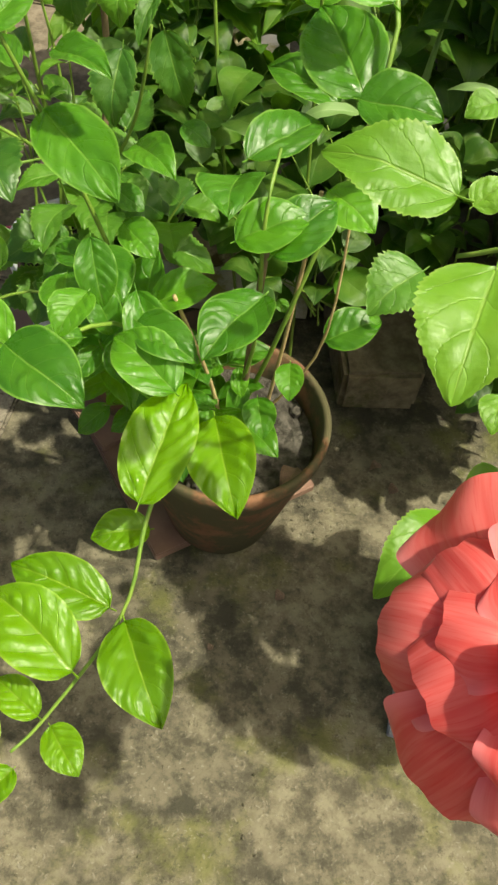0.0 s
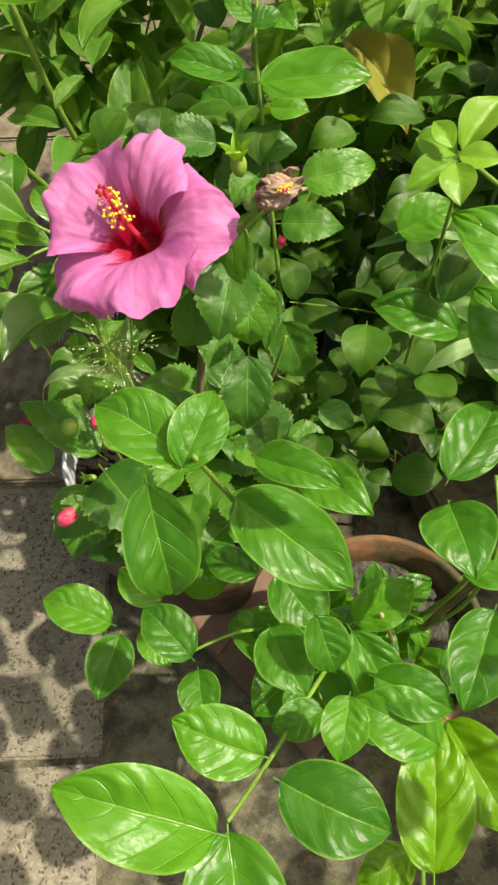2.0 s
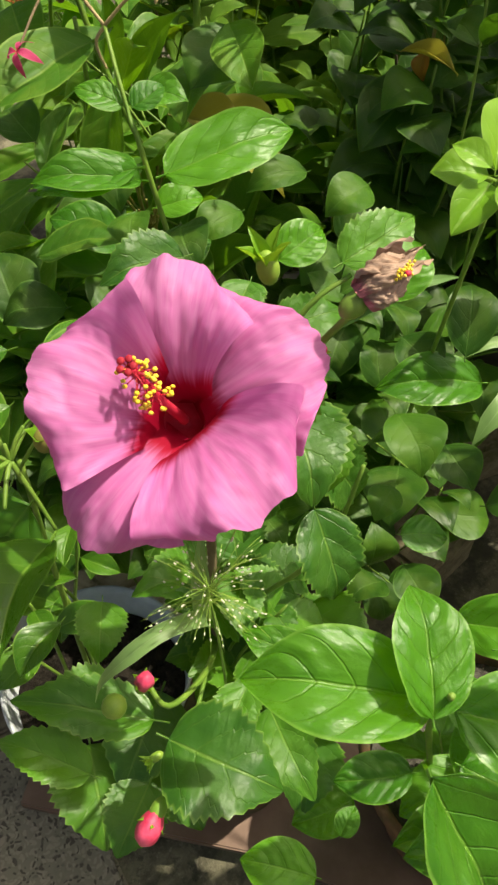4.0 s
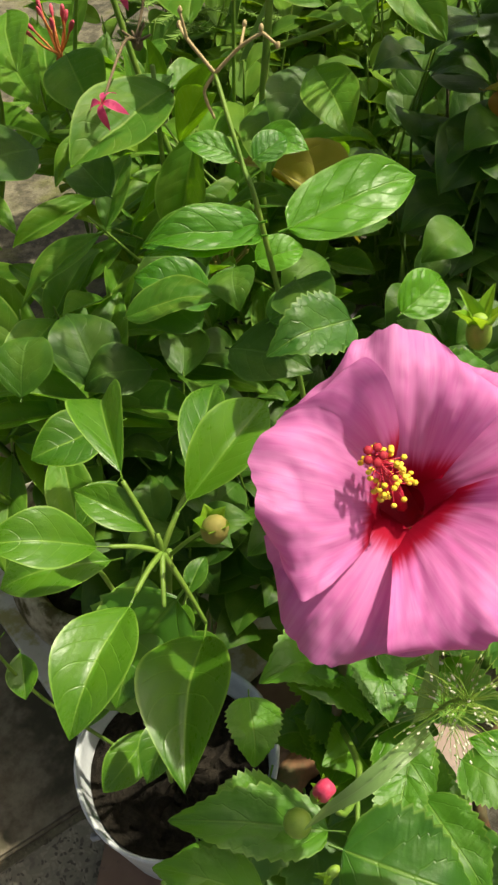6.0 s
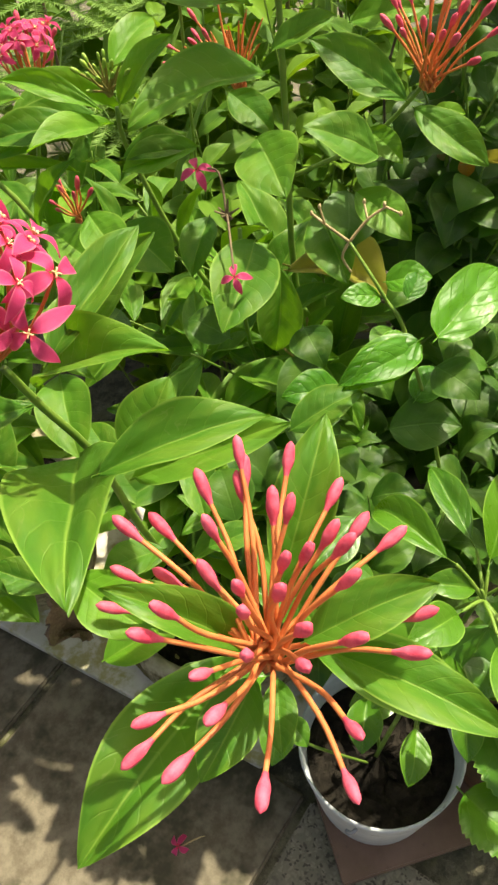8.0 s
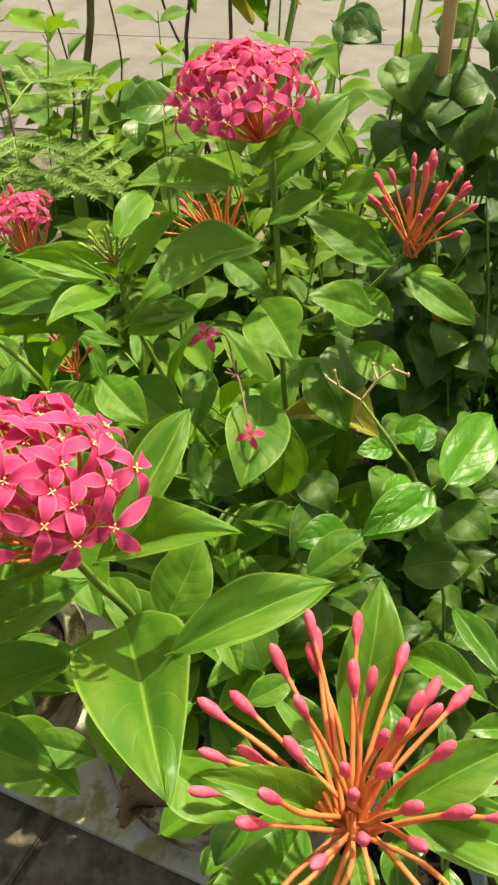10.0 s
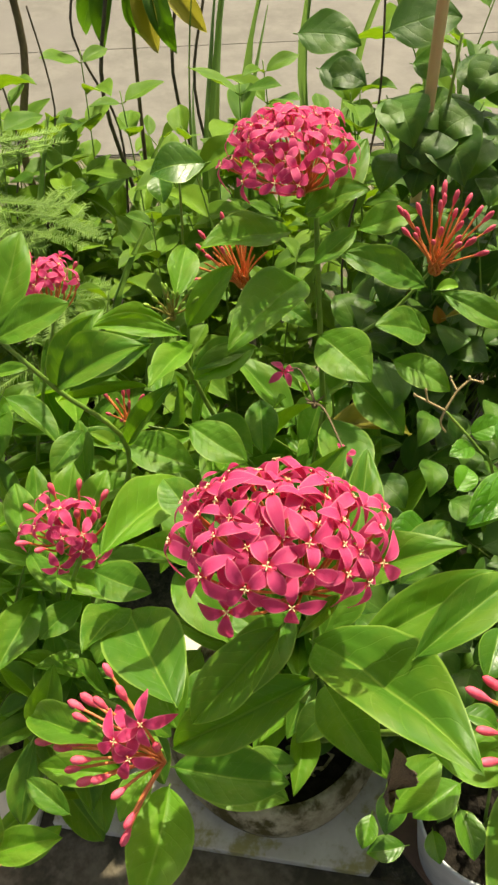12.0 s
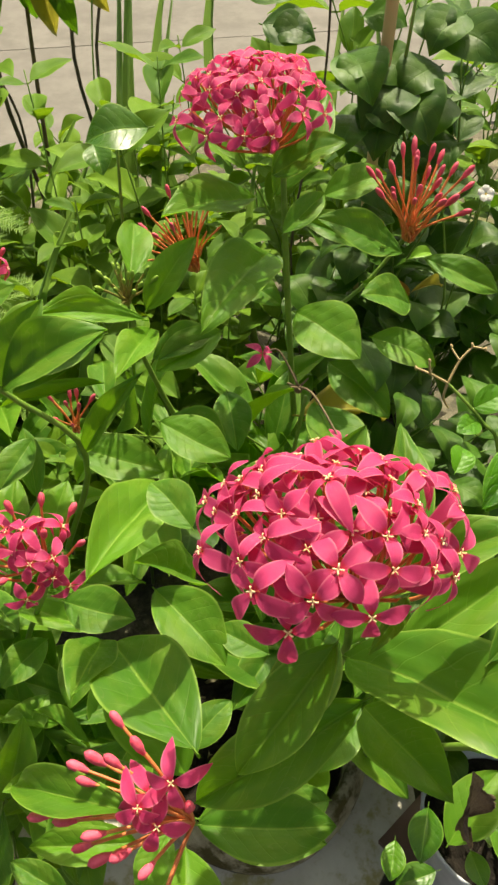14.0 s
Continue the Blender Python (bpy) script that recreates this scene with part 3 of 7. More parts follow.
# ---- flowers ----
def petal(name, material, length, width, cup=0.3, flare=0.5, frill=0.05, seed=0, nu=12, nv=12, notch=1.0, rounding=0.10, pleat=0.045, curl=(0.0, 0.0), crease=0.0, tube=0.0):
    """A fan-shaped petal that rises from the throat, flares back, is frilled along its rim and may roll up at either side."""
    rnd = random.Random(seed)
    ph, ph2 = rnd.uniform(0, 6.3), rnd.uniform(0, 6.3)

    def point(u, v):
        s = 2 * v - 1
        root = 0.16 + 1.6 * tube
        w = root + (1 - root) * math.sin(min(1.0, u * 1.12) * math.pi * 0.5) ** (1.3 - 2.0 * tube)
        w *= math.sqrt(max(0.0, 1 - max(0, (u - 0.72) / 0.34) ** 2 * (0.25 + 0.75 * s * s)))
        reach = u * (1 - rounding * s * s * u + 0.07 * notch * u * u * noise.noise(Vector((3.5 * s, ph, 0))) + 0.03 * notch * u * u * noise.noise(Vector((11 * s, ph2, 0))))
        x = 0.5 * width * s * w
        y = length * (0.01 + tube + (0.99 - tube) * reach)
        z = length * (cup * math.sin(math.pi * 0.55 * u) - flare * u * u) + length * 0.08 * (1 - s * s) * u
        z += length * frill * u * u * (math.sin(4.5 * s + ph) + 0.7 * math.sin(10 * s + ph2) * u * u) + length * (curl[0] * max(0.0, -s - 0.25) ** 2 + curl[1] * max(0.0, s - 0.25) ** 2) * math.sin(math.pi * min(1.0, 0.15 + 0.9 * u))
        z += length * pleat * math.sin(9 * s + ph2 + 2 * u) * u * (1 - u) + length * 0.02 * noise.noise(Vector((6 * s, 3 * u, ph))) * u
        z -= length * 1.6 * tube * max(0.0, 1 - u / 0.22) ** 2
        z += length * crease * u * (abs(noise.noise(Vector((5 * s - 2 * s * u, 2.2 * u, ph2)))) + 0.5 * abs(noise.noise(Vector((13 * s - 4 * s * u, 6 * u, ph)))))
        return (x, y, z)
    return grid_mesh(name, point, nu, nv, material)


def facing(centre, axis, spin=0.0):
    m = Vector(axis).to_track_quat("Z", "Y").to_matrix().to_4x4()
    return Matrix.Translation(centre) @ m @ Matrix.Rotation(spin, 4, "Z")


def hibiscus_flower(p, centre, axis, right, lean, label):
    """Five broad petals, each with its own bearing, length, width and lift, round a column of stamens."""
    z = Vector(axis).normalized()
    x = (Vector(right) - Vector(right).dot(z) * z).normalized()
    m = Matrix.Translation(centre) @ Matrix((x, z.cross(x), z)).transposed().to_4x4()
    head = hang("flower", solid_mesh("flower_base", [tube_data([(0, 0, -0.044), (0, 0, -0.032), (0, 0, -0.0215)], 0.004, 0.006, 8)], M_BUDGREEN), p, m, label)
    rows = ((168, 0.055, 0.076, 13, 2, (0.10, 0.60), 0.006), (92, 0.056, 0.069, 4, -10, (0.0, 0.30), 0.002), (30, 0.058, 0.069, -6, 0, (0.1, -0.2), 0.0),
            (-45, 0.054, 0.079, 11, -3, (0.35, 0.22), 0.006), (-124, 0.056, 0.065, -9, 0, (0.15, 0.1), 0.0))
    for k, (bearing, length, width, lift, lean_side, curl, rise) in enumerate(rows):
        me = petal("petal", M_PINK, length, width, 0.48, 0.30, 0.06, 40 + k, 40, 52, 0.95, 0.44, 0.02, curl, 0.07, 0.10)
        hang("petal", me, head, m @ Matrix.Translation((0, 0, 0.3 * rise)) @ Matrix.Rotation(radians(bearing - 90), 4, "Z") @ Matrix.Rotation(radians(lift), 4, "X") @ Matrix.Rotation(radians(lean_side), 4, "Y"))
    rnd = random.Random(5)
    end = m.inverted() @ Vector(lean)
    path = smooth_path([(0, 0, -0.006), end * 0.4 + Vector((0, 0, 0.004)), end], 12)
    hang("throat", lathe_mesh("throat", [(0.0, -0.0185), (0.0055, -0.017), (0.0076, -0.011), (0.0078, -0.005)], M_COLUMN), head, m, "deep red throat")
    hang("stamen_column", solid_mesh("stamen_column", [tube_data(path, 0.0022, 0.0012, 7, 1)], M_COLUMN), head, m)
    grains, threads, pads = [], [], []
    for k in range(58):
        f = rnd.uniform(0.5, 0.93)
        q = path[int(f * (len(path) - 1))]
        a = rnd.uniform(0, 6.3)
        e = q + Vector((math.cos(a), math.sin(a), rnd.uniform(-0.1, 0.5))) * rnd.uniform(0.004, 0.0078)
        threads.append(tube_data([q, e], 0.00025, 0.0002, 4, 1))
        grains.append(ball_data(e, 0.00105, (1, rnd.uniform(0.7, 1), 0.8), None, 4, 6))
    for k in range(5):
        a = k * 1.257
        e = path[-1] + Vector((math.cos(a) * 0.0024, math.sin(a) * 0.0024, 0.0026))
        threads.append(tube_data([path[-1], e], 0.0004, 0.0003, 4, 1))
        pads.append(ball_data(e, 0.0015, (1, 1, 0.45), None, 4, 7))
    tagged(hang("pollen_tuft", solid_mesh("pollen_tuft", grains, M_ANTHER), head, m, "golden yellow anthers"), kind="stuff")
    tagged(hang("filament_tuft", solid_mesh("filament_tuft", threads, M_COLUMN), head, m), kind="stuff")
    hang("stigma", solid_mesh("stigma", pads, M_STIGMA), head, m)
    return head


def double_flower(p, centre, axis, radius, label):
    """A full bloom: broad outer petals lie open, smaller inner ones stand up and curl over each other."""
    head = hang("flower", solid_mesh("flower_base", [tube_data([(0, 0, -0.04), (0, 0, -0.02), (0, 0, -0.004)], 0.004, 0.008, 8)], M_BUDGREEN), p, facing(centre, axis), label)
    rnd = random.Random(9)
    shapes = [petal("petal", M_RED, radius, radius * (1.2, 1.35, 1.1, 1.25, 1.0)[k], (0.5, 0.42, 0.6, 0.5, 0.7)[k], (0.42, 0.3, 0.5, 0.6, 0.35)[k], 0.04, 70 + k, 24, 26, 0.4, 0.2) for k in range(5)]
    for k in range(19):
        ring = (k // 6) / 2 + 0.08 * (k % 6) / 6
        ang = k * 1.047 + (k // 6) * 0.5 + rnd.uniform(-0.2, 0.2)
        tip = Matrix.Rotation(radians(-6 + 44 * ring + rnd.uniform(-14, 14)), 4, "X")
        size = (1.08 - 0.36 * ring) * rnd.uniform(0.9, 1.06)
        hang("petal", shapes[k % 5], head, facing(centre, axis, ang) @ Matrix.Translation((0, 0, 0.009 * ring)) @ tip @ Matrix.Rotation(rnd.uniform(-0.4, 0.4), 4, "Y") @ Matrix.Diagonal((size, size, size, 1)))
    return head


def floret_mesh(seed):
    """A four-petalled flower, 1 across, with a pale eye."""
    rnd = random.Random(seed)
    verts, faces, uvs = [], [], []
    for k in range(4):
        a = k * math.pi / 2 + rnd.uniform(-0.15, 0.15)
        drop, length = rnd.uniform(-0.02, 0.58), rnd.uniform(0.46, 0.58)
        ca, sa = math.cos(a), math.sin(a)
        base = len(verts)
        for i in range(9):
            u = i / 8
            w = 0.122 * (math.sin(math.pi * u ** 1.18) ** 0.8 if 0 < u < 1 else 0.0) + 0.012 * (1 - u) + 0.002
            for j in range(5):
                s = j / 2 - 1
                x, y = s * w, 0.02 + u * length
                z = 0.04 * abs(s) * math.sin(math.pi * u) + 0.10 * math.sin(math.pi * u * 0.7) - (drop + 0.12) * u * u
                verts.append((x * ca - y * sa, x * sa + y * ca, z - 0.03 * s * s * u))
                uvs.append((j / 4, u))
        for i in range(8):
            for j in range(4):
                q = base + i * 5 + j
                faces.append((q, q + 1, q + 6, q + 5))
    me = bpy.data.meshes.new("floret")
    me.from_pydata(verts, [], faces)
    n0 = len(faces)
    layer = me.uv_layers.new(name="map")
    for loop in me.loops:
        layer.data[loop.index].uv = uvs[loop.vertex_index]
    me.polygons.foreach_set("use_smooth", [True] * n0)
    me.materials.append(M_IXPETAL)
    me.update()
    return me


FLORETS = [floret_mesh(k) for k in range(9)]
EYE_MESH = solid_mesh("eye", [tube_data([(0, 0, 0.02), (0.03 * math.cos(a), 0.03 * math.sin(a), 0.065), (0.07 * math.cos(a), 0.07 * math.sin(a), 0.06)], 0.010, 0.013, 5, 2) for a in (0.75, 2.35, 3.95, 5.5)], M_STAMEN)


def ixora_head(p, root, top, axis, radius, height, florets, buds, seed, size=0.03, label="", spread=1.0, deep=1.0, loose=()):
    """A domed head: orange tubes fan out from the stalk's end and bear open florets and closed buds."""
    rnd = random.Random(seed)
    root = Vector(root)
    z = Vector(axis).normalized()
    x = (Vector((1, 0, 0)) - z.x * z).normalized()
    m = Matrix.Translation(top) @ Matrix((x, z.cross(x), z)).transposed().to_4x4()
    tubes, closed, places = [], [], []
    total = florets + buds
    for k in range(total):
        f = (k + 0.5) / total
        r = math.sqrt(f) * spread
        a = k * 2.39996 + rnd.uniform(-0.15, 0.15)
        rise = height * (1 - r * r * 0.95) + rnd.uniform(-0.10, 0.10) * radius
        e = m @ Vector((radius * deep * r * math.cos(a), radius * r * math.sin(a), rise))
        n = (m.to_3x3() @ Vector((r * 1.35 * math.cos(a), r * 1.35 * math.sin(a), 0.62))).normalized()
        n = (n + Vector((rnd.uniform(-0.32, 0.32), rnd.uniform(-0.32, 0.32), rnd.uniform(-0.15, 0.25)))).normalized()
        mid = root.lerp(e, 0.5) + n * 0.12 * (e - root).length - Vector((0, 0, 0.004))
        tubes.append(tube_data([root, mid, e], 0.0011, 0.0009, 5, 4, False))
        places.append((e, n, a))
    for c, nn in loose:
        tubes.append(tube_data([root, root.lerp(Vector(c), 0.5) + Vector((0, 0, 0.006)), c], 0.0010, 0.0009, 5, 4, False))
    head = hang("flower_head", solid_mesh("flower_tubes", tubes, M_TUBE), p, None, label)
    for c, nn in loose:
        mm = facing(c, nn, 0.5) @ Matrix.Diagonal((size, size, size, 1))
        hang("floret", FLORETS[0], head, mm)
        closed.append(mm)
    order = list(range(total))
    rnd.shuffle(order)
    for i, k in enumerate(order):
        e, n, a = places[k]
        if i < florets:
            s = size * rnd.uniform(0.85, 1.1)
            mm = facing(e, n, rnd.uniform(0, 6.3)) @ Matrix.Diagonal((s, s, s, 1))
            f = hang("floret", FLORETS[rnd.randrange(9)], head, mm)
            closed.append(mm)
        else:
            ln = rnd.uniform(0.0062, 0.0085)
            d = (e - root).normalized()
            bud = solid_mesh("bud", [bud_data(e, d, ln * 1.5, ln * 0.34)], M_BUD)
            hang("bud", bud, head)
    if closed:
        chunks = []
        v0 = [v.co.copy() for v in EYE_MESH.vertices]
        f0 = [tuple(q.vertices) for q in EYE_MESH.polygons]
        for mm in closed:
            chunks.append(([tuple(mm @ v) for v in v0], f0))
        tagged(hang("flower_eye", solid_mesh("flower_eye", chunks, M_STAMEN), head, None, "tiny cream flower stamens"), kind="stuff")
    return head


def starburst(p, root, axis, length, count, seed, half_angle=80, label="", bud_len=0.0125, material=None, tube_mat=None, droop=0.0, bud_r=0.155):
    """Closed buds on slender tubes that fan out of one point."""
    rnd = random.Random(seed)
    root, q = Vector(root), Vector(axis).to_track_quat("Z", "Y")
    tubes, ends = [], []
    for k in range(count):
        f = (k + 0.5) / count
        th = radians(half_angle) * math.sqrt(f) + rnd.uniform(-0.08, 0.08)
        a = k * 2.39996 + rnd.uniform(-0.2, 0.2)
        d = q @ Vector((math.sin(th) * math.cos(a), math.sin(th) * math.sin(a), math.cos(th)))
        s = length * rnd.uniform(0.75, 1.08)
        side = Vector((rnd.uniform(-1, 1), rnd.uniform(-1, 1), 0.3)) * 0.05 * s
        e = root + d * s - Vector((0, 0, droop * s * math.sin(th)))
        foot = root + Vector((rnd.uniform(-1, 1), rnd.uniform(-1, 1), rnd.uniform(-0.6, 0.6))) * 0.10 * length
        tubes.append(tube_data([root - Vector((0, 0, 0.1 * length)), foot, root + d * s * 0.55 + side, e], 0.0009, 0.0010, 6, 4, False))
        ends.append((e, (e - root - d * s * 0.5 - side).normalized()))
    head = hang("flower_head", solid_mesh("flower_tubes", tubes, tube_mat or M_TUBE), p, None, label)
    for e, d in ends:
        ln = bud_len * rnd.uniform(0.8, 1.15)
        hang("bud", solid_mesh("bud", [bud_data(e, d, ln, ln * bud_r)], material or M_BUD), head)
    return head


def bud_spray(p, root, spans, label):
    """Closed coral buds on long tubes; each span runs from the root to a bud's tip, in millimetres."""
    rnd = random.Random(41)
    root = Vector(root)
    tubes, ends = [], []
    for span_mm in spans:
        v = Vector(span_mm) / 1000
        side = Vector((rnd.uniform(-1, 1), rnd.uniform(-1, 1), 0.6)) * 0.05 * v.length
        foot = root + Vector((rnd.uniform(-1, 1), rnd.uniform(-1, 1), rnd.uniform(-0.3, 0.6))) * 0.006
        ln = rnd.uniform(0.0145, 0.0185)
        mid = root + v * 0.5 + side
        d = (root + v - mid).normalized()
        e = root + v - d * ln * 0.9
        tubes.append(tube_data([root - Vector((0, 0, 0.006)), foot, mid, e], 0.0015, 0.0012, 6, 4, False))
        ends.append((e, d, ln))
    head = hang("flower_head", solid_mesh("flower_tubes", tubes, M_TUBE), p, None, label)
    for e, d, ln in ends:
        hang("bud", solid_mesh("bud", [bud_data(e, d, ln, ln * 0.165, 9, 10)], M_BUD), head)
    return head


def loose_head(p, root, ends, flowers, face, size, label):
    """An airy head: each tube runs from the root to its own end, with closed buds and a few open florets."""
    root = Vector(root)
    tubes = []
    for e in list(ends) + list(flowers):
        e = Vector(e)
        tubes.append(tube_data([root, root.lerp(e, 0.5) + Vector((0, 0, 0.10 * (e - root).length)), e], 0.0011, 0.0009, 6, 4, False))
    head = hang("flower_head", solid_mesh("flower_tubes", tubes, M_TUBE), p, None, label)
    for k, e in enumerate(ends):
        e = Vector(e)
        d = (e - root).normalized() - Vector((0, 0, 0.15))
        ln = 0.0115 * (0.9 + 0.25 * ((k * 7) % 5) / 5)
        hang("bud", solid_mesh("bud", [bud_data(e - d * ln * 0.3, d, ln * 1.05, ln * 0.24)], M_BUD), head)
    for k, e in enumerate(flowers):
        n = Vector(face) + Vector((0.12 * (k - 1), -0.15 * (k - 1), 0.1))
        mm = facing(e, n, 0.3 + 0.5 * k) @ Matrix.Diagonal((size, size, size, 1))
        f = hang("floret", FLORETS[k % 5], head, mm)
        hang("flower_eye", EYE_MESH, head, mm)
    return head


def lathe_mesh(name, profile, material, sides=40, wobble=0.0, seed=3):
    """A turned vessel from (radius, height) pairs."""
    rnd = random.Random(seed)
    ph = [rnd.uniform(0, 6.3) for _ in range(3)]
    verts, faces = [], []
    for r, z in profile:
        for k in range(sides):
            a = 2 * math.pi * k / sides
            rr = r * (1 + wobble * (math.sin(2 * a + ph[0]) + 0.5 * math.sin(5 * a + ph[1])))
            verts.append((rr * math.cos(a), rr * math.sin(a), z))
    for i in range(len(profile) - 1):
        for k in range(sides):
            k2 = (k + 1) % sides
            faces.append((i * sides + k, i * sides + k2, (i + 1) * sides + k2, (i + 1) * sides + k))
    return solid_mesh(name, [(verts, faces)], material)


def lathe(name, profile, material, m, parent=None, label="", sides=40, wobble=0.0, seed=3):
    return hang(name, lathe_mesh(name, profile, material, sides, wobble, seed), parent, m, label)


def soil_disc(parent, m, radius, z, material, seed, grit=0.006):
    rnd = random.Random(seed)
    rings, sides = 9, 30
    verts, faces = [(0, 0, z)], []
    for i in range(1, rings + 1):
        for k in range(sides):
            a, r = 2 * math.pi * k / sides, radius * i / rings
            verts.append((r * math.cos(a), r * math.sin(a), z + rnd.uniform(-grit, grit) * (1 if i < rings else 0)))
    for k in range(sides):
        faces.append((0, 1 + k, 1 + (k + 1) % sides))
    for i in range(rings - 1):
        for k in range(sides):
            k2 = (k + 1) % sides
            faces.append((1 + i * sides + k, 1 + (i + 1) * sides + k, 1 + (i + 1) * sides + k2, 1 + i * sides + k2))
    clods = []
    for k in range(26):
        a, r = rnd.uniform(0, 6.3), radius * 0.9 * math.sqrt(rnd.random())
        s = rnd.uniform(0.002, 0.007)
        clods.append(ball_data((r * math.cos(a), r * math.sin(a), z + s * 0.4), s, (1, rnd.uniform(0.6, 1), 0.7), (rnd.uniform(-1, 1), rnd.uniform(-1, 1), 1), 4, 6))
    return hang("soil", solid_mesh("soil", [(verts, faces)] + clods, material, False), parent, m)


def slab_mesh(name, sx, sy, sz, material, bevel=0.003, rough=0.0, seed=0):
    bm = bmesh.new()
    bmesh.ops.create_cube(bm, size=1.0)
    for v in bm.verts:
        v.co = Vector((v.co.x * sx, v.co.y * sy, v.co.z * sz))
    bmesh.ops.bevel(bm, geom=bm.edges[:], offset=bevel, segments=2, affect="EDGES")
    rnd = random.Random(seed)
    if rough:
        for v in bm.verts:
            v.co += Vector([rnd.uniform(-rough, rough) for _ in range(3)])
    me = bpy.data.meshes.new(name)
    bm.to_mesh(me)
    bm.free()
    me.materials.append(material)
    return me


def plate_mesh(name, corners, sz, material):
    """A flat stone of uneven outline, its edges bevelled."""
    bm = bmesh.new()
    bottom = bm.faces.new([bm.verts.new((x, y, 0.0)) for x, y in corners])
    top = bmesh.ops.extrude_face_region(bm, geom=[bottom])
    bmesh.ops.translate(bm, vec=(0, 0, sz), verts=[v for v in top["geom"] if isinstance(v, bmesh.types.BMVert)])
    bmesh.ops.recalc_face_normals(bm, faces=bm.faces)
    bmesh.ops.bevel(bm, geom=bm.edges[:], offset=0.002, segments=2, affect="EDGES", profile=0.5)
    me = bpy.data.meshes.new(name)
    bm.to_mesh(me)
    bm.free()
    me.materials.append(material)
    return me


def single(name, me, m, label, category, group="", kind=""):
    ob = new(name, me)
    ob.matrix_basis = m
    WORLD_OF[ob.name] = m.copy()
    return tagged(ob, label, category, group, kind)

# ---- ground, paving, slabs ----
def ground_sheet():
    bm = bmesh.new()
    cuts = [-120, -20, -4, -1.2] + [-1.0 + 0.1 * k for k in range(42)] + [3.6, 6, 20, 120]
    rows = []
    for y in cuts:
        row = []
        for x in cuts:
            near = max(abs(x - 0.5), abs(y - 1.0)) < 2
            z = 0.0025 * noise.noise(Vector((x * 9, y * 9, 0))) if near else 0.0
            row.append(bm.verts.new((x, y, z)))
        rows.append(row)
    for j in range(len(cuts) - 1):
        for i in range(len(cuts) - 1):
            bm.faces.new((rows[j][i], rows[j][i + 1], rows[j + 1][i + 1], rows[j + 1][i])).smooth = True
    me = bpy.data.meshes.new("ground")
    bm.to_mesh(me)
    bm.free()
    me.materials.append(M_GROUND)
    return single("ground", me, Matrix.Identity(4), "damp mossy grey concrete ground with grit and dark patches", "ground", "", "structure")


ground = ground_sheet()
TURN = radians(-12)


def lay(x, y, z=0.0, turn=0.0):
    return Matrix.Translation((x, y, z)) @ Matrix.Rotation(turn, 4, "Z")


yard = single("pavement_yard", slab_mesh("pavement_yard", 30, 40, 0.06, M_YARD, 0.004), lay(16.95, 1.5, -0.024, radians(4)), "pale sunlit cement yard behind the flower bed", "yard", "", "structure")
step = single("pavement_step", slab_mesh("pavement_step", 30, 40, 0.09, M_YARD, 0.001), lay(17.70, 1.5, -0.0375, radians(4)), "low step of pale cement at the yard's far side", "step", "", "structure")


# ---- pots and what they stand on ----
def jasmine_pot():
    c = (0.311, 0.756, 0.014)
    pot = thing("terracotta_pot", c, "weathered terracotta pot with mossy rim and dry grey soil", "flower pot")
    WORLD_OF[pot.name] = pot.matrix_basis.copy()
    m = Matrix.Translation(c)
    lathe("pot_wall", [(0.0, 0.0), (0.052, 0.0), (0.056, 0.004), (0.0865, 0.150), (0.0915, 0.158), (0.0945, 0.170), (0.0945, 0.180), (0.0918, 0.1835), (0.0875, 0.181), (0.0845, 0.15), (0.073, 0.1), (0.0, 0.098)], M_TERRACOTTA, m, pot, "", 48, 0.006)
    soil_disc(pot, m, 0.082, 0.146, M_SOILGREY, 4, 0.004)
    return pot


def bucket():
    c = (0.139, 1.016, 0.026)
    pot = thing("plastic_bucket", c, "weathered white plastic bucket of dark soil with a scuffed rim", "bucket")
    WORLD_OF[pot.name] = pot.matrix_basis.copy()
    m = Matrix.Translation(c)
    lathe("bucket_wall", [(0.0, 0.0), (0.06, 0.0), (0.064, 0.004), (0.078, 0.118), (0.0795, 0.126), (0.0785, 0.129), (0.0765, 0.128), (0.075, 0.118), (0.066, 0.05), (0.0, 0.048)], M_BUCKET, m, pot, "", 48, 0.01)
    soil_disc(pot, m, 0.0715, 0.094, M_SOIL, 8)
    ear = tube_data([(-0.079, 0.0, 0.112), (-0.083, 0.004, 0.108), (-0.081, 0.009, 0.100)], 0.002, 0.002, 6, 3)
    hang("handle_ear", solid_mesh("handle_ear", [ear], M_GREYTILE), pot, m, "grey wire handle end")
    return pot


def round_pot(name, c, r, h, wall_mat, soil_mat, label, seed):
    pot = thing(name, c, label, "flower pot")
    WORLD_OF[pot.name] = pot.matrix_basis.copy()
    m = Matrix.Translation(c)
    t = 0.016
    lathe("pot_wall", [(0.0, 0.0), (r * 0.7, 0.0), (r * 0.74, 0.006), (r * 0.95, h * 0.75), (r * 1.02, h * 0.8), (r * 1.04, h * 0.92), (r * 1.01, h * 0.985), (r * 0.96, h), (r - t, h * 0.985), (r - t * 1.4, h * 0.9), (r * 0.8, h * 0.5), (0.0, h * 0.48)], wall_mat, m, pot, "", 44, 0.012, seed)
    soil_disc(pot, m, r - t * 1.35, h * 0.84, soil_mat, seed)
    return pot


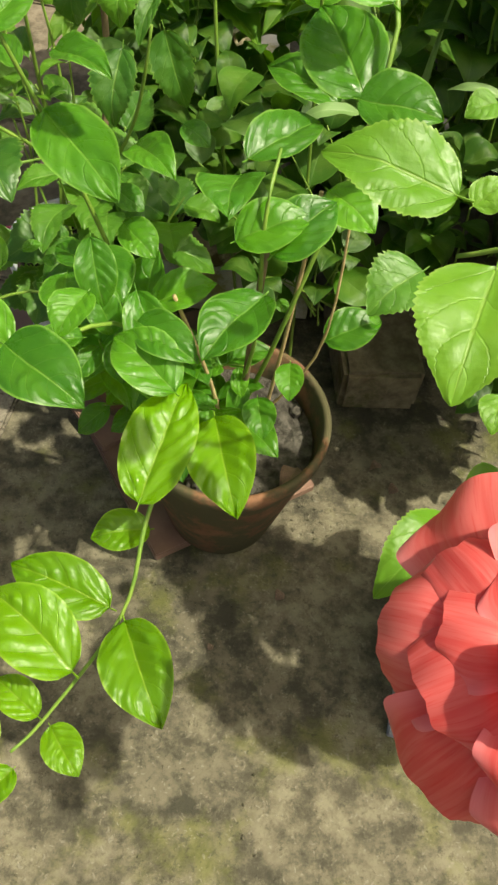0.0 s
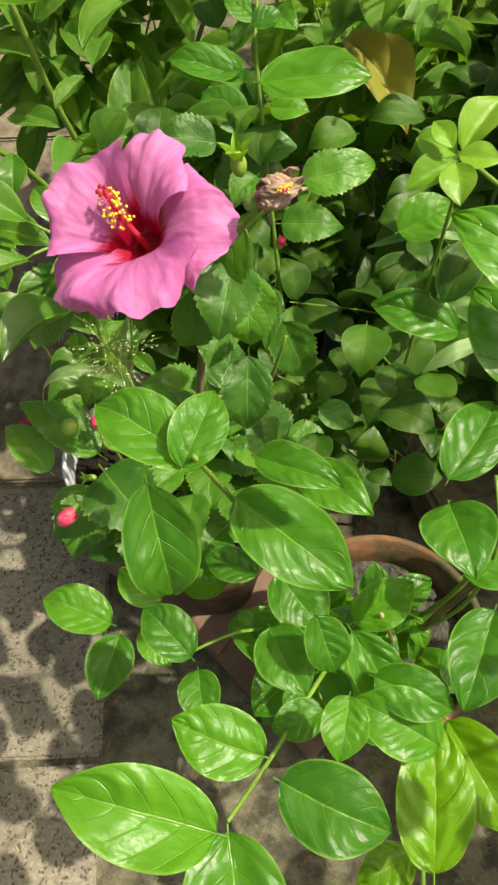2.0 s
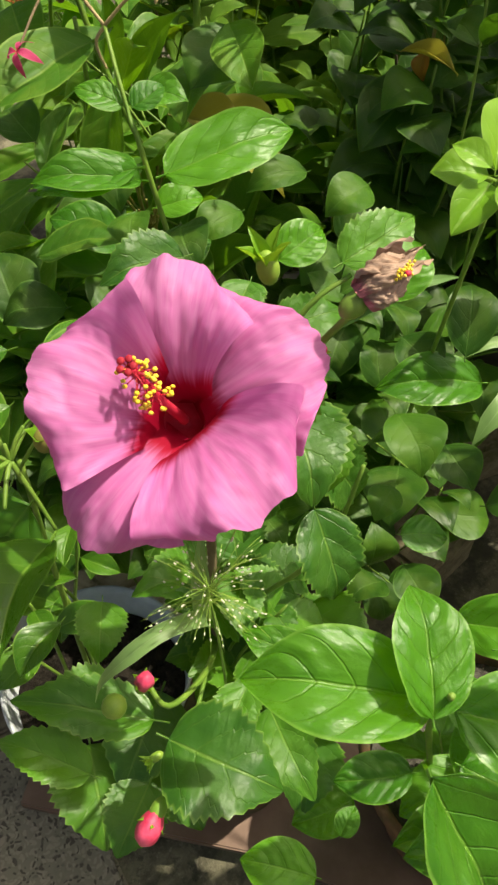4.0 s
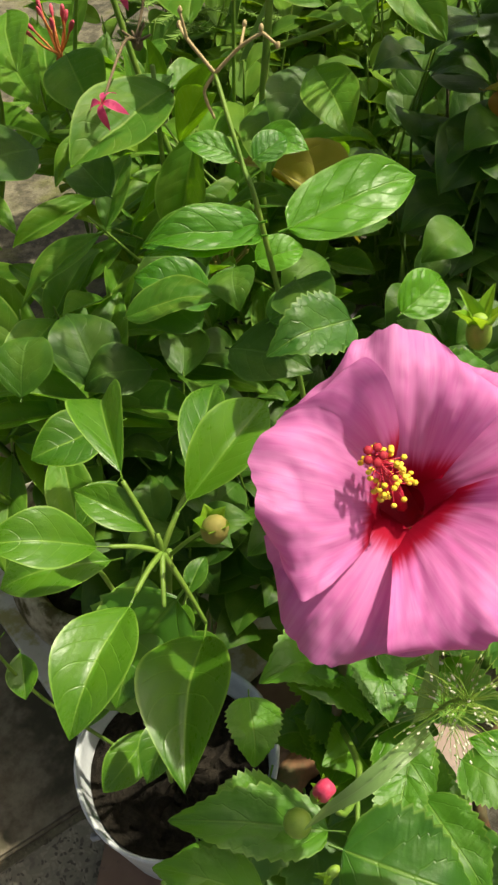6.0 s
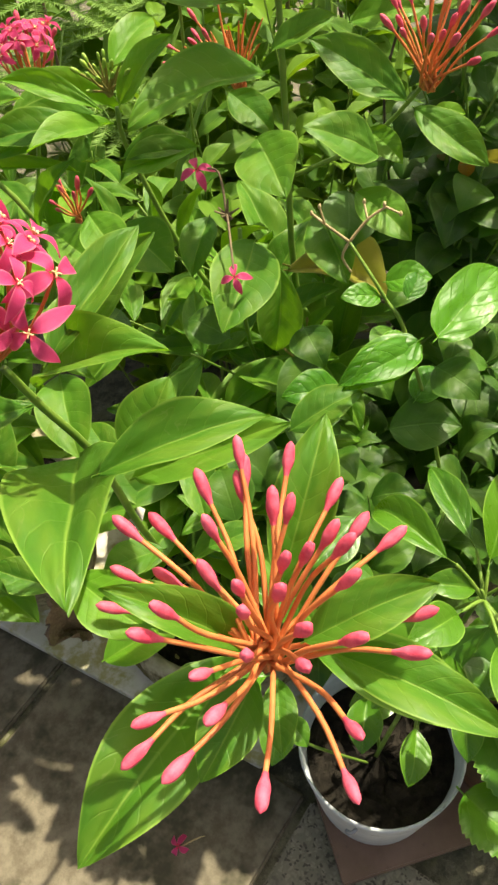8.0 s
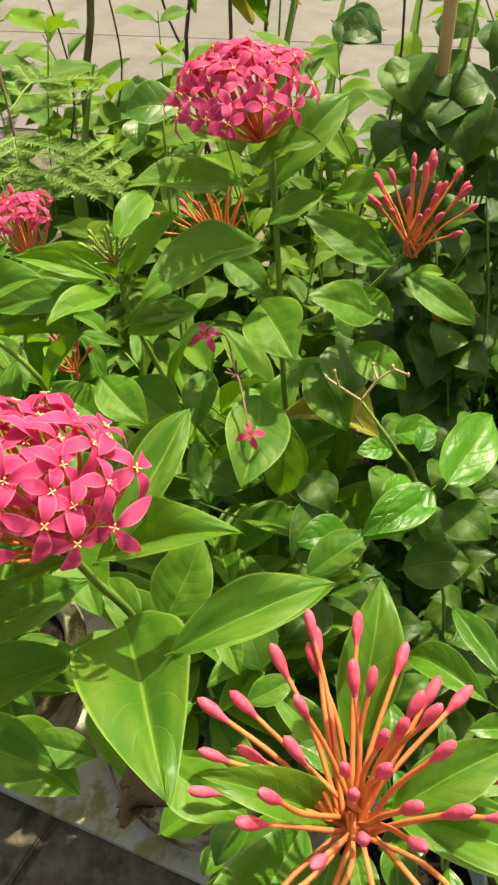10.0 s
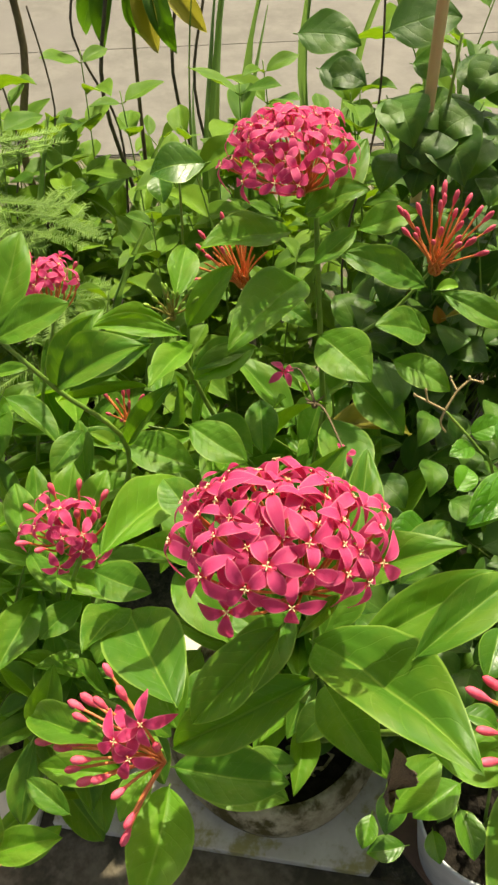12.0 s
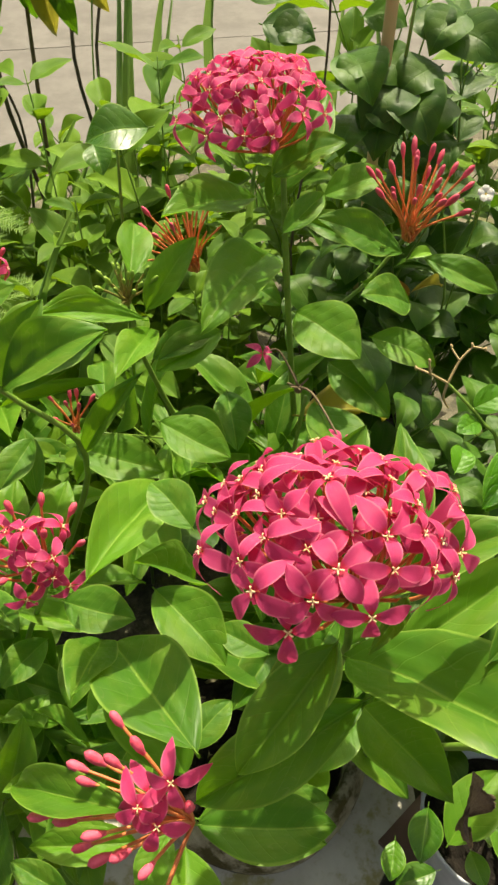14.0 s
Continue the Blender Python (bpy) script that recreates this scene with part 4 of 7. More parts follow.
def bowl_pot(c, r, h, label):
    """A low, thick-rimmed bowl of mossy concrete."""
    pot = thing("concrete_planter", c, label, "planter")
    WORLD_OF[pot.name] = pot.matrix_basis.copy()
    m = Matrix.Translation(c)
    lathe("planter_wall", [(0.0, 0.0), (r * 0.9, 0.0), (r * 0.98, 0.006), (r, h * 0.35), (r * 0.985, h * 0.62), (r * 0.955, h * 0.86), (r * 0.92, h * 0.98), (r * 0.885, h), (r * 0.85, h * 0.95), (r * 0.835, h * 0.8), (r * 0.81, h * 0.3), (0.0, h * 0.28)], M_CONCRETE, m, pot, "", 56, 0.02, 21)
    soil_disc(pot, m, r * 0.80, h * 0.36, M_SOIL, 21)
    return pot


jasmine_pot()
bucket()
bowl_pot((0.285, 1.25, 0.0225), 0.138, 0.062, "low wide mossy concrete planter on a white slab")
round_pot("concrete_pot", (0.255, 1.50, 0.016), 0.10, 0.16, M_CONCRETE, M_SOIL, "mossy round concrete pot half hidden by ixora leaves", 22)
round_pot("clay_pot", (0.2, 0.905, 0.012), 0.05, 0.13, M_TERRACOTTA, M_SOIL, "small clay pot squeezed between a bucket and a larger pot", 23)
round_pot("black_pot", (0.50, 1.14, 0.0), 0.12, 0.2, M_DARKPOT, M_SOIL, "black plastic nursery pot in deep shade", 24)
round_pot("black_pot", (0.72, 1.50, 0.0), 0.11, 0.2, M_DARKPOT, M_SOIL, "black plastic nursery pot among weeds", 25)
round_pot("black_pot", (0.76, 1.05, 0.0), 0.12, 0.2, M_DARKPOT, M_SOIL, "black plastic nursery pot behind the vine", 26)


def sack_pot():
    c = (0.600, 0.578, 0.012)
    pot = thing("woven_sack_pot", c, "rounded olive sack pot of woven plastic on a grey tile", "grow bag")
    WORLD_OF[pot.name] = pot.matrix_basis.copy()
    m = Matrix.Translation(c)
    lathe("sack_wall", [(0.0, 0.0), (0.07, 0.0), (0.094, 0.016), (0.108, 0.05), (0.106, 0.09), (0.092, 0.128), (0.08, 0.142), (0.074, 0.138), (0.08, 0.115), (0.0, 0.113)], M_MESHPOT, m, pot, "", 44, 0.02)
    threads = []
    for k in range(44):
        a = 2 * math.pi * k / 44
        ca, sa = math.cos(a), math.sin(a)
        threads.append(tube_data([(0.0955 * ca, 0.0955 * sa, 0.017), (0.1095 * ca, 0.1095 * sa, 0.05), (0.1075 * ca, 0.1075 * sa, 0.09), (0.0935 * ca, 0.0935 * sa, 0.128)], 0.0012, 0.0012, 4, 3, False))
    hang("weave", solid_mesh("weave", threads, M_MESHPOT), pot, m)
    soil_disc(pot, m, 0.078, 0.122, M_SOIL, 31)
    return pot


sack_pot()
single("support_tile", slab_mesh("support_tile", 0.16, 0.14, 0.012, M_GREYTILE, 0.001), lay(0.570, 0.567, 0.006, radians(-14)), "grey glazed tile under a sack pot", "tile", "tiles under the pots")
single("support_tile", slab_mesh("support_tile", 0.2, 0.3, 0.012, M_BROWNTILE, 0.0015), lay(0.259, 0.877, 0.007, radians(28.4)), "brown glazed tile under the terracotta pot", "tile", "tiles under the pots")
single("support_tile", slab_mesh("support_tile", 0.17, 0.24, 0.011, M_BROWNTILE, 0.0015), lay(0.172, 0.972, 0.0195, radians(36.9)), "brown glazed tile under the white bucket", "tile", "tiles under the pots")
single("white_slab", plate_mesh("white_slab", [(-0.159, -0.183), (-0.065, -0.256), (0.15, -0.27), (0.18, 0.18), (-0.111, 0.2)], 0.0145, M_WHITETILE), lay(0.27, 1.32, 0.008, 0.0), "white stone slab stained with yellow lichen", "slab", "white slabs")
single("white_slab", slab_mesh("white_slab", 0.25, 0.26, 0.014, M_WHITETILE, 0.002), lay(0.292, 1.66, 0.008, radians(-4.5)), "white stone slab under a concrete pot", "slab", "white slabs")

for bx, by, bz, bt, bl in ((0.495, 1.012, 0.037, 93, "old mossy brick lying in deep shade"), (0.64, 1.02, 0.037, -20, "old mossy brick lying flat")):
    single("brick", slab_mesh("brick", 0.205, 0.098, 0.07, M_BRICK, 0.006, 0.0012, int(bx * 100)), lay(bx, by, bz, radians(bt)), bl, "brick", "old bricks")

# ---- jasmine in the terracotta pot ----
jas = plant("jasmine_plant", (0.297, 0.762, 0.156), "jasmine", "bushy jasmine with glossy puckered light green leaves, in a terracotta pot", "jasmine")
stem(jas, [(0.29, 0.745, 0.15), (0.275, 0.69, 0.30), (0.262, 0.61, 0.345), (0.2495, 0.568, 0.331), (0.236, 0.52, 0.293), (0.189, 0.464, 0.254), (0.168, 0.443, 0.247)], 0.0026, 0.0014)
stem(jas, [(0.28, 0.755, 0.15), (0.235, 0.70, 0.37), (0.17, 0.639, 0.413), (0.138, 0.61, 0.441)], 0.0024, 0.0015)
stem(jas, [(0.275, 0.77, 0.15), (0.20, 0.77, 0.42), (0.16, 0.757, 0.555)], 0.0028, 0.0016)
stem(jas, [(0.31, 0.765, 0.15), (0.345, 0.73, 0.36), (0.393, 0.798, 0.545), (0.36, 0.91, 0.575)], 0.0028, 0.0018)
stem(jas, [(0.30, 0.76, 0.15), (0.32, 0.71, 0.34), (0.317, 0.70, 0.47), (0.325, 0.735, 0.50)], 0.0024, 0.0014)
stem(jas, [(0.315, 0.76, 0.15), (0.375, 0.742, 0.30), (0.378, 0.74, 0.45)], 0.0018, 0.0012, M_TWIG)
stem(jas, [(0.28, 0.76, 0.15), (0.19, 0.73, 0.36), (0.128, 0.72, 0.37)], 0.002, 0.0012)
stem(jas, [(0.30, 0.75, 0.148), (0.298, 0.73, 0.25)], 0.004, 0.003, M_BARK, "trunk")
stem(jas, [(0.322, 0.735, 0.15), (0.318, 0.722, 0.28), (0.320, 0.700, 0.45)], 0.0044, 0.003, M_BARK, "woody_stem")
stem(jas, [(0.305, 0.722, 0.15), (0.296, 0.715, 0.27), (0.262, 0.706, 0.40)], 0.0026, 0.002, M_TWIG, "woody_stem")
stem(jas, [(0.336, 0.748, 0.15), (0.345, 0.735, 0.30), (0.354, 0.735, 0.47)], 0.0024, 0.0018, M_TWIG, "woody_stem")
leaf(jas, (0.136, 0.601, 0.462), (0.060, 0.642, 0.477), 0.044, (0.05, -0.26, 0.97))
leaf(jas, (0.169, 0.637, 0.421), (0.121, 0.670, 0.430), 0.038, (-0.00, -0.26, 0.96))
leaf(jas, (0.138, 0.611, 0.439), (0.121, 0.527, 0.423), 0.053, (0.01, -0.20, 0.98))
leaf(jas, (0.166, 0.624, 0.442), (0.218, 0.584, 0.435), 0.043, (-0.05, -0.23, 0.97))
leaf(jas, (0.245, 0.557, 0.366), (0.273, 0.642, 0.386), 0.045, (-0.10, -0.20, 0.97), "jasmine_new")
leaf(jas, (0.292, 0.648, 0.348), (0.309, 0.571, 0.335), 0.046, (-0.13, -0.19, 0.97), "jasmine_new")
leaf(jas, (0.159, 0.803, 0.497), (0.143, 0.836, 0.501), 0.017, (-0.25, -0.15, 0.95), "jasmine_smooth")
leaf(jas, (0.254, 0.578, 0.305), (0.211, 0.571, 0.301), 0.030, (-0.07, -0.16, 0.98), "jasmine_new")
leaf(jas, (0.232, 0.523, 0.292), (0.159, 0.554, 0.293), 0.040, (-0.04, -0.13, 0.99), "jasmine_new")
leaf(jas, (0.212, 0.478, 0.292), (0.149, 0.533, 0.297), 0.049, (-0.03, -0.11, 0.99), "jasmine_new")
leaf(jas, (0.237, 0.517, 0.300), (0.266, 0.446, 0.296), 0.044, (-0.09, -0.09, 0.99), "jasmine_new")
leaf(jas, (0.186, 0.462, 0.255), (0.153, 0.488, 0.256), 0.025, (-0.02, -0.08, 1.00), "jasmine_new")
leaf(jas, (0.164, 0.438, 0.268), (0.129, 0.469, 0.270), 0.030, (-0.00, -0.07, 1.00), "jasmine_new")
leaf(jas, (0.191, 0.460, 0.254), (0.214, 0.427, 0.253), 0.026, (-0.04, -0.06, 1.00), "jasmine_new")
leaf(jas, (0.172, 0.435, 0.244), (0.152, 0.410, 0.242), 0.023, (0.02, -0.08, 1.00), "jasmine_new")
leaf(jas, (0.190, 0.760, 0.539), (0.228, 0.727, 0.543), 0.022, (-0.18, -0.10, 0.98))
leaf(jas, (0.096, 0.762, 0.347), (0.050, 0.793, 0.350), 0.033, (-0.00, -0.10, 0.99))
leaf(jas, (0.141, 0.699, 0.426), (0.119, 0.738, 0.427), 0.028, (-0.06, -0.06, 1.00))
leaf(jas, (0.098, 0.761, 0.339), (0.074, 0.718, 0.336), 0.032, (-0.01, -0.07, 1.00))
leaf(jas, (0.142, 0.697, 0.422), (0.139, 0.663, 0.421), 0.024, (-0.07, -0.02, 1.00))
leaf(jas, (0.216, 0.652, 0.459), (0.200, 0.621, 0.450), 0.025, (-0.06, -0.26, 0.96))
leaf(jas, (0.190, 0.716, 0.409), (0.200, 0.667, 0.409), 0.035, (-0.13, -0.03, 0.99))
leaf(jas, (0.130, 0.765, 0.357), (0.106, 0.798, 0.359), 0.028, (-0.04, -0.11, 0.99))
leaf(jas, (0.114, 0.762, 0.338), (0.126, 0.728, 0.336), 0.025, (-0.04, -0.07, 1.00))
leaf(jas, (0.181, 0.717, 0.410), (0.175, 0.728, 0.410), 0.009, (-0.11, -0.06, 0.99))
leaf(jas, (0.209, 0.657, 0.410), (0.175, 0.654, 0.406), 0.024, (-0.12, 0.01, 0.99))
leaf(jas, (0.146, 0.770, 0.373), (0.162, 0.775, 0.375), 0.012, (-0.08, -0.10, 0.99))
leaf(jas, (0.238, 0.668, 0.417), (0.280, 0.637, 0.413), 0.030, (-0.10, -0.25, 0.96))
leaf(jas, (0.378, 0.746, 0.312), (0.426, 0.760, 0.325), 0.036, (-0.18, -0.27, 0.94))
leaf(jas, (0.297, 0.697, 0.458), (0.346, 0.708, 0.470), 0.036, (-0.16, -0.31, 0.94))
leaf(jas, (0.320, 0.686, 0.456), (0.362, 0.720, 0.475), 0.039, (-0.18, -0.30, 0.94))
leaf(jas, (0.244, 0.709, 0.386), (0.291, 0.723, 0.396), 0.030, (-0.10, -0.29, 0.95))
leaf(jas, (0.269, 0.619, 0.403), (0.226, 0.659, 0.409), 0.039, (-0.09, -0.24, 0.97))
leaf(jas, (0.386, 0.882, 0.432), (0.326, 0.922, 0.438), 0.034, (-0.16, -0.40, 0.90))
leaf(jas, (0.380, 0.776, 0.506), (0.351, 0.844, 0.529), 0.054, (-0.20, -0.39, 0.90))
leaf(jas, (0.389, 0.785, 0.561), (0.327, 0.852, 0.586), 0.047, (-0.16, -0.47, 0.87))
leaf(jas, (0.364, 0.743, 0.531), (0.414, 0.724, 0.533), 0.037, (-0.19, -0.40, 0.90))
leaf(jas, (0.356, 0.734, 0.474), (0.386, 0.702, 0.467), 0.031, (-0.16, -0.36, 0.92))
leaf(jas, (0.261, 0.846, 0.435), (0.283, 0.829, 0.428), 0.020, (-0.06, -0.41, 0.91))
leaf(jas, (0.347, 0.946, 0.480), (0.392, 0.953, 0.492), 0.033, (-0.13, -0.47, 0.87))
leaf(jas, (0.307, 0.991, 0.502), (0.345, 0.991, 0.506), 0.027, (-0.10, -0.50, 0.86))
leaf(jas, (0.433, 0.919, 0.515), (0.453, 0.918, 0.518), 0.014, (-0.20, -0.47, 0.86))
leaf(jas, (0.413, 0.756, 0.339), (0.420, 0.747, 0.336), 0.008, (-0.11, -0.36, 0.93))
leaf(jas, (0.351, 0.718, 0.322), (0.350, 0.687, 0.311), 0.022, (-0.06, -0.33, 0.94))
leaf(jas, (0.327, 0.702, 0.298), (0.332, 0.667, 0.287), 0.026, (-0.04, -0.30, 0.95))
leaf(jas, (0.239, 0.697, 0.359), (0.249, 0.657, 0.345), 0.030, (0.03, -0.33, 0.94))
leaf(jas, (0.337, 0.744, 0.362), (0.345, 0.734, 0.358), 0.010, (-0.05, -0.37, 0.93))
leaf(jas, (0.215, 0.786, 0.423), (0.238, 0.771, 0.415), 0.020, (0.05, -0.42, 0.91))
leaf(jas, (0.221, 0.775, 0.402), (0.247, 0.750, 0.390), 0.027, (0.04, -0.40, 0.92))
leaf(jas, (0.201, 0.766, 0.363), (0.167, 0.793, 0.357), 0.026, (-0.18, -0.02, 0.98))
leaf(jas, (0.182, 0.784, 0.316), (0.145, 0.799, 0.312), 0.028, (-0.14, -0.03, 0.99))
leaf(jas, (0.135, 0.748, 0.563), (0.137, 0.714, 0.497), 0.036, (0.04, -0.89, 0.46))
leaf(jas, (0.152, 0.755, 0.545), (0.179, 0.791, 0.556), 0.028, (0.05, -0.32, 0.95))
leaf(jas, (0.163, 0.759, 0.540), (0.119, 0.810, 0.540), 0.036, (-0.10, -0.16, 0.98))
leaf(jas, (0.178, 0.763, 0.500), (0.230, 0.697, 0.485), 0.044, (-0.11, -0.29, 0.95))
leaf(jas, (0.231, 0.793, 0.455), (0.261, 0.744, 0.465), 0.030, (-0.31, -0.00, 0.95))
leaf(jas, (0.302, 0.737, 0.478), (0.294, 0.684, 0.488), 0.041, (-0.15, 0.20, 0.97))
leaf(jas, (0.303, 0.745, 0.481), (0.355, 0.792, 0.479), 0.036, (0.10, -0.07, 0.99))
leaf(jas, (0.206, 0.754, 0.397), (0.226, 0.708, 0.388), 0.038, (-0.10, -0.24, 0.97))
leaf(jas, (0.211, 0.699, 0.459), (0.219, 0.674, 0.420), 0.026, (0.04, -0.83, 0.55))
leaf(jas, (0.323, 0.685, 0.430), (0.282, 0.633, 0.420), 0.041, (-0.11, -0.10, 0.99))
leaf(jas, (0.236, 0.701, 0.415), (0.260, 0.639, 0.368), 0.032, (0.04, -0.60, 0.80))
spray(jas, 52, (0.295, 0.755, 0.16), (0.25, 0.735, 0.29), (0.07, 0.09, 0.08), 6, 3, 0.045, 0.62, 0.25, 0.0016)
spray(jas, 54, (0.28, 0.75, 0.18), (0.215, 0.71, 0.345), (0.055, 0.06, 0.05), 5, 3, 0.055, 0.6, 0.25, 0.0016)

# ---- pink hibiscus ----
hib = plant("hibiscus_plant", (0.2, 0.905, 0.13), "hibiscus", "pink hibiscus plant with toothed leaves, one open bloom and buds", "hibiscus")
stem(hib, [(0.2, 0.905, 0.12), (0.19, 0.915, 0.3), (0.20, 0.925, 0.45), (0.195, 0.915, 0.53)], 0.0048, 0.003, M_BARK, "trunk")
stem(hib, [(0.195, 0.915, 0.5), (0.19, 0.905, 0.54), (0.178, 0.898, 0.556)], 0.0024, 0.002)
stem(hib, [(0.197, 0.915, 0.5), (0.215, 0.875, 0.58), (0.223, 0.856, 0.618)], 0.002, 0.0018)
stem(hib, [(0.197, 0.918, 0.48), (0.235, 0.905, 0.56), (0.26, 0.897, 0.578)], 0.002, 0.0014)
stem(hib, [(0.19, 0.915, 0.3), (0.15, 0.875, 0.38), (0.118, 0.862, 0.415), (0.116, 0.876, 0.43)], 0.0026, 0.0016)
stem(hib, [(0.15, 0.875, 0.375), (0.11, 0.845, 0.385), (0.088, 0.834, 0.392)], 0.0016, 0.0013)
stem(hib, [(0.19, 0.92, 0.32), (0.225, 0.87, 0.42), (0.24, 0.86, 0.50)], 0.0024, 0.0014)
hibiscus_flower(hib, (0.163, 0.891, 0.568), (-0.45, -0.34, 0.83), (0.682, -0.731, 0.0), (0.147, 0.896, 0.603), "open pink hibiscus bloom with a deep red throat")


def hibiscus_bud(p, at, axis, size, open_tip, label, fat=0.26):
    """A bud with green sepals, bracts and a coloured tip."""
    d, at = Vector(axis).normalized(), Vector(at)
    body = ball_data(at + d * size * 0.45, size * fat, (1, 1, 0.44 / fat), d, 8, 12)
    b = hang("bud", solid_mesh("bud", [body], M_BUDGREEN), p, None, label)
    if open_tip:
        hang("bud_petals", solid_mesh("bud_petals", [bud_data(at + d * size * 0.3, d, size * (0.75 + 0.42 * open_tip), size * (0.25 + 0.10 * open_tip), 10, 12)], M_BUDPINK), b, None, "rolled crimson petals")
    q = d.to_track_quat("Z", "Y")
    for k in range(5):
        a = 1.257 * k
        out = q @ Vector((math.cos(a) * 0.45, math.sin(a) * 0.45, 0.9))
        hang("sepal", LEAF["young"][k % 3], b, leaf_pose(at, at + out * size * (0.62 if fat > 0.3 else 1.05 if open_tip else 1.35), size * 0.34, q @ Vector((-math.cos(a), -math.sin(a), 1.2))))
    return b


hibiscus_bud(hib, (0.111, 0.874, 0.424), (0.2, -0.2, 0.9), 0.014, 0.6, "green bud with a pink tip")
hibiscus_bud(hib, (0.098, 0.873, 0.432), (-0.3, -0.35, 0.8), 0.015, 0.0, "swollen yellow-green bud", 0.40)
hibiscus_bud(hib, (0.094, 0.837, 0.392), (-0.8, -0.3, -0.2), 0.016, 1.1, "crimson bud about to open")
hibiscus_bud(hib, (0.223, 0.907, 0.588), (-0.1, 0.1, 1.0), 0.018, 0.0, "closed green bud")
hibiscus_bud(hib, (0.245, 0.90, 0.535), (0.1, -0.3, 1.0), 0.010, 0.4, "green bud with a red tip")
hibiscus_bud(hib, (0.105, 0.852, 0.398), (-0.9, 0.1, 0.0), 0.009, 0.0, "closed green bud")


def wilted_bloom(p, at, axis):
    """A faded bloom rolled up lengthwise, its stamens pushed out at the side of the tip."""
    d, at = Vector(axis).normalized(), Vector(at)
    b = hang("wilted_flower", solid_mesh("calyx", [ball_data(at - d * 0.002, 0.0046, (1, 1, 1.4), d, 6, 8)], M_STEM), p, None, "withered brown-pink hibiscus bloom, rolled up")
    q = d.to_track_quat("Z", "Y")
    for k in range(5):
        def point(u, v, k=k):
            a = 1.257 * k + 1.5 * u + (v - 0.5) * 1.8
            r = 0.0046 + 0.0030 * math.sin(math.pi * u) - 0.0022 * u * u + 0.0014 * math.sin(7 * v + 5 * u + k) + 0.005 * u * u * (v - 0.5) + 0.0040 * u * noise.noise(Vector((5 * v, 5 * u, 3.0 * k))) + 0.0016 * noise.noise(Vector((15 * v, 11 * u, 3.0 * k)))
            return tuple(at + q @ Vector((r * math.cos(a), r * math.sin(a), 0.001 + (0.019 + 0.006 * math.sin(2.1 * k)) * u * (1 + 0.16 * math.sin(5 * v + 2 * k) + 0.2 * u * noise.noise(Vector((6 * v, 2.0, k)))))))
        hang("petal", grid_mesh("petal", point, 20, 18, M_WILT), b)
    rnd = random.Random(3)
    tip = at + d * 0.013 + Vector((-0.2, -0.75, 0.5)).normalized() * 0.0068
    tagged(hang("pollen_tuft", solid_mesh("pollen_tuft", [ball_data(tip + d * rnd.uniform(-0.005, 0.005) + Vector((rnd.uniform(-1, 1), rnd.uniform(-1, 1), rnd.uniform(0, 1))) * 0.0022, 0.0006, (1, 1, 1), None, 4, 6) for _ in range(40)], M_ANTHER), b, None, "golden yellow anthers"), kind="stuff")
    hang("stigma", solid_mesh("stigma", [ball_data(tip + d * 0.001 + Vector((0.0, -0.002, 0.002)), 0.0013, (1, 1, 0.8), None, 5, 7)], M_COLUMN), b)


wilted_bloom(hib, (0.220, 0.860, 0.612), (0.75, -0.25, 0.55))
spray(hib, 53, (0.2, 0.91, 0.2), (0.195, 0.885, 0.33), (0.075, 0.065, 0.09), 9, 3, 0.055, 0.75, 0.3, 0.0022, None, None, lambda e: e.x > 0.165)
leaf(hib, (0.221, 0.886, 0.540), (0.218, 0.865, 0.493), 0.033, (-0.16, -0.90, 0.41))
leaf(hib, (0.244, 0.898, 0.508), (0.230, 0.868, 0.479), 0.015, (-0.17, -0.64, 0.75))
leaf(hib, (0.245, 0.888, 0.488), (0.264, 0.880, 0.425), 0.031, (0.11, -0.98, 0.17))
leaf(hib, (0.219, 0.871, 0.482), (0.212, 0.844, 0.430), 0.033, (-0.19, -0.87, 0.46))
leaf(hib, (0.222, 0.884, 0.577), (0.201, 0.896, 0.523), 0.037, (-0.75, -0.65, 0.14))
leaf(hib, (0.185, 0.883, 0.537), (0.186, 0.880, 0.485), 0.026, (-0.07, -1.00, 0.05))
leaf(hib, (0.125, 0.962, 0.481), (0.076, 0.982, 0.404), 0.052, (-0.81, -0.44, 0.39))
leaf(hib, (0.253, 0.901, 0.583), (0.298, 0.898, 0.588), 0.026, (-0.15, -0.45, 0.88))
leaf(hib, (0.257, 0.947, 0.510), (0.301, 0.932, 0.509), 0.027, (-0.13, -0.42, 0.90))
leaf(hib, (0.215, 0.890, 0.548), (0.195, 0.850, 0.522), 0.039, (-0.07, -0.43, 0.90))
leaf(hib, (0.108, 0.881, 0.404), (0.067, 0.904, 0.414), 0.033, (0.05, -0.35, 0.94))
leaf(hib, (0.115, 0.858, 0.407), (0.063, 0.914, 0.418), 0.029, (-0.02, -0.21, 0.98))
leaf(hib, (0.108, 0.861, 0.399), (0.137, 0.801, 0.391), 0.053, (-0.05, -0.16, 0.99))
leaf(hib, (0.101, 0.864, 0.339), (0.062, 0.845, 0.335), 0.034, (-0.01, -0.16, 0.99))
leaf(hib, (0.227, 0.961, 0.569), (0.185, 0.974, 0.566), 0.027, (-0.16, -0.35, 0.92))
leaf(hib, (0.174, 0.926, 0.505), (0.148, 0.904, 0.495), 0.027, (-0.02, -0.41, 0.91))
leaf(hib, (0.218, 0.924, 0.449), (0.197, 0.896, 0.436), 0.029, (-0.06, -0.38, 0.92))
leaf(hib, (0.076, 0.864, 0.392), (0.048, 0.910, 0.398), 0.025, (-0.04, -0.16, 0.99))
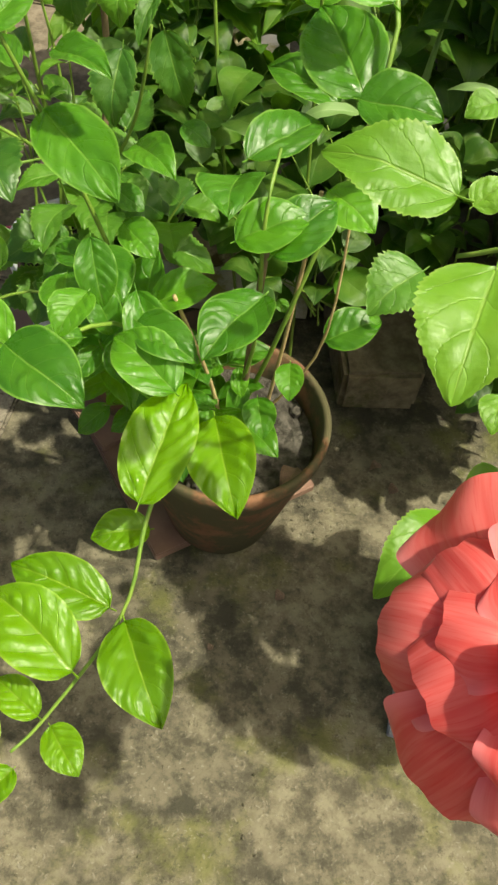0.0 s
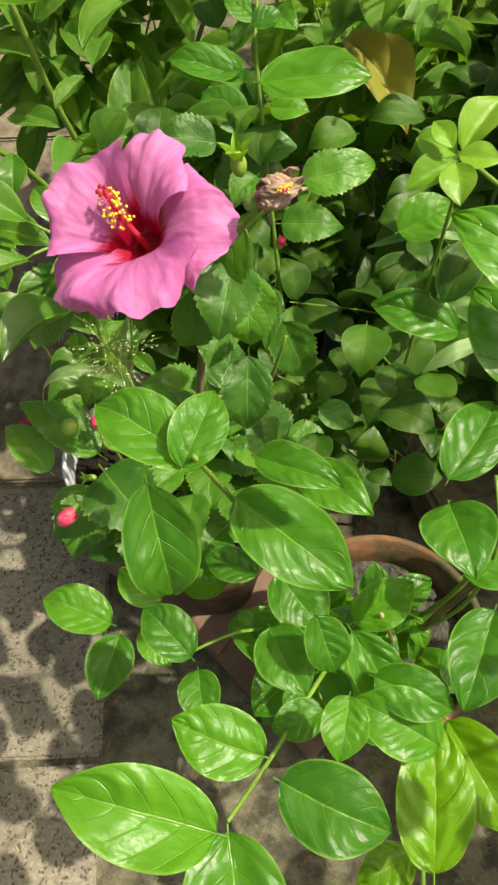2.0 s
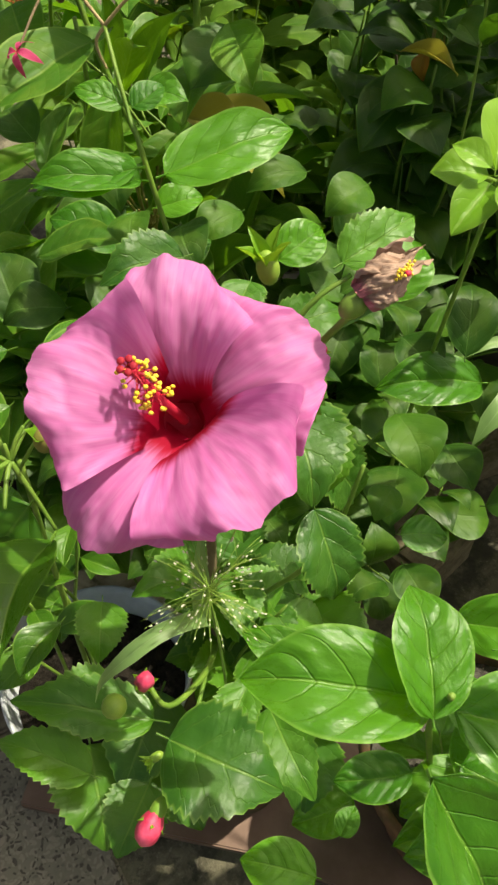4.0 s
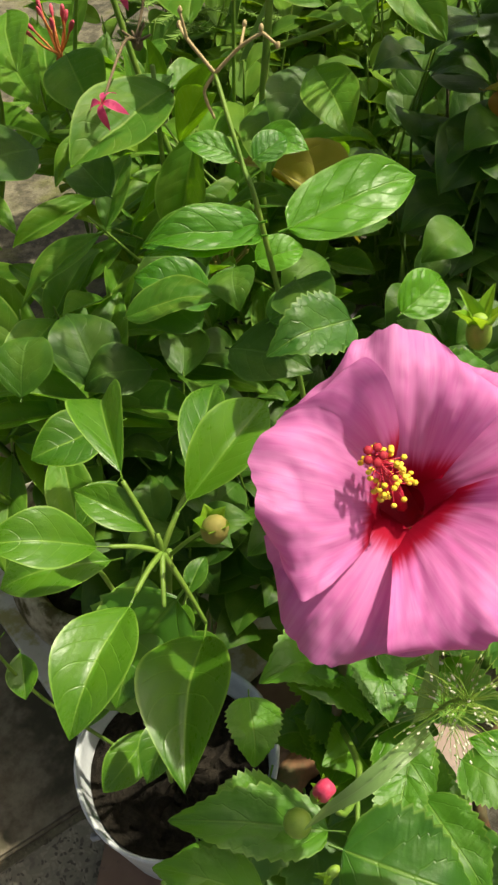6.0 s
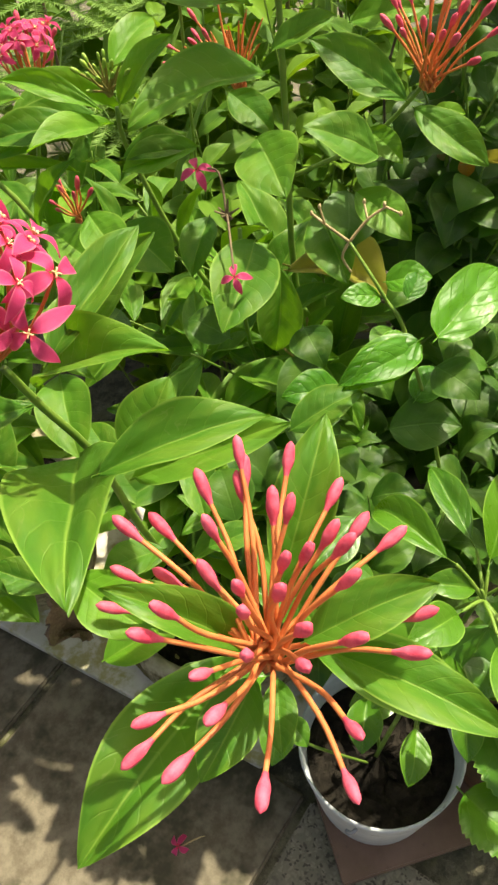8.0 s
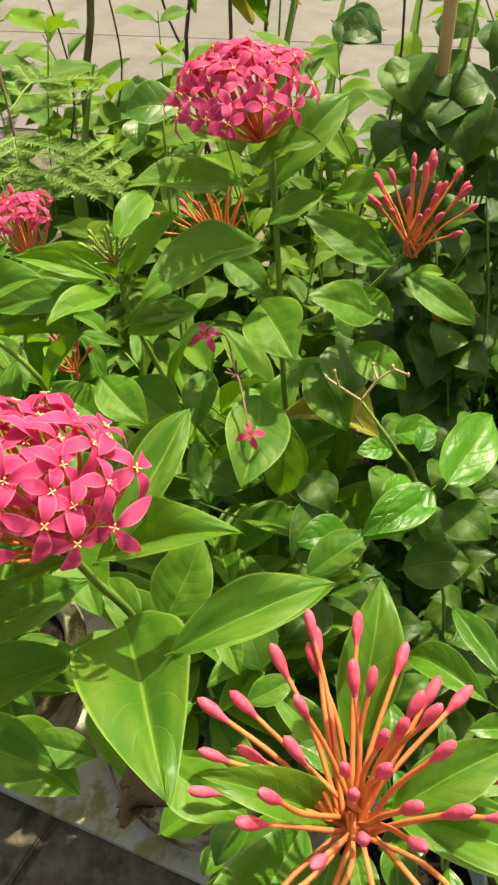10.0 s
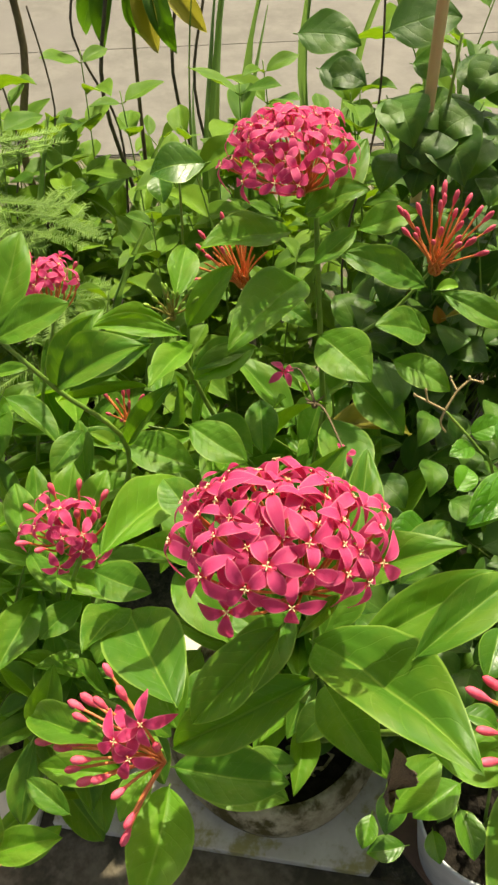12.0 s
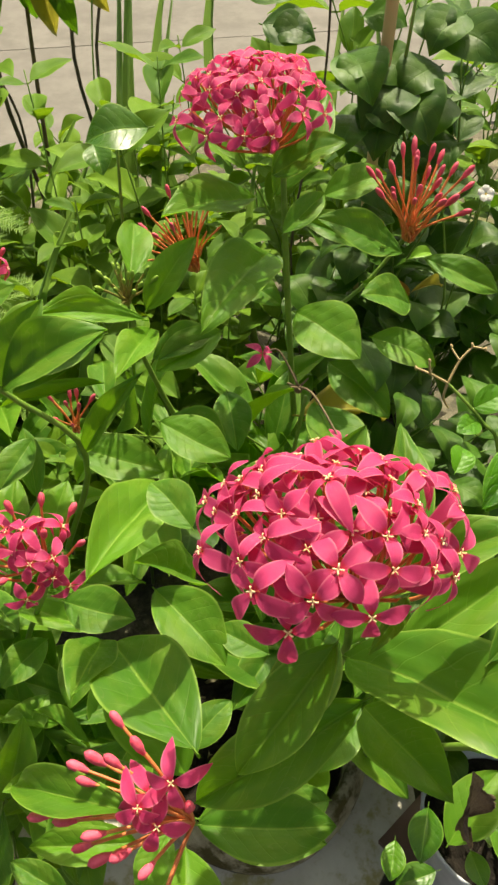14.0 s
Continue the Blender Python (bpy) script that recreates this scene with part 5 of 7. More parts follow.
leaf(hib, (0.129, 0.930, 0.418), (0.107, 0.905, 0.409), 0.026, (0.01, -0.32, 0.95))
leaf(hib, (0.244, 0.941, 0.559), (0.224, 0.928, 0.550), 0.020, (-0.19, -0.31, 0.93))
leaf(hib, (0.168, 0.858, 0.377), (0.132, 0.840, 0.370), 0.025, (-0.14, -0.10, 0.98))
leaf(hib, (0.172, 0.851, 0.354), (0.155, 0.794, 0.348), 0.033, (-0.15, -0.07, 0.99))
leaf(hib, (0.201, 0.847, 0.349), (0.206, 0.806, 0.347), 0.031, (-0.19, -0.07, 0.98))
leaf(hib, (0.192, 0.831, 0.320), (0.151, 0.799, 0.313), 0.041, (-0.08, -0.13, 0.99))
leaf(hib, (0.157, 0.935, 0.249), (0.091, 0.899, 0.237), 0.059, (0.04, -0.37, 0.93))
leaf(hib, (0.134, 0.913, 0.182), (0.072, 0.898, 0.180), 0.050, (0.05, -0.34, 0.94))
leaf(hib, (0.170, 0.917, 0.214), (0.123, 0.860, 0.194), 0.059, (0.03, -0.34, 0.94))
leaf(hib, (0.097, 0.947, 0.235), (0.063, 0.882, 0.218), 0.059, (0.04, -0.29, 0.96))
leaf(hib, (0.139, 0.917, 0.211), (0.120, 0.855, 0.194), 0.052, (0.01, -0.26, 0.96))

# ---- red hibiscus ----
red = plant("red_hibiscus_plant", (0.6, 0.6, 0.12), "red_hibiscus", "red double hibiscus with large toothed leaves, in a woven sack pot", "hibiscus")
stem(red, [(0.6, 0.6, 0.12), (0.57, 0.58, 0.35), (0.50, 0.58, 0.56), (0.405, 0.555, 0.645)], 0.005, 0.0026, M_BARK, "trunk")
stem(red, [(0.57, 0.58, 0.35), (0.52, 0.50, 0.44), (0.43, 0.43, 0.475)], 0.003, 0.0025)
stem(red, [(0.55, 0.59, 0.46), (0.47, 0.62, 0.53), (0.42, 0.65, 0.50)], 0.0026, 0.0018)
double_flower(red, (0.419, 0.421, 0.505), (-0.3, -0.3, 0.9), 0.066, "coral red double hibiscus bloom with ruffled petals")
spray(red, 62, (0.6, 0.56, 0.3), (0.64, 0.46, 0.46), (0.10, 0.06, 0.10), 7, 3, 0.075, 0.75, 0.25, 0.0025)
spray(red, 61, (0.58, 0.59, 0.35), (0.62, 0.56, 0.50), (0.13, 0.12, 0.13), 9, 3, 0.075, 0.75, 0.25, 0.0025, None, None, lambda e: e.x > 0.54)
leaf(red, (0.374, 0.543, 0.624), (0.321, 0.563, 0.626), 0.033, (-0.12, -0.43, 0.89))
leaf(red, (0.399, 0.558, 0.588), (0.377, 0.500, 0.562), 0.048, (-0.18, -0.35, 0.92))
leaf(red, (0.409, 0.656, 0.486), (0.374, 0.630, 0.471), 0.037, (-0.13, -0.37, 0.92), "hibiscus")
leaf(red, (0.433, 0.533, 0.418), (0.379, 0.490, 0.400), 0.037, (-0.14, -0.22, 0.97))
leaf(red, (0.483, 0.591, 0.371), (0.452, 0.578, 0.361), 0.023, (-0.18, -0.26, 0.95))
leaf(red, (0.400, 0.616, 0.616), (0.385, 0.611, 0.611), 0.014, (-0.17, -0.46, 0.87))
leaf(red, (0.442, 0.579, 0.473), (0.435, 0.556, 0.464), 0.019, (-0.19, -0.30, 0.94))
leaf(red, (0.390, 0.584, 0.587), (0.406, 0.594, 0.595), 0.016, (-0.18, -0.42, 0.89))

# ---- shrub in the bucket ----
pot = plant("bucket_shrub", (0.139, 1.016, 0.107), "glossy", "young shrub with small glossy leaves, growing in a white bucket", "shrub")
stem(pot, [(0.135, 1.02, 0.105), (0.13, 1.0, 0.3), (0.126, 0.974, 0.493)], 0.003, 0.002)
stem(pot, [(0.14, 1.015, 0.105), (0.14, 1.04, 0.32), (0.12, 1.06, 0.44)], 0.0025, 0.0015)
stem(pot, [(0.13, 1.02, 0.105), (0.08, 1.07, 0.26), (0.066, 1.085, 0.35)], 0.002, 0.0013)
stem(pot, [(0.126, 0.974, 0.49), (0.129, 0.962, 0.512), (0.13, 0.953, 0.526)], 0.0013, 0.001)
bud = hang("bud", solid_mesh("bud", [ball_data((0.133, 0.952, 0.524), 0.0056, (1, 1, 1.3), (0.1, -0.3, 1), 9, 12)], M_BUDOCHRE), pot, None, "plump ochre-green bud")
for k in range(5):
    a = 1.257 * k
    hang("sepal", LEAF["young"][k % 3], bud, leaf_pose((0.133 + 0.003 * math.cos(a), 0.954 + 0.003 * math.sin(a), 0.516), (0.133 + 0.0075 * math.cos(a), 0.953 + 0.0075 * math.sin(a), 0.531), 0.0085, (-math.cos(a), -math.sin(a), 0.6)))
for end in ((0.098, 0.961, 0.508), (0.124, 0.951, 0.462), (0.103, 0.982, 0.513), (0.122, 0.975, 0.509), (0.121, 0.992, 0.530), (0.147, 0.983, 0.509), (0.133, 0.974, 0.514), (0.128, 0.990, 0.458), (0.106, 0.955, 0.494)):
    stem(pot, [(0.121, 0.972, 0.500), Vector((0.121, 0.972, 0.504)).lerp(Vector(end), 0.5), end], 0.0018, 0.0013, M_STEM, "petiole", 6)
spray(pot, 72, (0.137, 1.01, 0.2), (0.13, 0.99, 0.36), (0.05, 0.05, 0.06), 4, 2, 0.045, 0.5, 0.3)
leaf(pot, (0.094, 1.110, 0.478), (0.087, 1.077, 0.460), 0.022, (0.04, -0.47, 0.88))
leaf(pot, (0.128, 0.997, 0.458), (0.075, 0.958, 0.442), 0.039, (0.04, -0.42, 0.91))
leaf(pot, (0.114, 0.992, 0.482), (0.068, 1.020, 0.478), 0.027, (-0.19, -0.17, 0.97))
leaf(pot, (0.174, 1.061, 0.473), (0.125, 1.080, 0.466), 0.031, (-0.23, -0.22, 0.95))
leaf(pot, (0.122, 1.032, 0.306), (0.075, 1.023, 0.298), 0.028, (-0.14, -0.14, 0.98))
leaf(pot, (0.079, 1.088, 0.335), (0.035, 1.080, 0.328), 0.026, (-0.11, -0.19, 0.97))
leaf(pot, (0.084, 1.092, 0.301), (0.067, 1.064, 0.294), 0.020, (-0.12, -0.18, 0.98))
leaf(pot, (0.079, 1.101, 0.370), (0.051, 1.114, 0.369), 0.018, (-0.12, -0.22, 0.97))
leaf(pot, (0.116, 0.962, 0.364), (0.076, 0.951, 0.357), 0.022, (-0.16, -0.09, 0.98))
leaf(pot, (0.160, 1.055, 0.442), (0.126, 1.050, 0.434), 0.020, (-0.22, -0.19, 0.96))
leaf(pot, (0.127, 0.977, 0.395), (0.106, 1.016, 0.397), 0.023, (-0.18, -0.14, 0.97))
leaf(pot, (0.085, 1.139, 0.363), (0.045, 1.155, 0.355), 0.025, (-0.15, 0.12, 0.98))
leaf(pot, (0.080, 1.159, 0.312), (0.049, 1.170, 0.307), 0.019, (-0.14, 0.10, 0.99))
leaf(pot, (0.053, 1.116, 0.354), (0.025, 1.112, 0.351), 0.017, (-0.13, 0.14, 0.98))
leaf(pot, (0.077, 1.091, 0.392), (0.050, 1.135, 0.381), 0.030, (-0.15, 0.15, 0.98))
leaf(pot, (0.053, 1.129, 0.308), (0.047, 1.166, 0.303), 0.022, (-0.13, 0.11, 0.99))
leaf(pot, (0.098, 0.961, 0.508), (0.045, 0.936, 0.503), 0.029, (-0.06, -0.06, 1.00))
leaf(pot, (0.124, 0.951, 0.462), (0.065, 0.900, 0.480), 0.036, (0.11, 0.21, 0.97))
leaf(pot, (0.103, 0.982, 0.513), (0.063, 1.006, 0.532), 0.024, (0.15, -0.45, 0.88))
leaf(pot, (0.122, 0.975, 0.509), (0.107, 1.008, 0.522), 0.017, (-0.15, -0.42, 0.89))
leaf(pot, (0.121, 0.992, 0.530), (0.155, 1.048, 0.509), 0.024, (-0.05, 0.38, 0.93))
leaf(pot, (0.147, 0.983, 0.509), (0.203, 1.024, 0.503), 0.020, (0.03, 0.10, 0.99))
leaf(pot, (0.133, 0.974, 0.514), (0.192, 0.980, 0.531), 0.028, (-0.25, -0.20, 0.95))

# ---- ixora ----
ixf = plant("ixora_plant", (0.262, 1.245, 0.04), "ixora", "ixora shrub with one full pink-red flower head and one of buds", "ixora", "ixora shrubs")
stem(ixf, [(0.265, 1.245, 0.03), (0.15, 1.22, 0.38), (0.115, 1.215, 0.54), (0.095, 1.222, 0.61), (0.086, 1.228, 0.648)], 0.004, 0.0028)
stem(ixf, [(0.255, 1.235, 0.03), (0.12, 1.16, 0.38), (0.05, 1.10, 0.52), (0.024, 1.067, 0.555), (0.014, 1.060, 0.583)], 0.004, 0.0026)
ixora_head(ixf, (0.080, 1.228, 0.655), (0.081, 1.242, 0.706), (-0.04, 0.08, 1.0), 0.061, 0.029, 46, 0, 5, 0.0325, "domed head of pink-red four-petalled ixora flowers", 1.0, 0.82, [((0.070, 1.186, 0.700), (-0.8, -0.25, 0.55))])
FAR_BUDS = [(16, 78, 51), (26, 66, 45), (19, 34, 70), (50, 53, 53), (58, 37, 48), (64, 35, 54), (68, 40, 61), (76, 17, 56), (45, 14, 64), (42, 4, 68), (73, -8, 43), (35, -18, 69), (31, -26, 69), (57, -25, 46), (65, -41, 31), (-1, 73, 38), (8, 58, 30), (13, 37, 41), (-9, 8, 79), (9, -6, 79), (17, -13, 77)]
NEAR_BUDS = [(-5, -9, 79), (-18, 2, 78), (-17, 73, 32), (-33, 45, 57), (-23, 38, 67), (-15, -23, 75), (15, -33, 71), (-8, -43, 67), (25, -64, 41), (3, -66, 46), (-28, -27, 70), (-32, -5, 73), (-44, 12, 66), (-61, 32, 41), (-55, 2, 58), (-69, 40, 5), (-73, 15, 30), (-70, -23, 31), (-53, -55, 24), (-38, -51, 49)]
bud_spray(ixf, (0.013, 1.059, 0.588), FAR_BUDS + NEAR_BUDS, "spray of long orange tubes tipped with closed coral buds")

ixl = plant("ixora_plant", (0.255, 1.5, 0.15), "ixora", "ixora shrub with half-open pink flower heads, in a concrete pot", "ixora", "ixora shrubs")
stem(ixl, [(0.25, 1.49, 0.15), (0.16, 1.42, 0.36), (0.07, 1.34, 0.50), (0.022, 1.313, 0.548)], 0.004, 0.0026)
stem(ixl, [(0.25, 1.5, 0.15), (0.22, 1.45, 0.38), (0.20, 1.40, 0.53)], 0.0036, 0.0024)
loose_head(ixl, (0.022, 1.313, 0.550), [(0.057, 1.346, 0.597), (0.044, 1.336, 0.593), (0.044, 1.357, 0.584), (0.038, 1.348, 0.593), (0.047, 1.368, 0.571), (0.037, 1.363, 0.576),
    (0.033, 1.391, 0.550), (0.028, 1.376, 0.554), (0.026, 1.366, 0.566), (0.014, 1.359, 0.570), (0.014, 1.367, 0.556), (0.006, 1.347, 0.564),
    (0.009, 1.358, 0.552), (-0.002, 1.335, 0.565), (0.018, 1.314, 0.579), (-0.012, 1.330, 0.550), (-0.016, 1.334, 0.533)],
    [(0.021, 1.321, 0.606), (0.016, 1.338, 0.593), (0.010, 1.330, 0.582), (0.024, 1.333, 0.588)], (-0.7, 0.15, 0.7), 0.030, "ixora head with a few open pink flowers and many buds")
ixora_head(ixl, (0.205, 1.405, 0.535), (0.205, 1.41, 0.552), (-0.3, 0.0, 1.0), 0.036, 0.024, 13, 8, 13, 0.029, "small pink ixora flower head, partly open")
starburst(ixl, (-0.02, 1.44, 0.475), (-0.3, 0.2, 1.0), 0.018, 20, 14, 75, "young orange ixora buds", 0.006, M_BUDOCHRE)
spray(ixl, 85, (0.25, 1.5, 0.2), (0.27, 1.44, 0.45), (0.09, 0.08, 0.07), 8, 3, 0.09, 0.38, 0.2)
spray(ixl, 86, (0.2, 1.48, 0.2), (0.13, 1.39, 0.39), (0.06, 0.07, 0.05), 7, 3, 0.085, 0.4, 0.2)
spray(ixl, 81, (0.25, 1.5, 0.2), (0.19, 1.46, 0.34), (0.13, 0.10, 0.11), 10, 3, 0.10, 0.36, 0.25, 0.0022, None, None, lambda e: e.y > 1.40)

ixb = plant("ixora_plant", (0.5, 1.14, 0.18), "ixora", "tall ixora shrub with a full pink-red head above dark leaves", "ixora", "ixora shrubs")
stem(ixb, [(0.49, 1.15, 0.15), (0.42, 1.19, 0.4), (0.435, 1.205, 0.58), (0.445, 1.212, 0.70)], 0.0045, 0.003)
stem(ixb, [(0.49, 1.16, 0.15), (0.42, 1.28, 0.4), (0.40, 1.33, 0.55), (0.398, 1.335, 0.60)], 0.004, 0.0024)
stem(ixb, [(0.432, 1.20, 0.54), (0.446, 1.14, 0.575), (0.455, 1.10, 0.625)], 0.0026, 0.0022)
stem(ixb, [(0.49, 1.15, 0.15), (0.36, 1.21, 0.38), (0.33, 1.205, 0.56)], 0.003, 0.002)
ixora_head(ixb, (0.445, 1.222, 0.706), (0.444, 1.236, 0.744), (-0.10, 0.10, 1.0), 0.056, 0.025, 42, 0, 6, 0.030, "domed head of pink-red four-petalled ixora flowers")
starburst(ixb, (0.455, 1.100, 0.622), (-0.05, -0.05, 1.0), 0.060, 24, 17, 44, "upright spray of coral ixora buds on orange tubes", 0.0145, None, None, 0.0, 0.16)
starburst(ixb, (0.396, 1.338, 0.612), (-0.1, 0, 1.0), 0.026, 16, 18, 50, "tuft of yellow-green young ixora buds", 0.008, M_BUDGREEN, M_BUDOCHRE, 0.0, 0.2)
starburst(ixb, (0.521, 1.281, 0.560), (-0.15, 0.15, 1.0), 0.058, 20, 19, 42, "spent head of bare orange flower tubes", 0.004, M_TUBE)
starburst(ixb, (0.519, 1.284, 0.562), (-0.2, 0.75, 1.0), 0.062, 7, 24, 30, "few coral buds left on a spent head", 0.013)
starburst(ixb, (0.39, 1.395, 0.485), (0.0, 0.1, 1.0), 0.035, 9, 20, 40, "few coral buds low in the leaves")
starburst(ixb, (0.340, 1.158, 0.415), (0.0, 0.0, 1.0), 0.042, 14, 23, 45, "tuft of straw-green old flower tubes", 0.006, M_BUDOCHRE, M_BUDOCHRE, 0.0, 0.2)
# the two last flowers of an old head, on their bent stalks
old = hang("old_flower_head", solid_mesh("old_flower_head", [tube_data([(0.325, 1.212, 0.575), (0.345, 1.225, 0.595), (0.339, 1.238, 0.598)], 0.001, 0.0008, 6), tube_data([(0.325, 1.212, 0.575), (0.308, 1.203, 0.580), (0.276, 1.187, 0.561)], 0.001, 0.0008, 6), ball_data((0.326, 1.212, 0.572), 0.0035, (1, 1, 1.2), None, 6, 8)] + [tube_data([(0.326, 1.212, 0.573), (0.326 + 0.009 * math.cos(a), 1.212 + 0.009 * math.sin(a), 0.578 + 0.004 * math.sin(3 * a))], 0.0012, 0.0007, 5, 2) for a in (0.3, 1.2, 2.2, 3.1, 4.0, 5.2)], M_BARK), ixb, None, "spent brown ixora head with two last flowers")
for c, n, s in (((0.338, 1.239, 0.599), (-0.5, -0.2, 0.8), 0.026), ((0.276, 1.187, 0.562), (-0.6, -0.1, 0.8), 0.022)):
    hang("floret", FLORETS[1], old, facing(c, n, 0.4) @ Matrix.Diagonal((s, s, s, 1)))
leaf(ixb, (0.536, 1.074, 0.521), (0.530, 1.070, 0.499), 0.014, (-0.8, 0.0, 0.5), "orange")
leaf(ixb, (0.452, 1.098, 0.600), (0.470, 1.072, 0.593), 0.012, (-0.45, -0.05, 0.9), "young")
leaf(ixb, (0.500, 1.075, 0.530), (0.520, 1.035, 0.520), 0.010, (-0.5, 0.0, 0.9), "faded")
spray(ixb, 82, (0.48, 1.16, 0.2), (0.42, 1.26, 0.40), (0.16, 0.16, 0.13), 16, 3, 0.105, 0.36, 0.2)
spray(ixf, 87, (0.25, 1.25, 0.2), (0.22, 1.21, 0.37), (0.08, 0.09, 0.06), 7, 3, 0.10, 0.36, 0.25)
spray(ixf, 83, (0.25, 1.25, 0.2), (0.23, 1.21, 0.36), (0.10, 0.10, 0.09), 6, 3, 0.10, 0.36, 0.25)

# another ixora further back, pink heads and long leaves
ixr = plant("ixora_plant", (0.62, 1.62, 0.0), "ixora", "ixora shrub at the bed's far side with a pink flower head", "ixora", "ixora shrubs")
stem(ixr, [(0.6, 1.6, 0.0), (0.5, 1.55, 0.3), (0.485, 1.478, 0.54)], 0.004, 0.0024)
ixora_head(ixr, (0.485, 1.478, 0.545), (0.482, 1.472, 0.596), (0, 0, 1), 0.034, 0.012, 15, 3, 33, 0.028, "pink ixora flower head seen from the side")
spray(ixr, 84, (0.6, 1.6, 0.1), (0.50, 1.55, 0.38), (0.14, 0.14, 0.13), 11, 3, 0.105, 0.36, 0.2)
leaf(ixf, (0.035, 1.052, 0.562), (0.025, 0.955, 0.555), 0.033, (-0.16, -0.05, 0.99))
leaf(ixf, (0.029, 1.086, 0.534), (-0.092, 1.118, 0.530), 0.048, (-0.08, -0.16, 0.98))
leaf(ixf, (0.022, 1.084, 0.578), (0.011, 1.155, 0.590), 0.023, (-0.15, -0.19, 0.97))
leaf(ixf, (0.011, 1.068, 0.562), (-0.043, 1.074, 0.557), 0.028, (-0.11, -0.13, 0.99))
leaf(ixf, (0.018, 1.060, 0.550), (-0.015, 1.046, 0.544), 0.018, (-0.12, -0.11, 0.99))
leaf(ixf, (0.052, 1.164, 0.628), (0.107, 1.093, 0.638), 0.028, (-0.27, -0.08, 0.96))
leaf(ixf, (0.064, 1.207, 0.679), (0.037, 1.232, 0.677), 0.009, (-0.26, -0.21, 0.94))
leaf(ixf, (0.099, 1.226, 0.607), (0.058, 1.273, 0.607), 0.018, (-0.25, -0.21, 0.95))
leaf(ixf, (0.086, 1.202, 0.657), (0.169, 1.186, 0.684), 0.024, (-0.33, -0.16, 0.93))
leaf(ixf, (0.010, 1.157, 0.609), (-0.002, 1.107, 0.603), 0.029, (-0.18, -0.08, 0.98))
leaf(ixf, (0.026, 1.275, 0.486), (0.053, 1.299, 0.496), 0.021, (-0.16, -0.20, 0.97))
leaf(ixf, (0.054, 1.228, 0.472), (0.049, 1.276, 0.479), 0.025, (-0.17, -0.17, 0.97))
leaf(ixf, (0.162, 1.182, 0.482), (0.133, 1.157, 0.472), 0.018, (-0.25, -0.09, 0.96))
leaf(ixf, (0.110, 1.146, 0.480), (0.133, 1.118, 0.484), 0.020, (-0.24, -0.06, 0.97))
leaf(ixf, (0.013, 1.170, 0.492), (0.048, 1.130, 0.504), 0.030, (-0.16, 0.15, 0.98))
leaf(ixf, (0.174, 1.250, 0.444), (0.199, 1.290, 0.450), 0.026, (-0.26, 0.03, 0.96))
leaf(ixf, (0.124, 1.190, 0.433), (0.091, 1.228, 0.423), 0.028, (-0.20, 0.08, 0.98))
leaf(ixf, (0.096, 1.230, 0.608), (0.020, 1.289, 0.614), 0.032, (-0.15, -0.28, 0.95))
leaf(ixl, (0.056, 1.314, 0.462), (0.032, 1.234, 0.461), 0.045, (-0.16, 0.03, 0.99))
leaf(ixl, (0.091, 1.316, 0.481), (0.119, 1.284, 0.487), 0.024, (-0.22, 0.00, 0.98))
leaf(ixl, (0.031, 1.327, 0.516), (-0.002, 1.344, 0.511), 0.021, (-0.15, -0.03, 0.99))
leaf(ixl, (0.177, 1.402, 0.400), (0.196, 1.458, 0.411), 0.033, (-0.25, -0.10, 0.96))
leaf(ixl, (0.133, 1.442, 0.417), (0.171, 1.417, 0.424), 0.025, (-0.23, -0.10, 0.97))
leaf(ixl, (0.030, 1.344, 0.507), (0.032, 1.405, 0.512), 0.023, (-0.17, -0.07, 0.98))
leaf(ixl, (0.221, 1.393, 0.416), (0.168, 1.404, 0.403), 0.030, (-0.25, -0.07, 0.96))
leaf(ixl, (0.204, 1.415, 0.448), (0.169, 1.448, 0.442), 0.027, (-0.26, -0.10, 0.96))
leaf(ixl, (0.178, 1.447, 0.416), (0.123, 1.430, 0.401), 0.033, (-0.22, -0.10, 0.97))
leaf(ixl, (0.320, 1.417, 0.546), (0.280, 1.441, 0.533), 0.025, (-0.37, -0.10, 0.92))
leaf(ixl, (0.224, 1.321, 0.485), (0.281, 1.335, 0.505), 0.034, (-0.33, -0.02, 0.95))
leaf(ixl, (0.234, 1.335, 0.459), (0.170, 1.284, 0.441), 0.046, (-0.28, -0.00, 0.96))
leaf(ixl, (0.016, 1.387, 0.468), (0.038, 1.423, 0.476), 0.018, (-0.17, -0.10, 0.98))
# Low leaf added out of sight to keep the sun off the white slab.
leaf(ixl, (0.300, 1.335, 0.200), (0.215, 1.385, 0.200), 0.060, (0.42, -0.18, 0.88))
leaf(ixl, (-0.015, 1.424, 0.453), (0.014, 1.396, 0.454), 0.016, (-0.15, -0.10, 0.98))
leaf(ixl, (0.062, 1.412, 0.433), (0.101, 1.372, 0.438), 0.024, (-0.21, -0.08, 0.98))
leaf(ixl, (0.055, 1.308, 0.554), (0.159, 1.360, 0.505), 0.057, (0.10, 0.10, 0.98))
leaf(ixl, (0.041, 1.320, 0.465), (-0.043, 1.333, 0.466), 0.045, (-0.03, -0.24, 0.97))
leaf(ixb, (0.447, 1.120, 0.610), (0.474, 1.194, 0.631), 0.029, (-0.49, -0.07, 0.87))
leaf(ixb, (0.427, 1.214, 0.645), (0.461, 1.174, 0.660), 0.021, (-0.50, -0.11, 0.86))
leaf(ixb, (0.445, 1.258, 0.599), (0.424, 1.212, 0.580), 0.030, (-0.46, -0.13, 0.88))
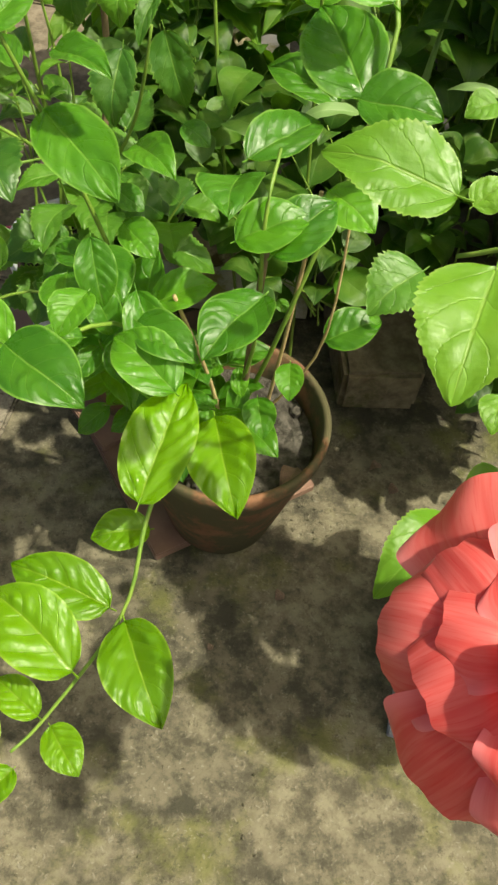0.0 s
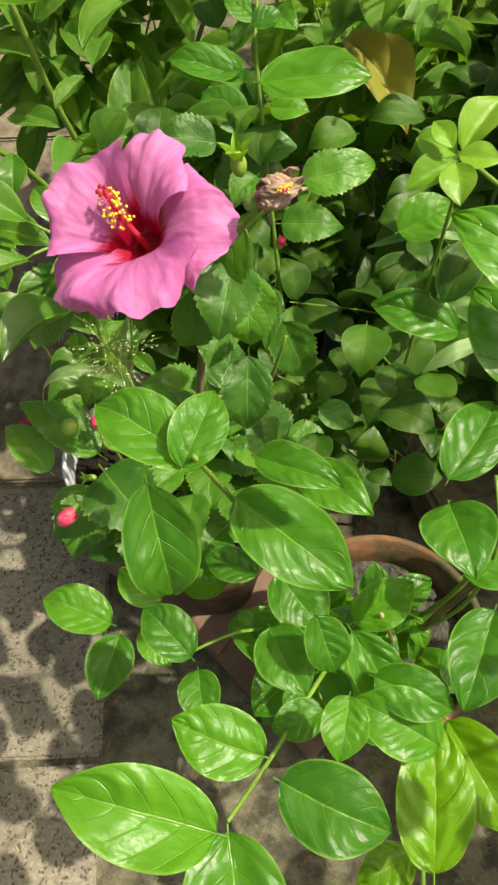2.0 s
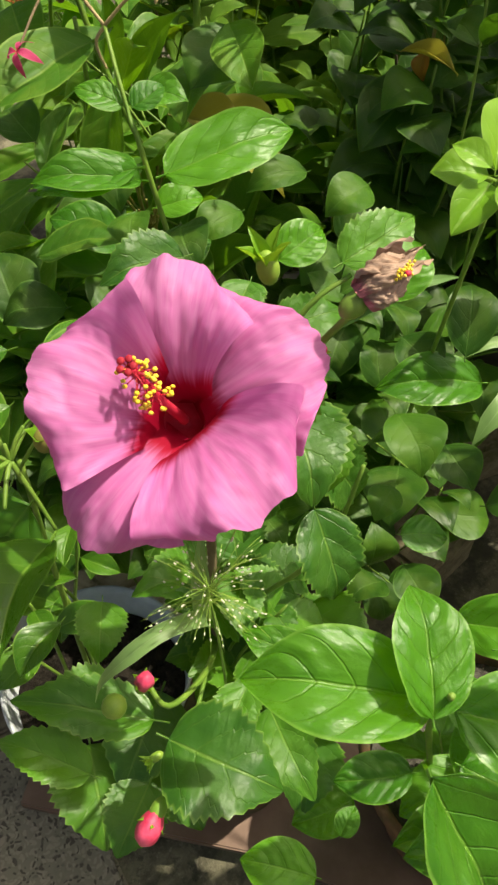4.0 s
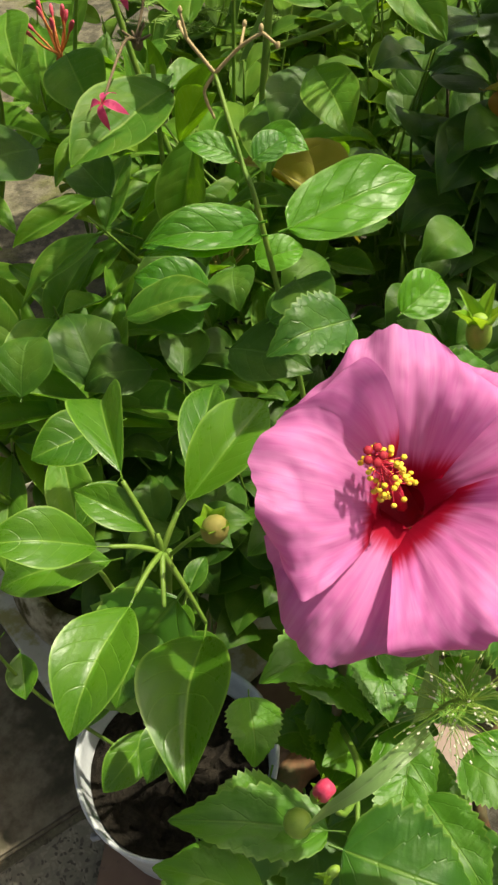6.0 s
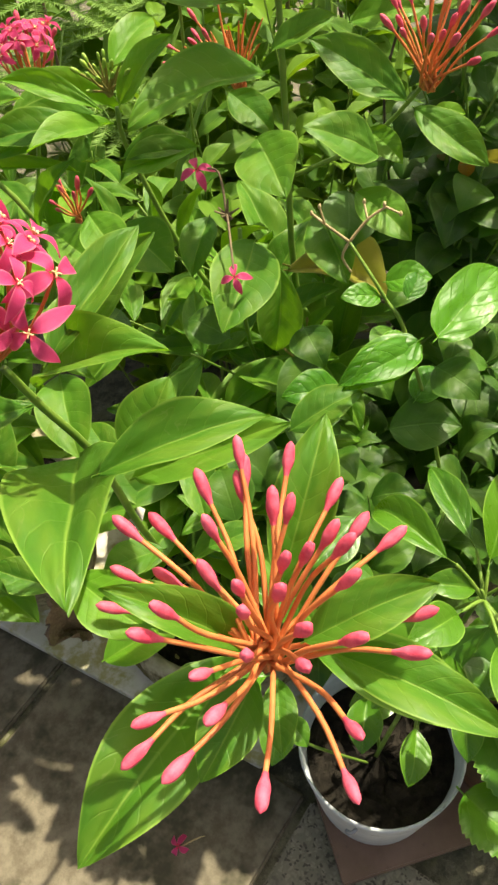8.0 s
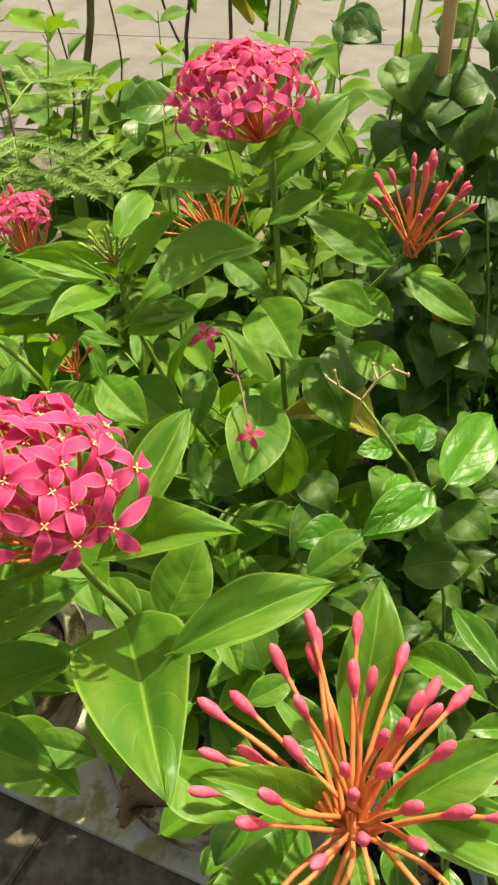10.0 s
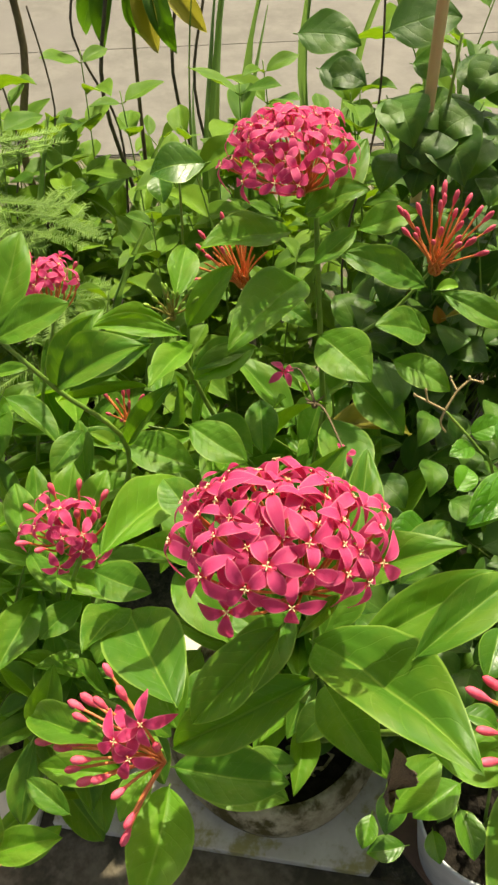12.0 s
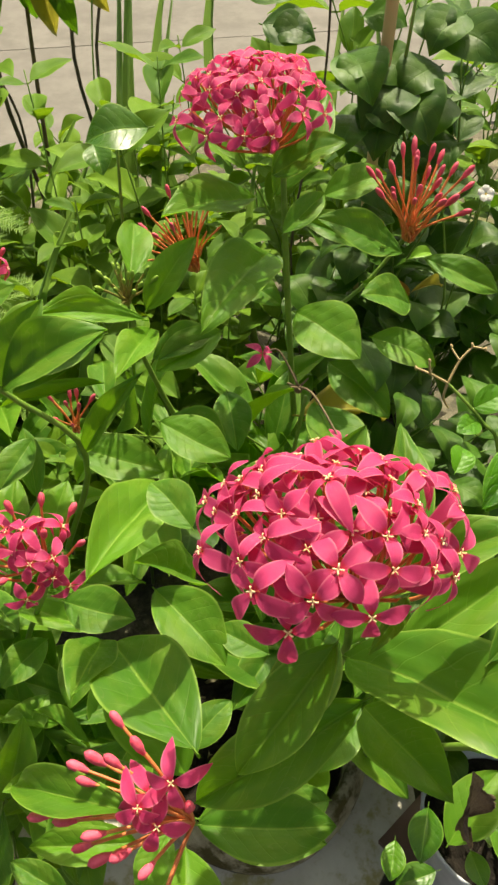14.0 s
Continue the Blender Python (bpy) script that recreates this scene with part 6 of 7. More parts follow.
leaf(ixb, (0.403, 1.138, 0.557), (0.376, 1.085, 0.542), 0.034, (-0.43, -0.04, 0.90))
leaf(ixb, (0.359, 1.322, 0.621), (0.348, 1.402, 0.639), 0.019, (-0.42, -0.25, 0.87))
leaf(ixb, (0.372, 1.324, 0.572), (0.402, 1.271, 0.575), 0.027, (-0.42, -0.18, 0.89))
leaf(ixb, (0.415, 1.364, 0.582), (0.346, 1.430, 0.570), 0.040, (-0.40, -0.25, 0.88))
leaf(ixb, (0.387, 1.356, 0.590), (0.350, 1.438, 0.579), 0.033, (-0.43, -0.08, 0.90))
leaf(ixb, (0.307, 1.321, 0.567), (0.275, 1.269, 0.554), 0.035, (-0.38, 0.01, 0.92))
leaf(ixb, (0.340, 1.392, 0.514), (0.316, 1.320, 0.501), 0.040, (-0.37, -0.04, 0.93))
leaf(ixb, (0.392, 1.447, 0.559), (0.448, 1.414, 0.583), 0.028, (-0.44, -0.10, 0.89))
leaf(ixb, (0.365, 1.362, 0.558), (0.346, 1.443, 0.556), 0.013, (-0.41, -0.08, 0.91))
leaf(ixb, (0.396, 1.264, 0.579), (0.366, 1.321, 0.564), 0.032, (-0.43, 0.01, 0.90))
leaf(ixb, (0.484, 1.171, 0.645), (0.492, 1.115, 0.658), 0.032, (-0.50, 0.13, 0.86))
leaf(ixb, (0.410, 1.171, 0.527), (0.352, 1.126, 0.508), 0.041, (-0.40, 0.12, 0.91))
leaf(ixb, (0.438, 1.141, 0.589), (0.411, 1.104, 0.582), 0.022, (-0.44, 0.14, 0.89))
leaf(ixb, (0.232, 1.134, 0.462), (0.270, 1.090, 0.481), 0.034, (-0.30, 0.15, 0.94))
leaf(ixb, (0.395, 1.262, 0.515), (0.341, 1.258, 0.492), 0.032, (-0.39, 0.03, 0.92))
leaf(ixf, (0.099, 1.225, 0.621), (0.095, 1.134, 0.681), 0.032, (-0.24, 0.54, 0.81))
leaf(ixf, (0.166, 1.239, 0.597), (0.197, 1.196, 0.657), 0.029, (-0.82, 0.16, 0.54))
leaf(ixf, (0.107, 1.189, 0.541), (0.138, 1.095, 0.596), 0.036, (-0.41, 0.36, 0.84))
leaf(ixf, (0.131, 1.209, 0.517), (0.177, 1.192, 0.560), 0.040, (-0.70, -0.14, 0.70))
leaf(ixf, (0.108, 1.220, 0.553), (-0.018, 1.136, 0.638), 0.060, (-0.20, -0.08, 0.95))
leaf(ixf, (0.057, 1.239, 0.658), (0.018, 1.290, 0.614), 0.031, (-0.48, 0.34, 0.81))
leaf(ixf, (0.059, 1.216, 0.594), (0.040, 1.311, 0.530), 0.039, (-0.44, 0.44, 0.78))
leaf(ixf, (0.084, 1.210, 0.535), (0.014, 1.178, 0.559), 0.038, (0.17, 0.32, 0.93))
leaf(ixf, (0.024, 1.039, 0.588), (0.013, 0.952, 0.588), 0.027, (-0.13, 0.02, 0.99))
leaf(ixf, (0.015, 1.046, 0.606), (0.050, 0.996, 0.630), 0.025, (-0.38, 0.17, 0.91))
leaf(ixf, (0.049, 1.069, 0.581), (0.120, 1.069, 0.634), 0.031, (-0.59, -0.19, 0.78))
leaf(ixf, (0.015, 1.067, 0.581), (-0.003, 1.129, 0.636), 0.023, (-0.05, -0.67, 0.74))
leaf(ixl, (0.074, 1.316, 0.477), (0.157, 1.358, 0.508), 0.053, (-0.33, -0.05, 0.94))
leaf(ixl, (0.017, 1.338, 0.583), (0.061, 1.413, 0.526), 0.024, (0.11, 0.56, 0.82))
leaf(ixl, (0.033, 1.314, 0.515), (0.024, 1.234, 0.514), 0.038, (-0.19, 0.01, 0.98))
leaf(ixl, (0.201, 1.397, 0.499), (0.178, 1.345, 0.503), 0.035, (-0.23, 0.16, 0.96))
leaf(ixl, (0.231, 1.405, 0.524), (0.273, 1.389, 0.546), 0.024, (-0.48, -0.11, 0.87))
leaf(ixl, (0.137, 1.365, 0.607), (0.246, 1.317, 0.556), 0.041, (0.26, -0.38, 0.89))
leaf(ixl, (0.163, 1.304, 0.560), (0.123, 1.335, 0.641), 0.027, (0.17, -0.89, 0.42))
leaf(ixl, (0.164, 1.301, 0.613), (0.197, 1.325, 0.621), 0.027, (-0.29, 0.06, 0.96))
leaf(ixl, (0.169, 1.369, 0.495), (0.100, 1.380, 0.546), 0.033, (0.55, -0.28, 0.79))
leaf(ixb, (0.445, 1.232, 0.669), (0.382, 1.307, 0.692), 0.038, (-0.10, -0.37, 0.92))
leaf(ixb, (0.430, 1.223, 0.694), (0.420, 1.170, 0.723), 0.033, (-0.33, 0.50, 0.80))
leaf(ixb, (0.448, 1.218, 0.665), (0.516, 1.166, 0.719), 0.040, (-0.66, -0.09, 0.74))
leaf(ixb, (0.441, 1.220, 0.623), (0.330, 1.285, 0.628), 0.048, (-0.09, -0.23, 0.97))
leaf(ixb, (0.435, 1.108, 0.616), (0.434, 1.186, 0.655), 0.034, (-0.56, -0.38, 0.73))
leaf(ixb, (0.409, 1.101, 0.629), (0.389, 1.040, 0.605), 0.028, (-0.56, -0.14, 0.82))
leaf(ixb, (0.383, 1.114, 0.603), (0.356, 1.163, 0.634), 0.034, (-0.32, -0.63, 0.71))
leaf(ixb, (0.381, 1.209, 0.605), (0.327, 1.166, 0.597), 0.048, (-0.33, 0.24, 0.92))
leaf(ixb, (0.337, 1.196, 0.547), (0.248, 1.187, 0.533), 0.049, (-0.12, -0.26, 0.96))
leaf(ixb, (0.337, 1.176, 0.526), (0.315, 1.175, 0.455), 0.036, (-0.90, -0.32, 0.28))
leaf(ixb, (0.433, 1.353, 0.574), (0.360, 1.404, 0.631), 0.026, (-0.02, -0.76, 0.65))
leaf(ixb, (0.368, 1.321, 0.606), (0.290, 1.346, 0.624), 0.026, (0.14, -0.28, 0.95))
leaf(ixb, (0.397, 1.334, 0.632), (0.467, 1.330, 0.640), 0.028, (-0.11, -0.35, 0.93))
leaf(ixb, (0.386, 1.325, 0.609), (0.410, 1.282, 0.658), 0.028, (-0.73, 0.29, 0.62))
leaf(ixb, (0.346, 1.321, 0.528), (0.327, 1.267, 0.505), 0.046, (-0.50, -0.19, 0.84))
stem(ixl, [(0.25, 1.5, 0.15), (0.32, 1.42, 0.38), (0.318, 1.38, 0.523), (0.311, 1.428, 0.603), (0.318, 1.47, 0.655)], 0.004, 0.0024)
leaf(ixl, (0.311, 1.430, 0.604), (0.303, 1.347, 0.657), 0.042, (-0.42, 0.30, 0.86))
leaf(ixl, (0.311, 1.430, 0.602), (0.335, 1.392, 0.662), 0.034, (-0.8, 0.2, 0.5))
leaf(ixl, (0.316, 1.470, 0.652), (0.320, 1.404, 0.685), 0.036, (-0.45, 0.25, 0.86))
leaf(ixl, (0.318, 1.472, 0.655), (0.379, 1.449, 0.712), 0.040, (-0.75, 0.0, 0.65))
leaf(ixl, (0.318, 1.382, 0.525), (0.320, 1.329, 0.604), 0.020, (-0.7, 0.5, 0.5))
leaf(ixl, (-0.012, 1.438, 0.472), (0.015, 1.432, 0.515), 0.026, (-0.7, -0.1, 0.7))
leaf(ixl, (-0.012, 1.438, 0.470), (-0.005, 1.385, 0.488), 0.024, (-0.3, 0.2, 0.9))

# ---- vines and shoots ----
bra = plant("jasmine_shoot", (0.33, 1.02, 0.02), "jasmine_smooth", "wiry jasmine shoot with a dried, forked flower stalk", "jasmine")
stem(bra, [(0.33, 1.02, 0.02), (0.29, 1.02, 0.35), (0.277, 1.06, 0.532), (0.28, 1.081, 0.569), (0.291, 1.109, 0.599)], 0.0026, 0.0014)
twig = hang("dry_flower_stalk", solid_mesh("dry_flower_stalk", [
    tube_data([(0.291, 1.109, 0.599), (0.288, 1.125, 0.612), (0.292, 1.135, 0.615)], 0.0011, 0.0008, 5),
    tube_data([(0.288, 1.125, 0.612), (0.287, 1.128, 0.624)], 0.0009, 0.0007, 5),
    tube_data([(0.291, 1.109, 0.599), (0.30, 1.10, 0.612), (0.305, 1.09, 0.62)], 0.0011, 0.0008, 5),
    tube_data([(0.30, 1.10, 0.612), (0.308, 1.105, 0.618)], 0.0009, 0.0007, 5),
    tube_data([(0.305, 1.09, 0.62), (0.305, 1.08, 0.617)], 0.0009, 0.0007, 5),
    tube_data([(0.291, 1.109, 0.599), (0.286, 1.112, 0.590), (0.287, 1.106, 0.578)], 0.0011, 0.0008, 5),
] + [ball_data(c, 0.0013, (1, 0.7, 1.5), (0.4, 0.2, 1), 4, 5) for c in ((0.292, 1.135, 0.615), (0.287, 1.128, 0.625), (0.305, 1.08, 0.617), (0.308, 1.105, 0.619), (0.305, 1.091, 0.622))], M_TWIG), bra, None, "dry straw-coloured forked flower stalk")

vin = plant("vine_plant", (0.76, 1.05, 0.18), "vine", "dense dark green vine with roundish leaves in shade", "vine")
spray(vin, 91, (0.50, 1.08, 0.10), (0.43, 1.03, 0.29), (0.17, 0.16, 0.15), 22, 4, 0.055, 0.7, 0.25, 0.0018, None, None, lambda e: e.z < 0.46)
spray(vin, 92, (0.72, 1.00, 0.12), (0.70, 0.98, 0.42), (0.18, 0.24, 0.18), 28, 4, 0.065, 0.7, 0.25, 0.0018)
# Shoots added, mostly out of view, to cast shade towards the bricks.
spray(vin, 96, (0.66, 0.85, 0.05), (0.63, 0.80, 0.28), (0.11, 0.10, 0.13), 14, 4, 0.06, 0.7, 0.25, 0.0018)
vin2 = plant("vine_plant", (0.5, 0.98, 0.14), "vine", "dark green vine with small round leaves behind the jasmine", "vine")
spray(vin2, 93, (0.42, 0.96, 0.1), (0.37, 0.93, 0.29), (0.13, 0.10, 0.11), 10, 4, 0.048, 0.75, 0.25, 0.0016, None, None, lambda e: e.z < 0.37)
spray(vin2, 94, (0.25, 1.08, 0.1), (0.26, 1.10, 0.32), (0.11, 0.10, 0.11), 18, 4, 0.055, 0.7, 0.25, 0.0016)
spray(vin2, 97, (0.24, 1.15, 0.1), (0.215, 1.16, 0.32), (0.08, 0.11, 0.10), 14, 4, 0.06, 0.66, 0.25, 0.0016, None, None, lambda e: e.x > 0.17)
yel = plant("young_shoot", (0.39, 0.93, 0.05), "young", "shoot with a rosette of lime-green young leaves", "shoot")
stem(yel, [(0.39, 0.94, 0.02), (0.375, 0.93, 0.3), (0.352, 0.892, 0.585)], 0.0026, 0.0016)
cli = plant("climber", (0.6, 1.1, 0.0), "vine", "dark green climber with broad leaves around a bamboo cane", "vine")
stem(cli, [(0.6, 1.09, 0.0), (0.575, 1.10, 0.4), (0.59, 1.08, 0.78)], 0.003, 0.002)
spray(cli, 95, (0.6, 1.1, 0.2), (0.545, 1.09, 0.52), (0.05, 0.07, 0.14), 16, 3, 0.06, 0.75, 0.3)
spray(cli, 98, (0.66, 1.05, 0.3), (0.67, 1.02, 0.66), (0.07, 0.10, 0.10), 12, 3, 0.065, 0.7, 0.3)
str_ = plant("strap_leaf_weed", (0.45, 0.9, 0.0), "strap", "weed with a few long pale strap leaves", "grass")
fad = plant("faded_shoot", (0.4, 1.12, 0.0), "faded", "shoot with two large yellowing leaves", "shoot")
gls = plant("glossy_weed", (0.56, 1.36, 0.0), "glossy", "weed with one large shiny curled leaf", "weed")
stem(gls, [(0.56, 1.36, 0.0), (0.545, 1.35, 0.4), (0.54, 1.34, 0.68)], 0.003, 0.0016)
leaf(bra, (0.268, 1.043, 0.549), (0.344, 1.017, 0.558), 0.038, (-0.24, -0.37, 0.90))
leaf(bra, (0.268, 1.050, 0.544), (0.216, 1.083, 0.549), 0.025, (-0.17, -0.40, 0.90))
leaf(bra, (0.281, 1.082, 0.568), (0.264, 1.106, 0.575), 0.017, (-0.20, -0.42, 0.88))
leaf(bra, (0.271, 1.064, 0.578), (0.293, 1.063, 0.583), 0.016, (-0.22, -0.41, 0.89))
leaf(bra, (0.281, 1.104, 0.460), (0.253, 1.147, 0.474), 0.033, (-0.16, -0.39, 0.91))
leaf(bra, (0.265, 1.053, 0.545), (0.220, 1.093, 0.539), 0.024, (-0.34, -0.23, 0.91))
leaf(bra, (0.292, 1.084, 0.497), (0.321, 1.070, 0.498), 0.023, (-0.21, -0.37, 0.91))
leaf(bra, (0.268, 1.050, 0.486), (0.303, 1.042, 0.491), 0.025, (-0.20, -0.35, 0.92))
leaf(bra, (0.291, 1.085, 0.571), (0.301, 1.054, 0.575), 0.022, (-0.40, -0.00, 0.92))
leaf(bra, (0.266, 1.049, 0.554), (0.219, 1.090, 0.537), 0.031, (-0.35, -0.00, 0.94))
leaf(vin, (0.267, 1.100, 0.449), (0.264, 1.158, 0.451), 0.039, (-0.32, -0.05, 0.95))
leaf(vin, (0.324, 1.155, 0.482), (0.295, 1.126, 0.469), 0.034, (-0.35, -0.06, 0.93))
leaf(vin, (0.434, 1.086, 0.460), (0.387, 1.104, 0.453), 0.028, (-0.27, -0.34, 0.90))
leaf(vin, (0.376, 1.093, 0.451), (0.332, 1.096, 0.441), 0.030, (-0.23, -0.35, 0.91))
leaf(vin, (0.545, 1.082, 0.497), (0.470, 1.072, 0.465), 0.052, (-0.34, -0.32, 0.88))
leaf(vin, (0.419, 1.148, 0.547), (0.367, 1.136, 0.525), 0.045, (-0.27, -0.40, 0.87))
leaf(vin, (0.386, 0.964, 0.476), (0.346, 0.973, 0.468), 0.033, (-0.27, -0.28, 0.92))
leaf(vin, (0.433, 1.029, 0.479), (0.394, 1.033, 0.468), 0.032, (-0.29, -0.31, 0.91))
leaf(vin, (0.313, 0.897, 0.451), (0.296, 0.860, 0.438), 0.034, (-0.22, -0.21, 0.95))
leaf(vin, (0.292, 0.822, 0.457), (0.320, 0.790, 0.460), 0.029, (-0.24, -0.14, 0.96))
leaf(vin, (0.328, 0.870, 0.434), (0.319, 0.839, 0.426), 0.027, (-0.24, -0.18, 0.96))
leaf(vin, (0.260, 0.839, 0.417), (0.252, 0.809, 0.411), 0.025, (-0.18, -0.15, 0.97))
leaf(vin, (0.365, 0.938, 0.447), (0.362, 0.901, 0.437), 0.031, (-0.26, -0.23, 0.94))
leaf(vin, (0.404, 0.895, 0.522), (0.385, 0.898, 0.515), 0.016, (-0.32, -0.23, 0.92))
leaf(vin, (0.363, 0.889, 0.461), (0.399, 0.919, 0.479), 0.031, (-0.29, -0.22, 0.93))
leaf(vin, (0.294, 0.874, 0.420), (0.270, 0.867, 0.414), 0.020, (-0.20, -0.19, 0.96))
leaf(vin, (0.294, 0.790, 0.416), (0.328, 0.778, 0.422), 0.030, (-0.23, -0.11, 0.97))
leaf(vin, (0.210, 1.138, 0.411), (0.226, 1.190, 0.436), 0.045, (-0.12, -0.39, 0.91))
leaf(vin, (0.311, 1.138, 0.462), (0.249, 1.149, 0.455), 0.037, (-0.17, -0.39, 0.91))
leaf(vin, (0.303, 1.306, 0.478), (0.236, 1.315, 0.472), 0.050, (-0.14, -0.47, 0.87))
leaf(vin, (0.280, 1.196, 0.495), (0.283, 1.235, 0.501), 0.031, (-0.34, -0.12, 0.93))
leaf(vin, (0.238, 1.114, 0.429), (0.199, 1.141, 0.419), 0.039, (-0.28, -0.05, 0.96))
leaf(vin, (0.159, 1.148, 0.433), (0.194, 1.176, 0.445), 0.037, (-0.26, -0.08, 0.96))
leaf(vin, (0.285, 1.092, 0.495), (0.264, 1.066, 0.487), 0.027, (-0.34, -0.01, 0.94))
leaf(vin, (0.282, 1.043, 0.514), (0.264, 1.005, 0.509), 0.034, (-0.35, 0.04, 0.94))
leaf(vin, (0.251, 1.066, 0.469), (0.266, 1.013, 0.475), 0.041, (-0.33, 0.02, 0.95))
leaf(yel, (0.348, 0.893, 0.588), (0.380, 0.914, 0.606), 0.022, (-0.34, -0.28, 0.90))
leaf(yel, (0.350, 0.895, 0.586), (0.331, 0.916, 0.586), 0.020, (-0.31, -0.28, 0.91))
leaf(yel, (0.350, 0.894, 0.584), (0.318, 0.890, 0.572), 0.020, (-0.31, -0.27, 0.91))
leaf(yel, (0.345, 0.891, 0.590), (0.365, 0.876, 0.594), 0.017, (-0.34, -0.26, 0.91))
leaf(yel, (0.343, 0.888, 0.590), (0.337, 0.861, 0.581), 0.020, (-0.32, -0.25, 0.91))
leaf(yel, (0.343, 0.891, 0.594), (0.338, 0.912, 0.599), 0.013, (-0.32, -0.28, 0.90))
leaf(gls, (0.526, 1.307, 0.693), (0.512, 1.364, 0.688), 0.041, (-0.54, -0.05, 0.84))
leaf(gls, (0.534, 1.360, 0.679), (0.506, 1.353, 0.662), 0.024, (-0.52, -0.06, 0.85))
leaf(cli, (0.579, 1.120, 0.718), (0.566, 1.149, 0.705), 0.027, (-0.55, 0.13, 0.82))
leaf(cli, (0.589, 1.048, 0.710), (0.569, 1.093, 0.687), 0.044, (-0.54, 0.18, 0.83))
leaf(cli, (0.577, 1.112, 0.687), (0.542, 1.095, 0.668), 0.034, (-0.53, 0.15, 0.84))
leaf(cli, (0.627, 1.047, 0.732), (0.580, 1.000, 0.713), 0.055, (-0.54, 0.21, 0.81))
leaf(cli, (0.630, 1.157, 0.730), (0.625, 1.201, 0.721), 0.034, (-0.57, 0.09, 0.81))
leaf(cli, (0.586, 1.087, 0.674), (0.564, 1.121, 0.654), 0.036, (-0.53, 0.15, 0.84))
leaf(cli, (0.634, 1.065, 0.745), (0.592, 1.046, 0.720), 0.041, (-0.56, 0.19, 0.81))
leaf(cli, (0.581, 1.125, 0.673), (0.546, 1.145, 0.648), 0.036, (-0.52, 0.13, 0.84))
leaf(cli, (0.608, 1.126, 0.713), (0.583, 1.077, 0.694), 0.047, (-0.57, -0.03, 0.82))
leaf(cli, (0.574, 1.111, 0.674), (0.559, 1.084, 0.664), 0.026, (-0.55, -0.02, 0.84))
leaf(cli, (0.609, 1.140, 0.706), (0.577, 1.108, 0.683), 0.041, (-0.56, -0.04, 0.83))
leaf(cli, (0.630, 1.118, 0.739), (0.621, 1.076, 0.731), 0.035, (-0.59, -0.02, 0.81))
leaf(cli, (0.630, 1.145, 0.767), (0.635, 1.073, 0.778), 0.059, (-0.57, 0.09, 0.81))
leaf(cli, (0.631, 1.231, 0.768), (0.618, 1.167, 0.761), 0.046, (-0.57, 0.03, 0.82))
leaf(cli, (0.637, 1.208, 0.733), (0.619, 1.159, 0.723), 0.043, (-0.56, 0.04, 0.83))
leaf(cli, (0.592, 1.094, 0.693), (0.533, 1.068, 0.661), 0.054, (-0.52, 0.17, 0.83))
leaf(cli, (0.595, 1.079, 0.701), (0.554, 1.125, 0.667), 0.056, (-0.53, 0.15, 0.83))
leaf(cli, (0.602, 1.141, 0.720), (0.552, 1.118, 0.690), 0.050, (-0.55, 0.14, 0.83))
leaf(cli, (0.593, 1.033, 0.680), (0.557, 1.070, 0.650), 0.047, (-0.52, 0.18, 0.84))
leaf(cli, (0.614, 1.024, 0.745), (0.587, 1.063, 0.718), 0.043, (-0.55, 0.20, 0.81))
leaf(cli, (0.593, 1.086, 0.679), (0.544, 1.114, 0.644), 0.049, (-0.52, 0.15, 0.84))
leaf(cli, (0.574, 1.116, 0.622), (0.529, 1.096, 0.599), 0.043, (-0.49, 0.14, 0.86))
leaf(str_, (0.418, 0.883, 0.445), (0.372, 0.909, 0.436), 0.007, (-0.29, -0.21, 0.94))
leaf(str_, (0.394, 0.865, 0.440), (0.344, 0.860, 0.425), 0.012, (-0.27, -0.18, 0.95))
leaf(str_, (0.511, 0.883, 0.446), (0.465, 0.896, 0.444), 0.007, (-0.17, -0.47, 0.87))
leaf(str_, (0.335, 0.961, 0.455), (0.417, 0.935, 0.464), 0.006, (-0.21, -0.34, 0.92))
leaf(fad, (0.390, 1.195, 0.475), (0.417, 1.133, 0.457), 0.032, (-0.25, -0.38, 0.89))
leaf(fad, (0.401, 1.200, 0.472), (0.426, 1.104, 0.431), 0.045, (-0.20, -0.43, 0.88))
# ---- the far side of the bed ----
def strap_clump(seed, c, n, height, label):
    p = plant("strap_leaf_clump", c, "strap", label, "grass")
    rnd = random.Random(seed)
    for k in range(n):
        a = rnd.uniform(0, 6.3)
        d = Vector((math.cos(a), math.sin(a), 0)) * rnd.uniform(0.25, 0.8)
        h = height * rnd.uniform(0.7, 1.1)
        b = Vector(c) + Vector((math.cos(a), math.sin(a), 0)) * 0.015
        leaf(p, b, b + d * h * 0.7 + Vector((0, 0, h)), 0.010 * rnd.uniform(0.7, 1.2), d + Vector((0, 0, 0.4)))
    return p


strap_clump(3, (0.66, 1.24, 0.0), 7, 0.5, "clump of long pale green strap leaves")
strap_clump(4, (0.90, 1.28, 0.0), 6, 0.62, "clump of long green strap leaves")
strap_clump(6, (1.0, 0.98, 0.0), 8, 0.7, "clump of broad striped strap leaves")


def weed(seed, c, height, stems, size, label, kind="weed", dark=False):
    p = plant("weed_plant", c, kind, label, "weed", "weeds of the bed")
    rnd = random.Random(seed)
    for k in range(stems):
        e = Vector(c) + Vector((rnd.uniform(-0.10, 0.10), rnd.uniform(-0.10, 0.10), height * rnd.uniform(0.6, 1.1)))
        shoot(p, rnd, c, e, 7, size * 1.02, 0.5, 0.0022, M_DARKSTEM if dark else M_STEM, 0.1, kind, 0.3)
    return p


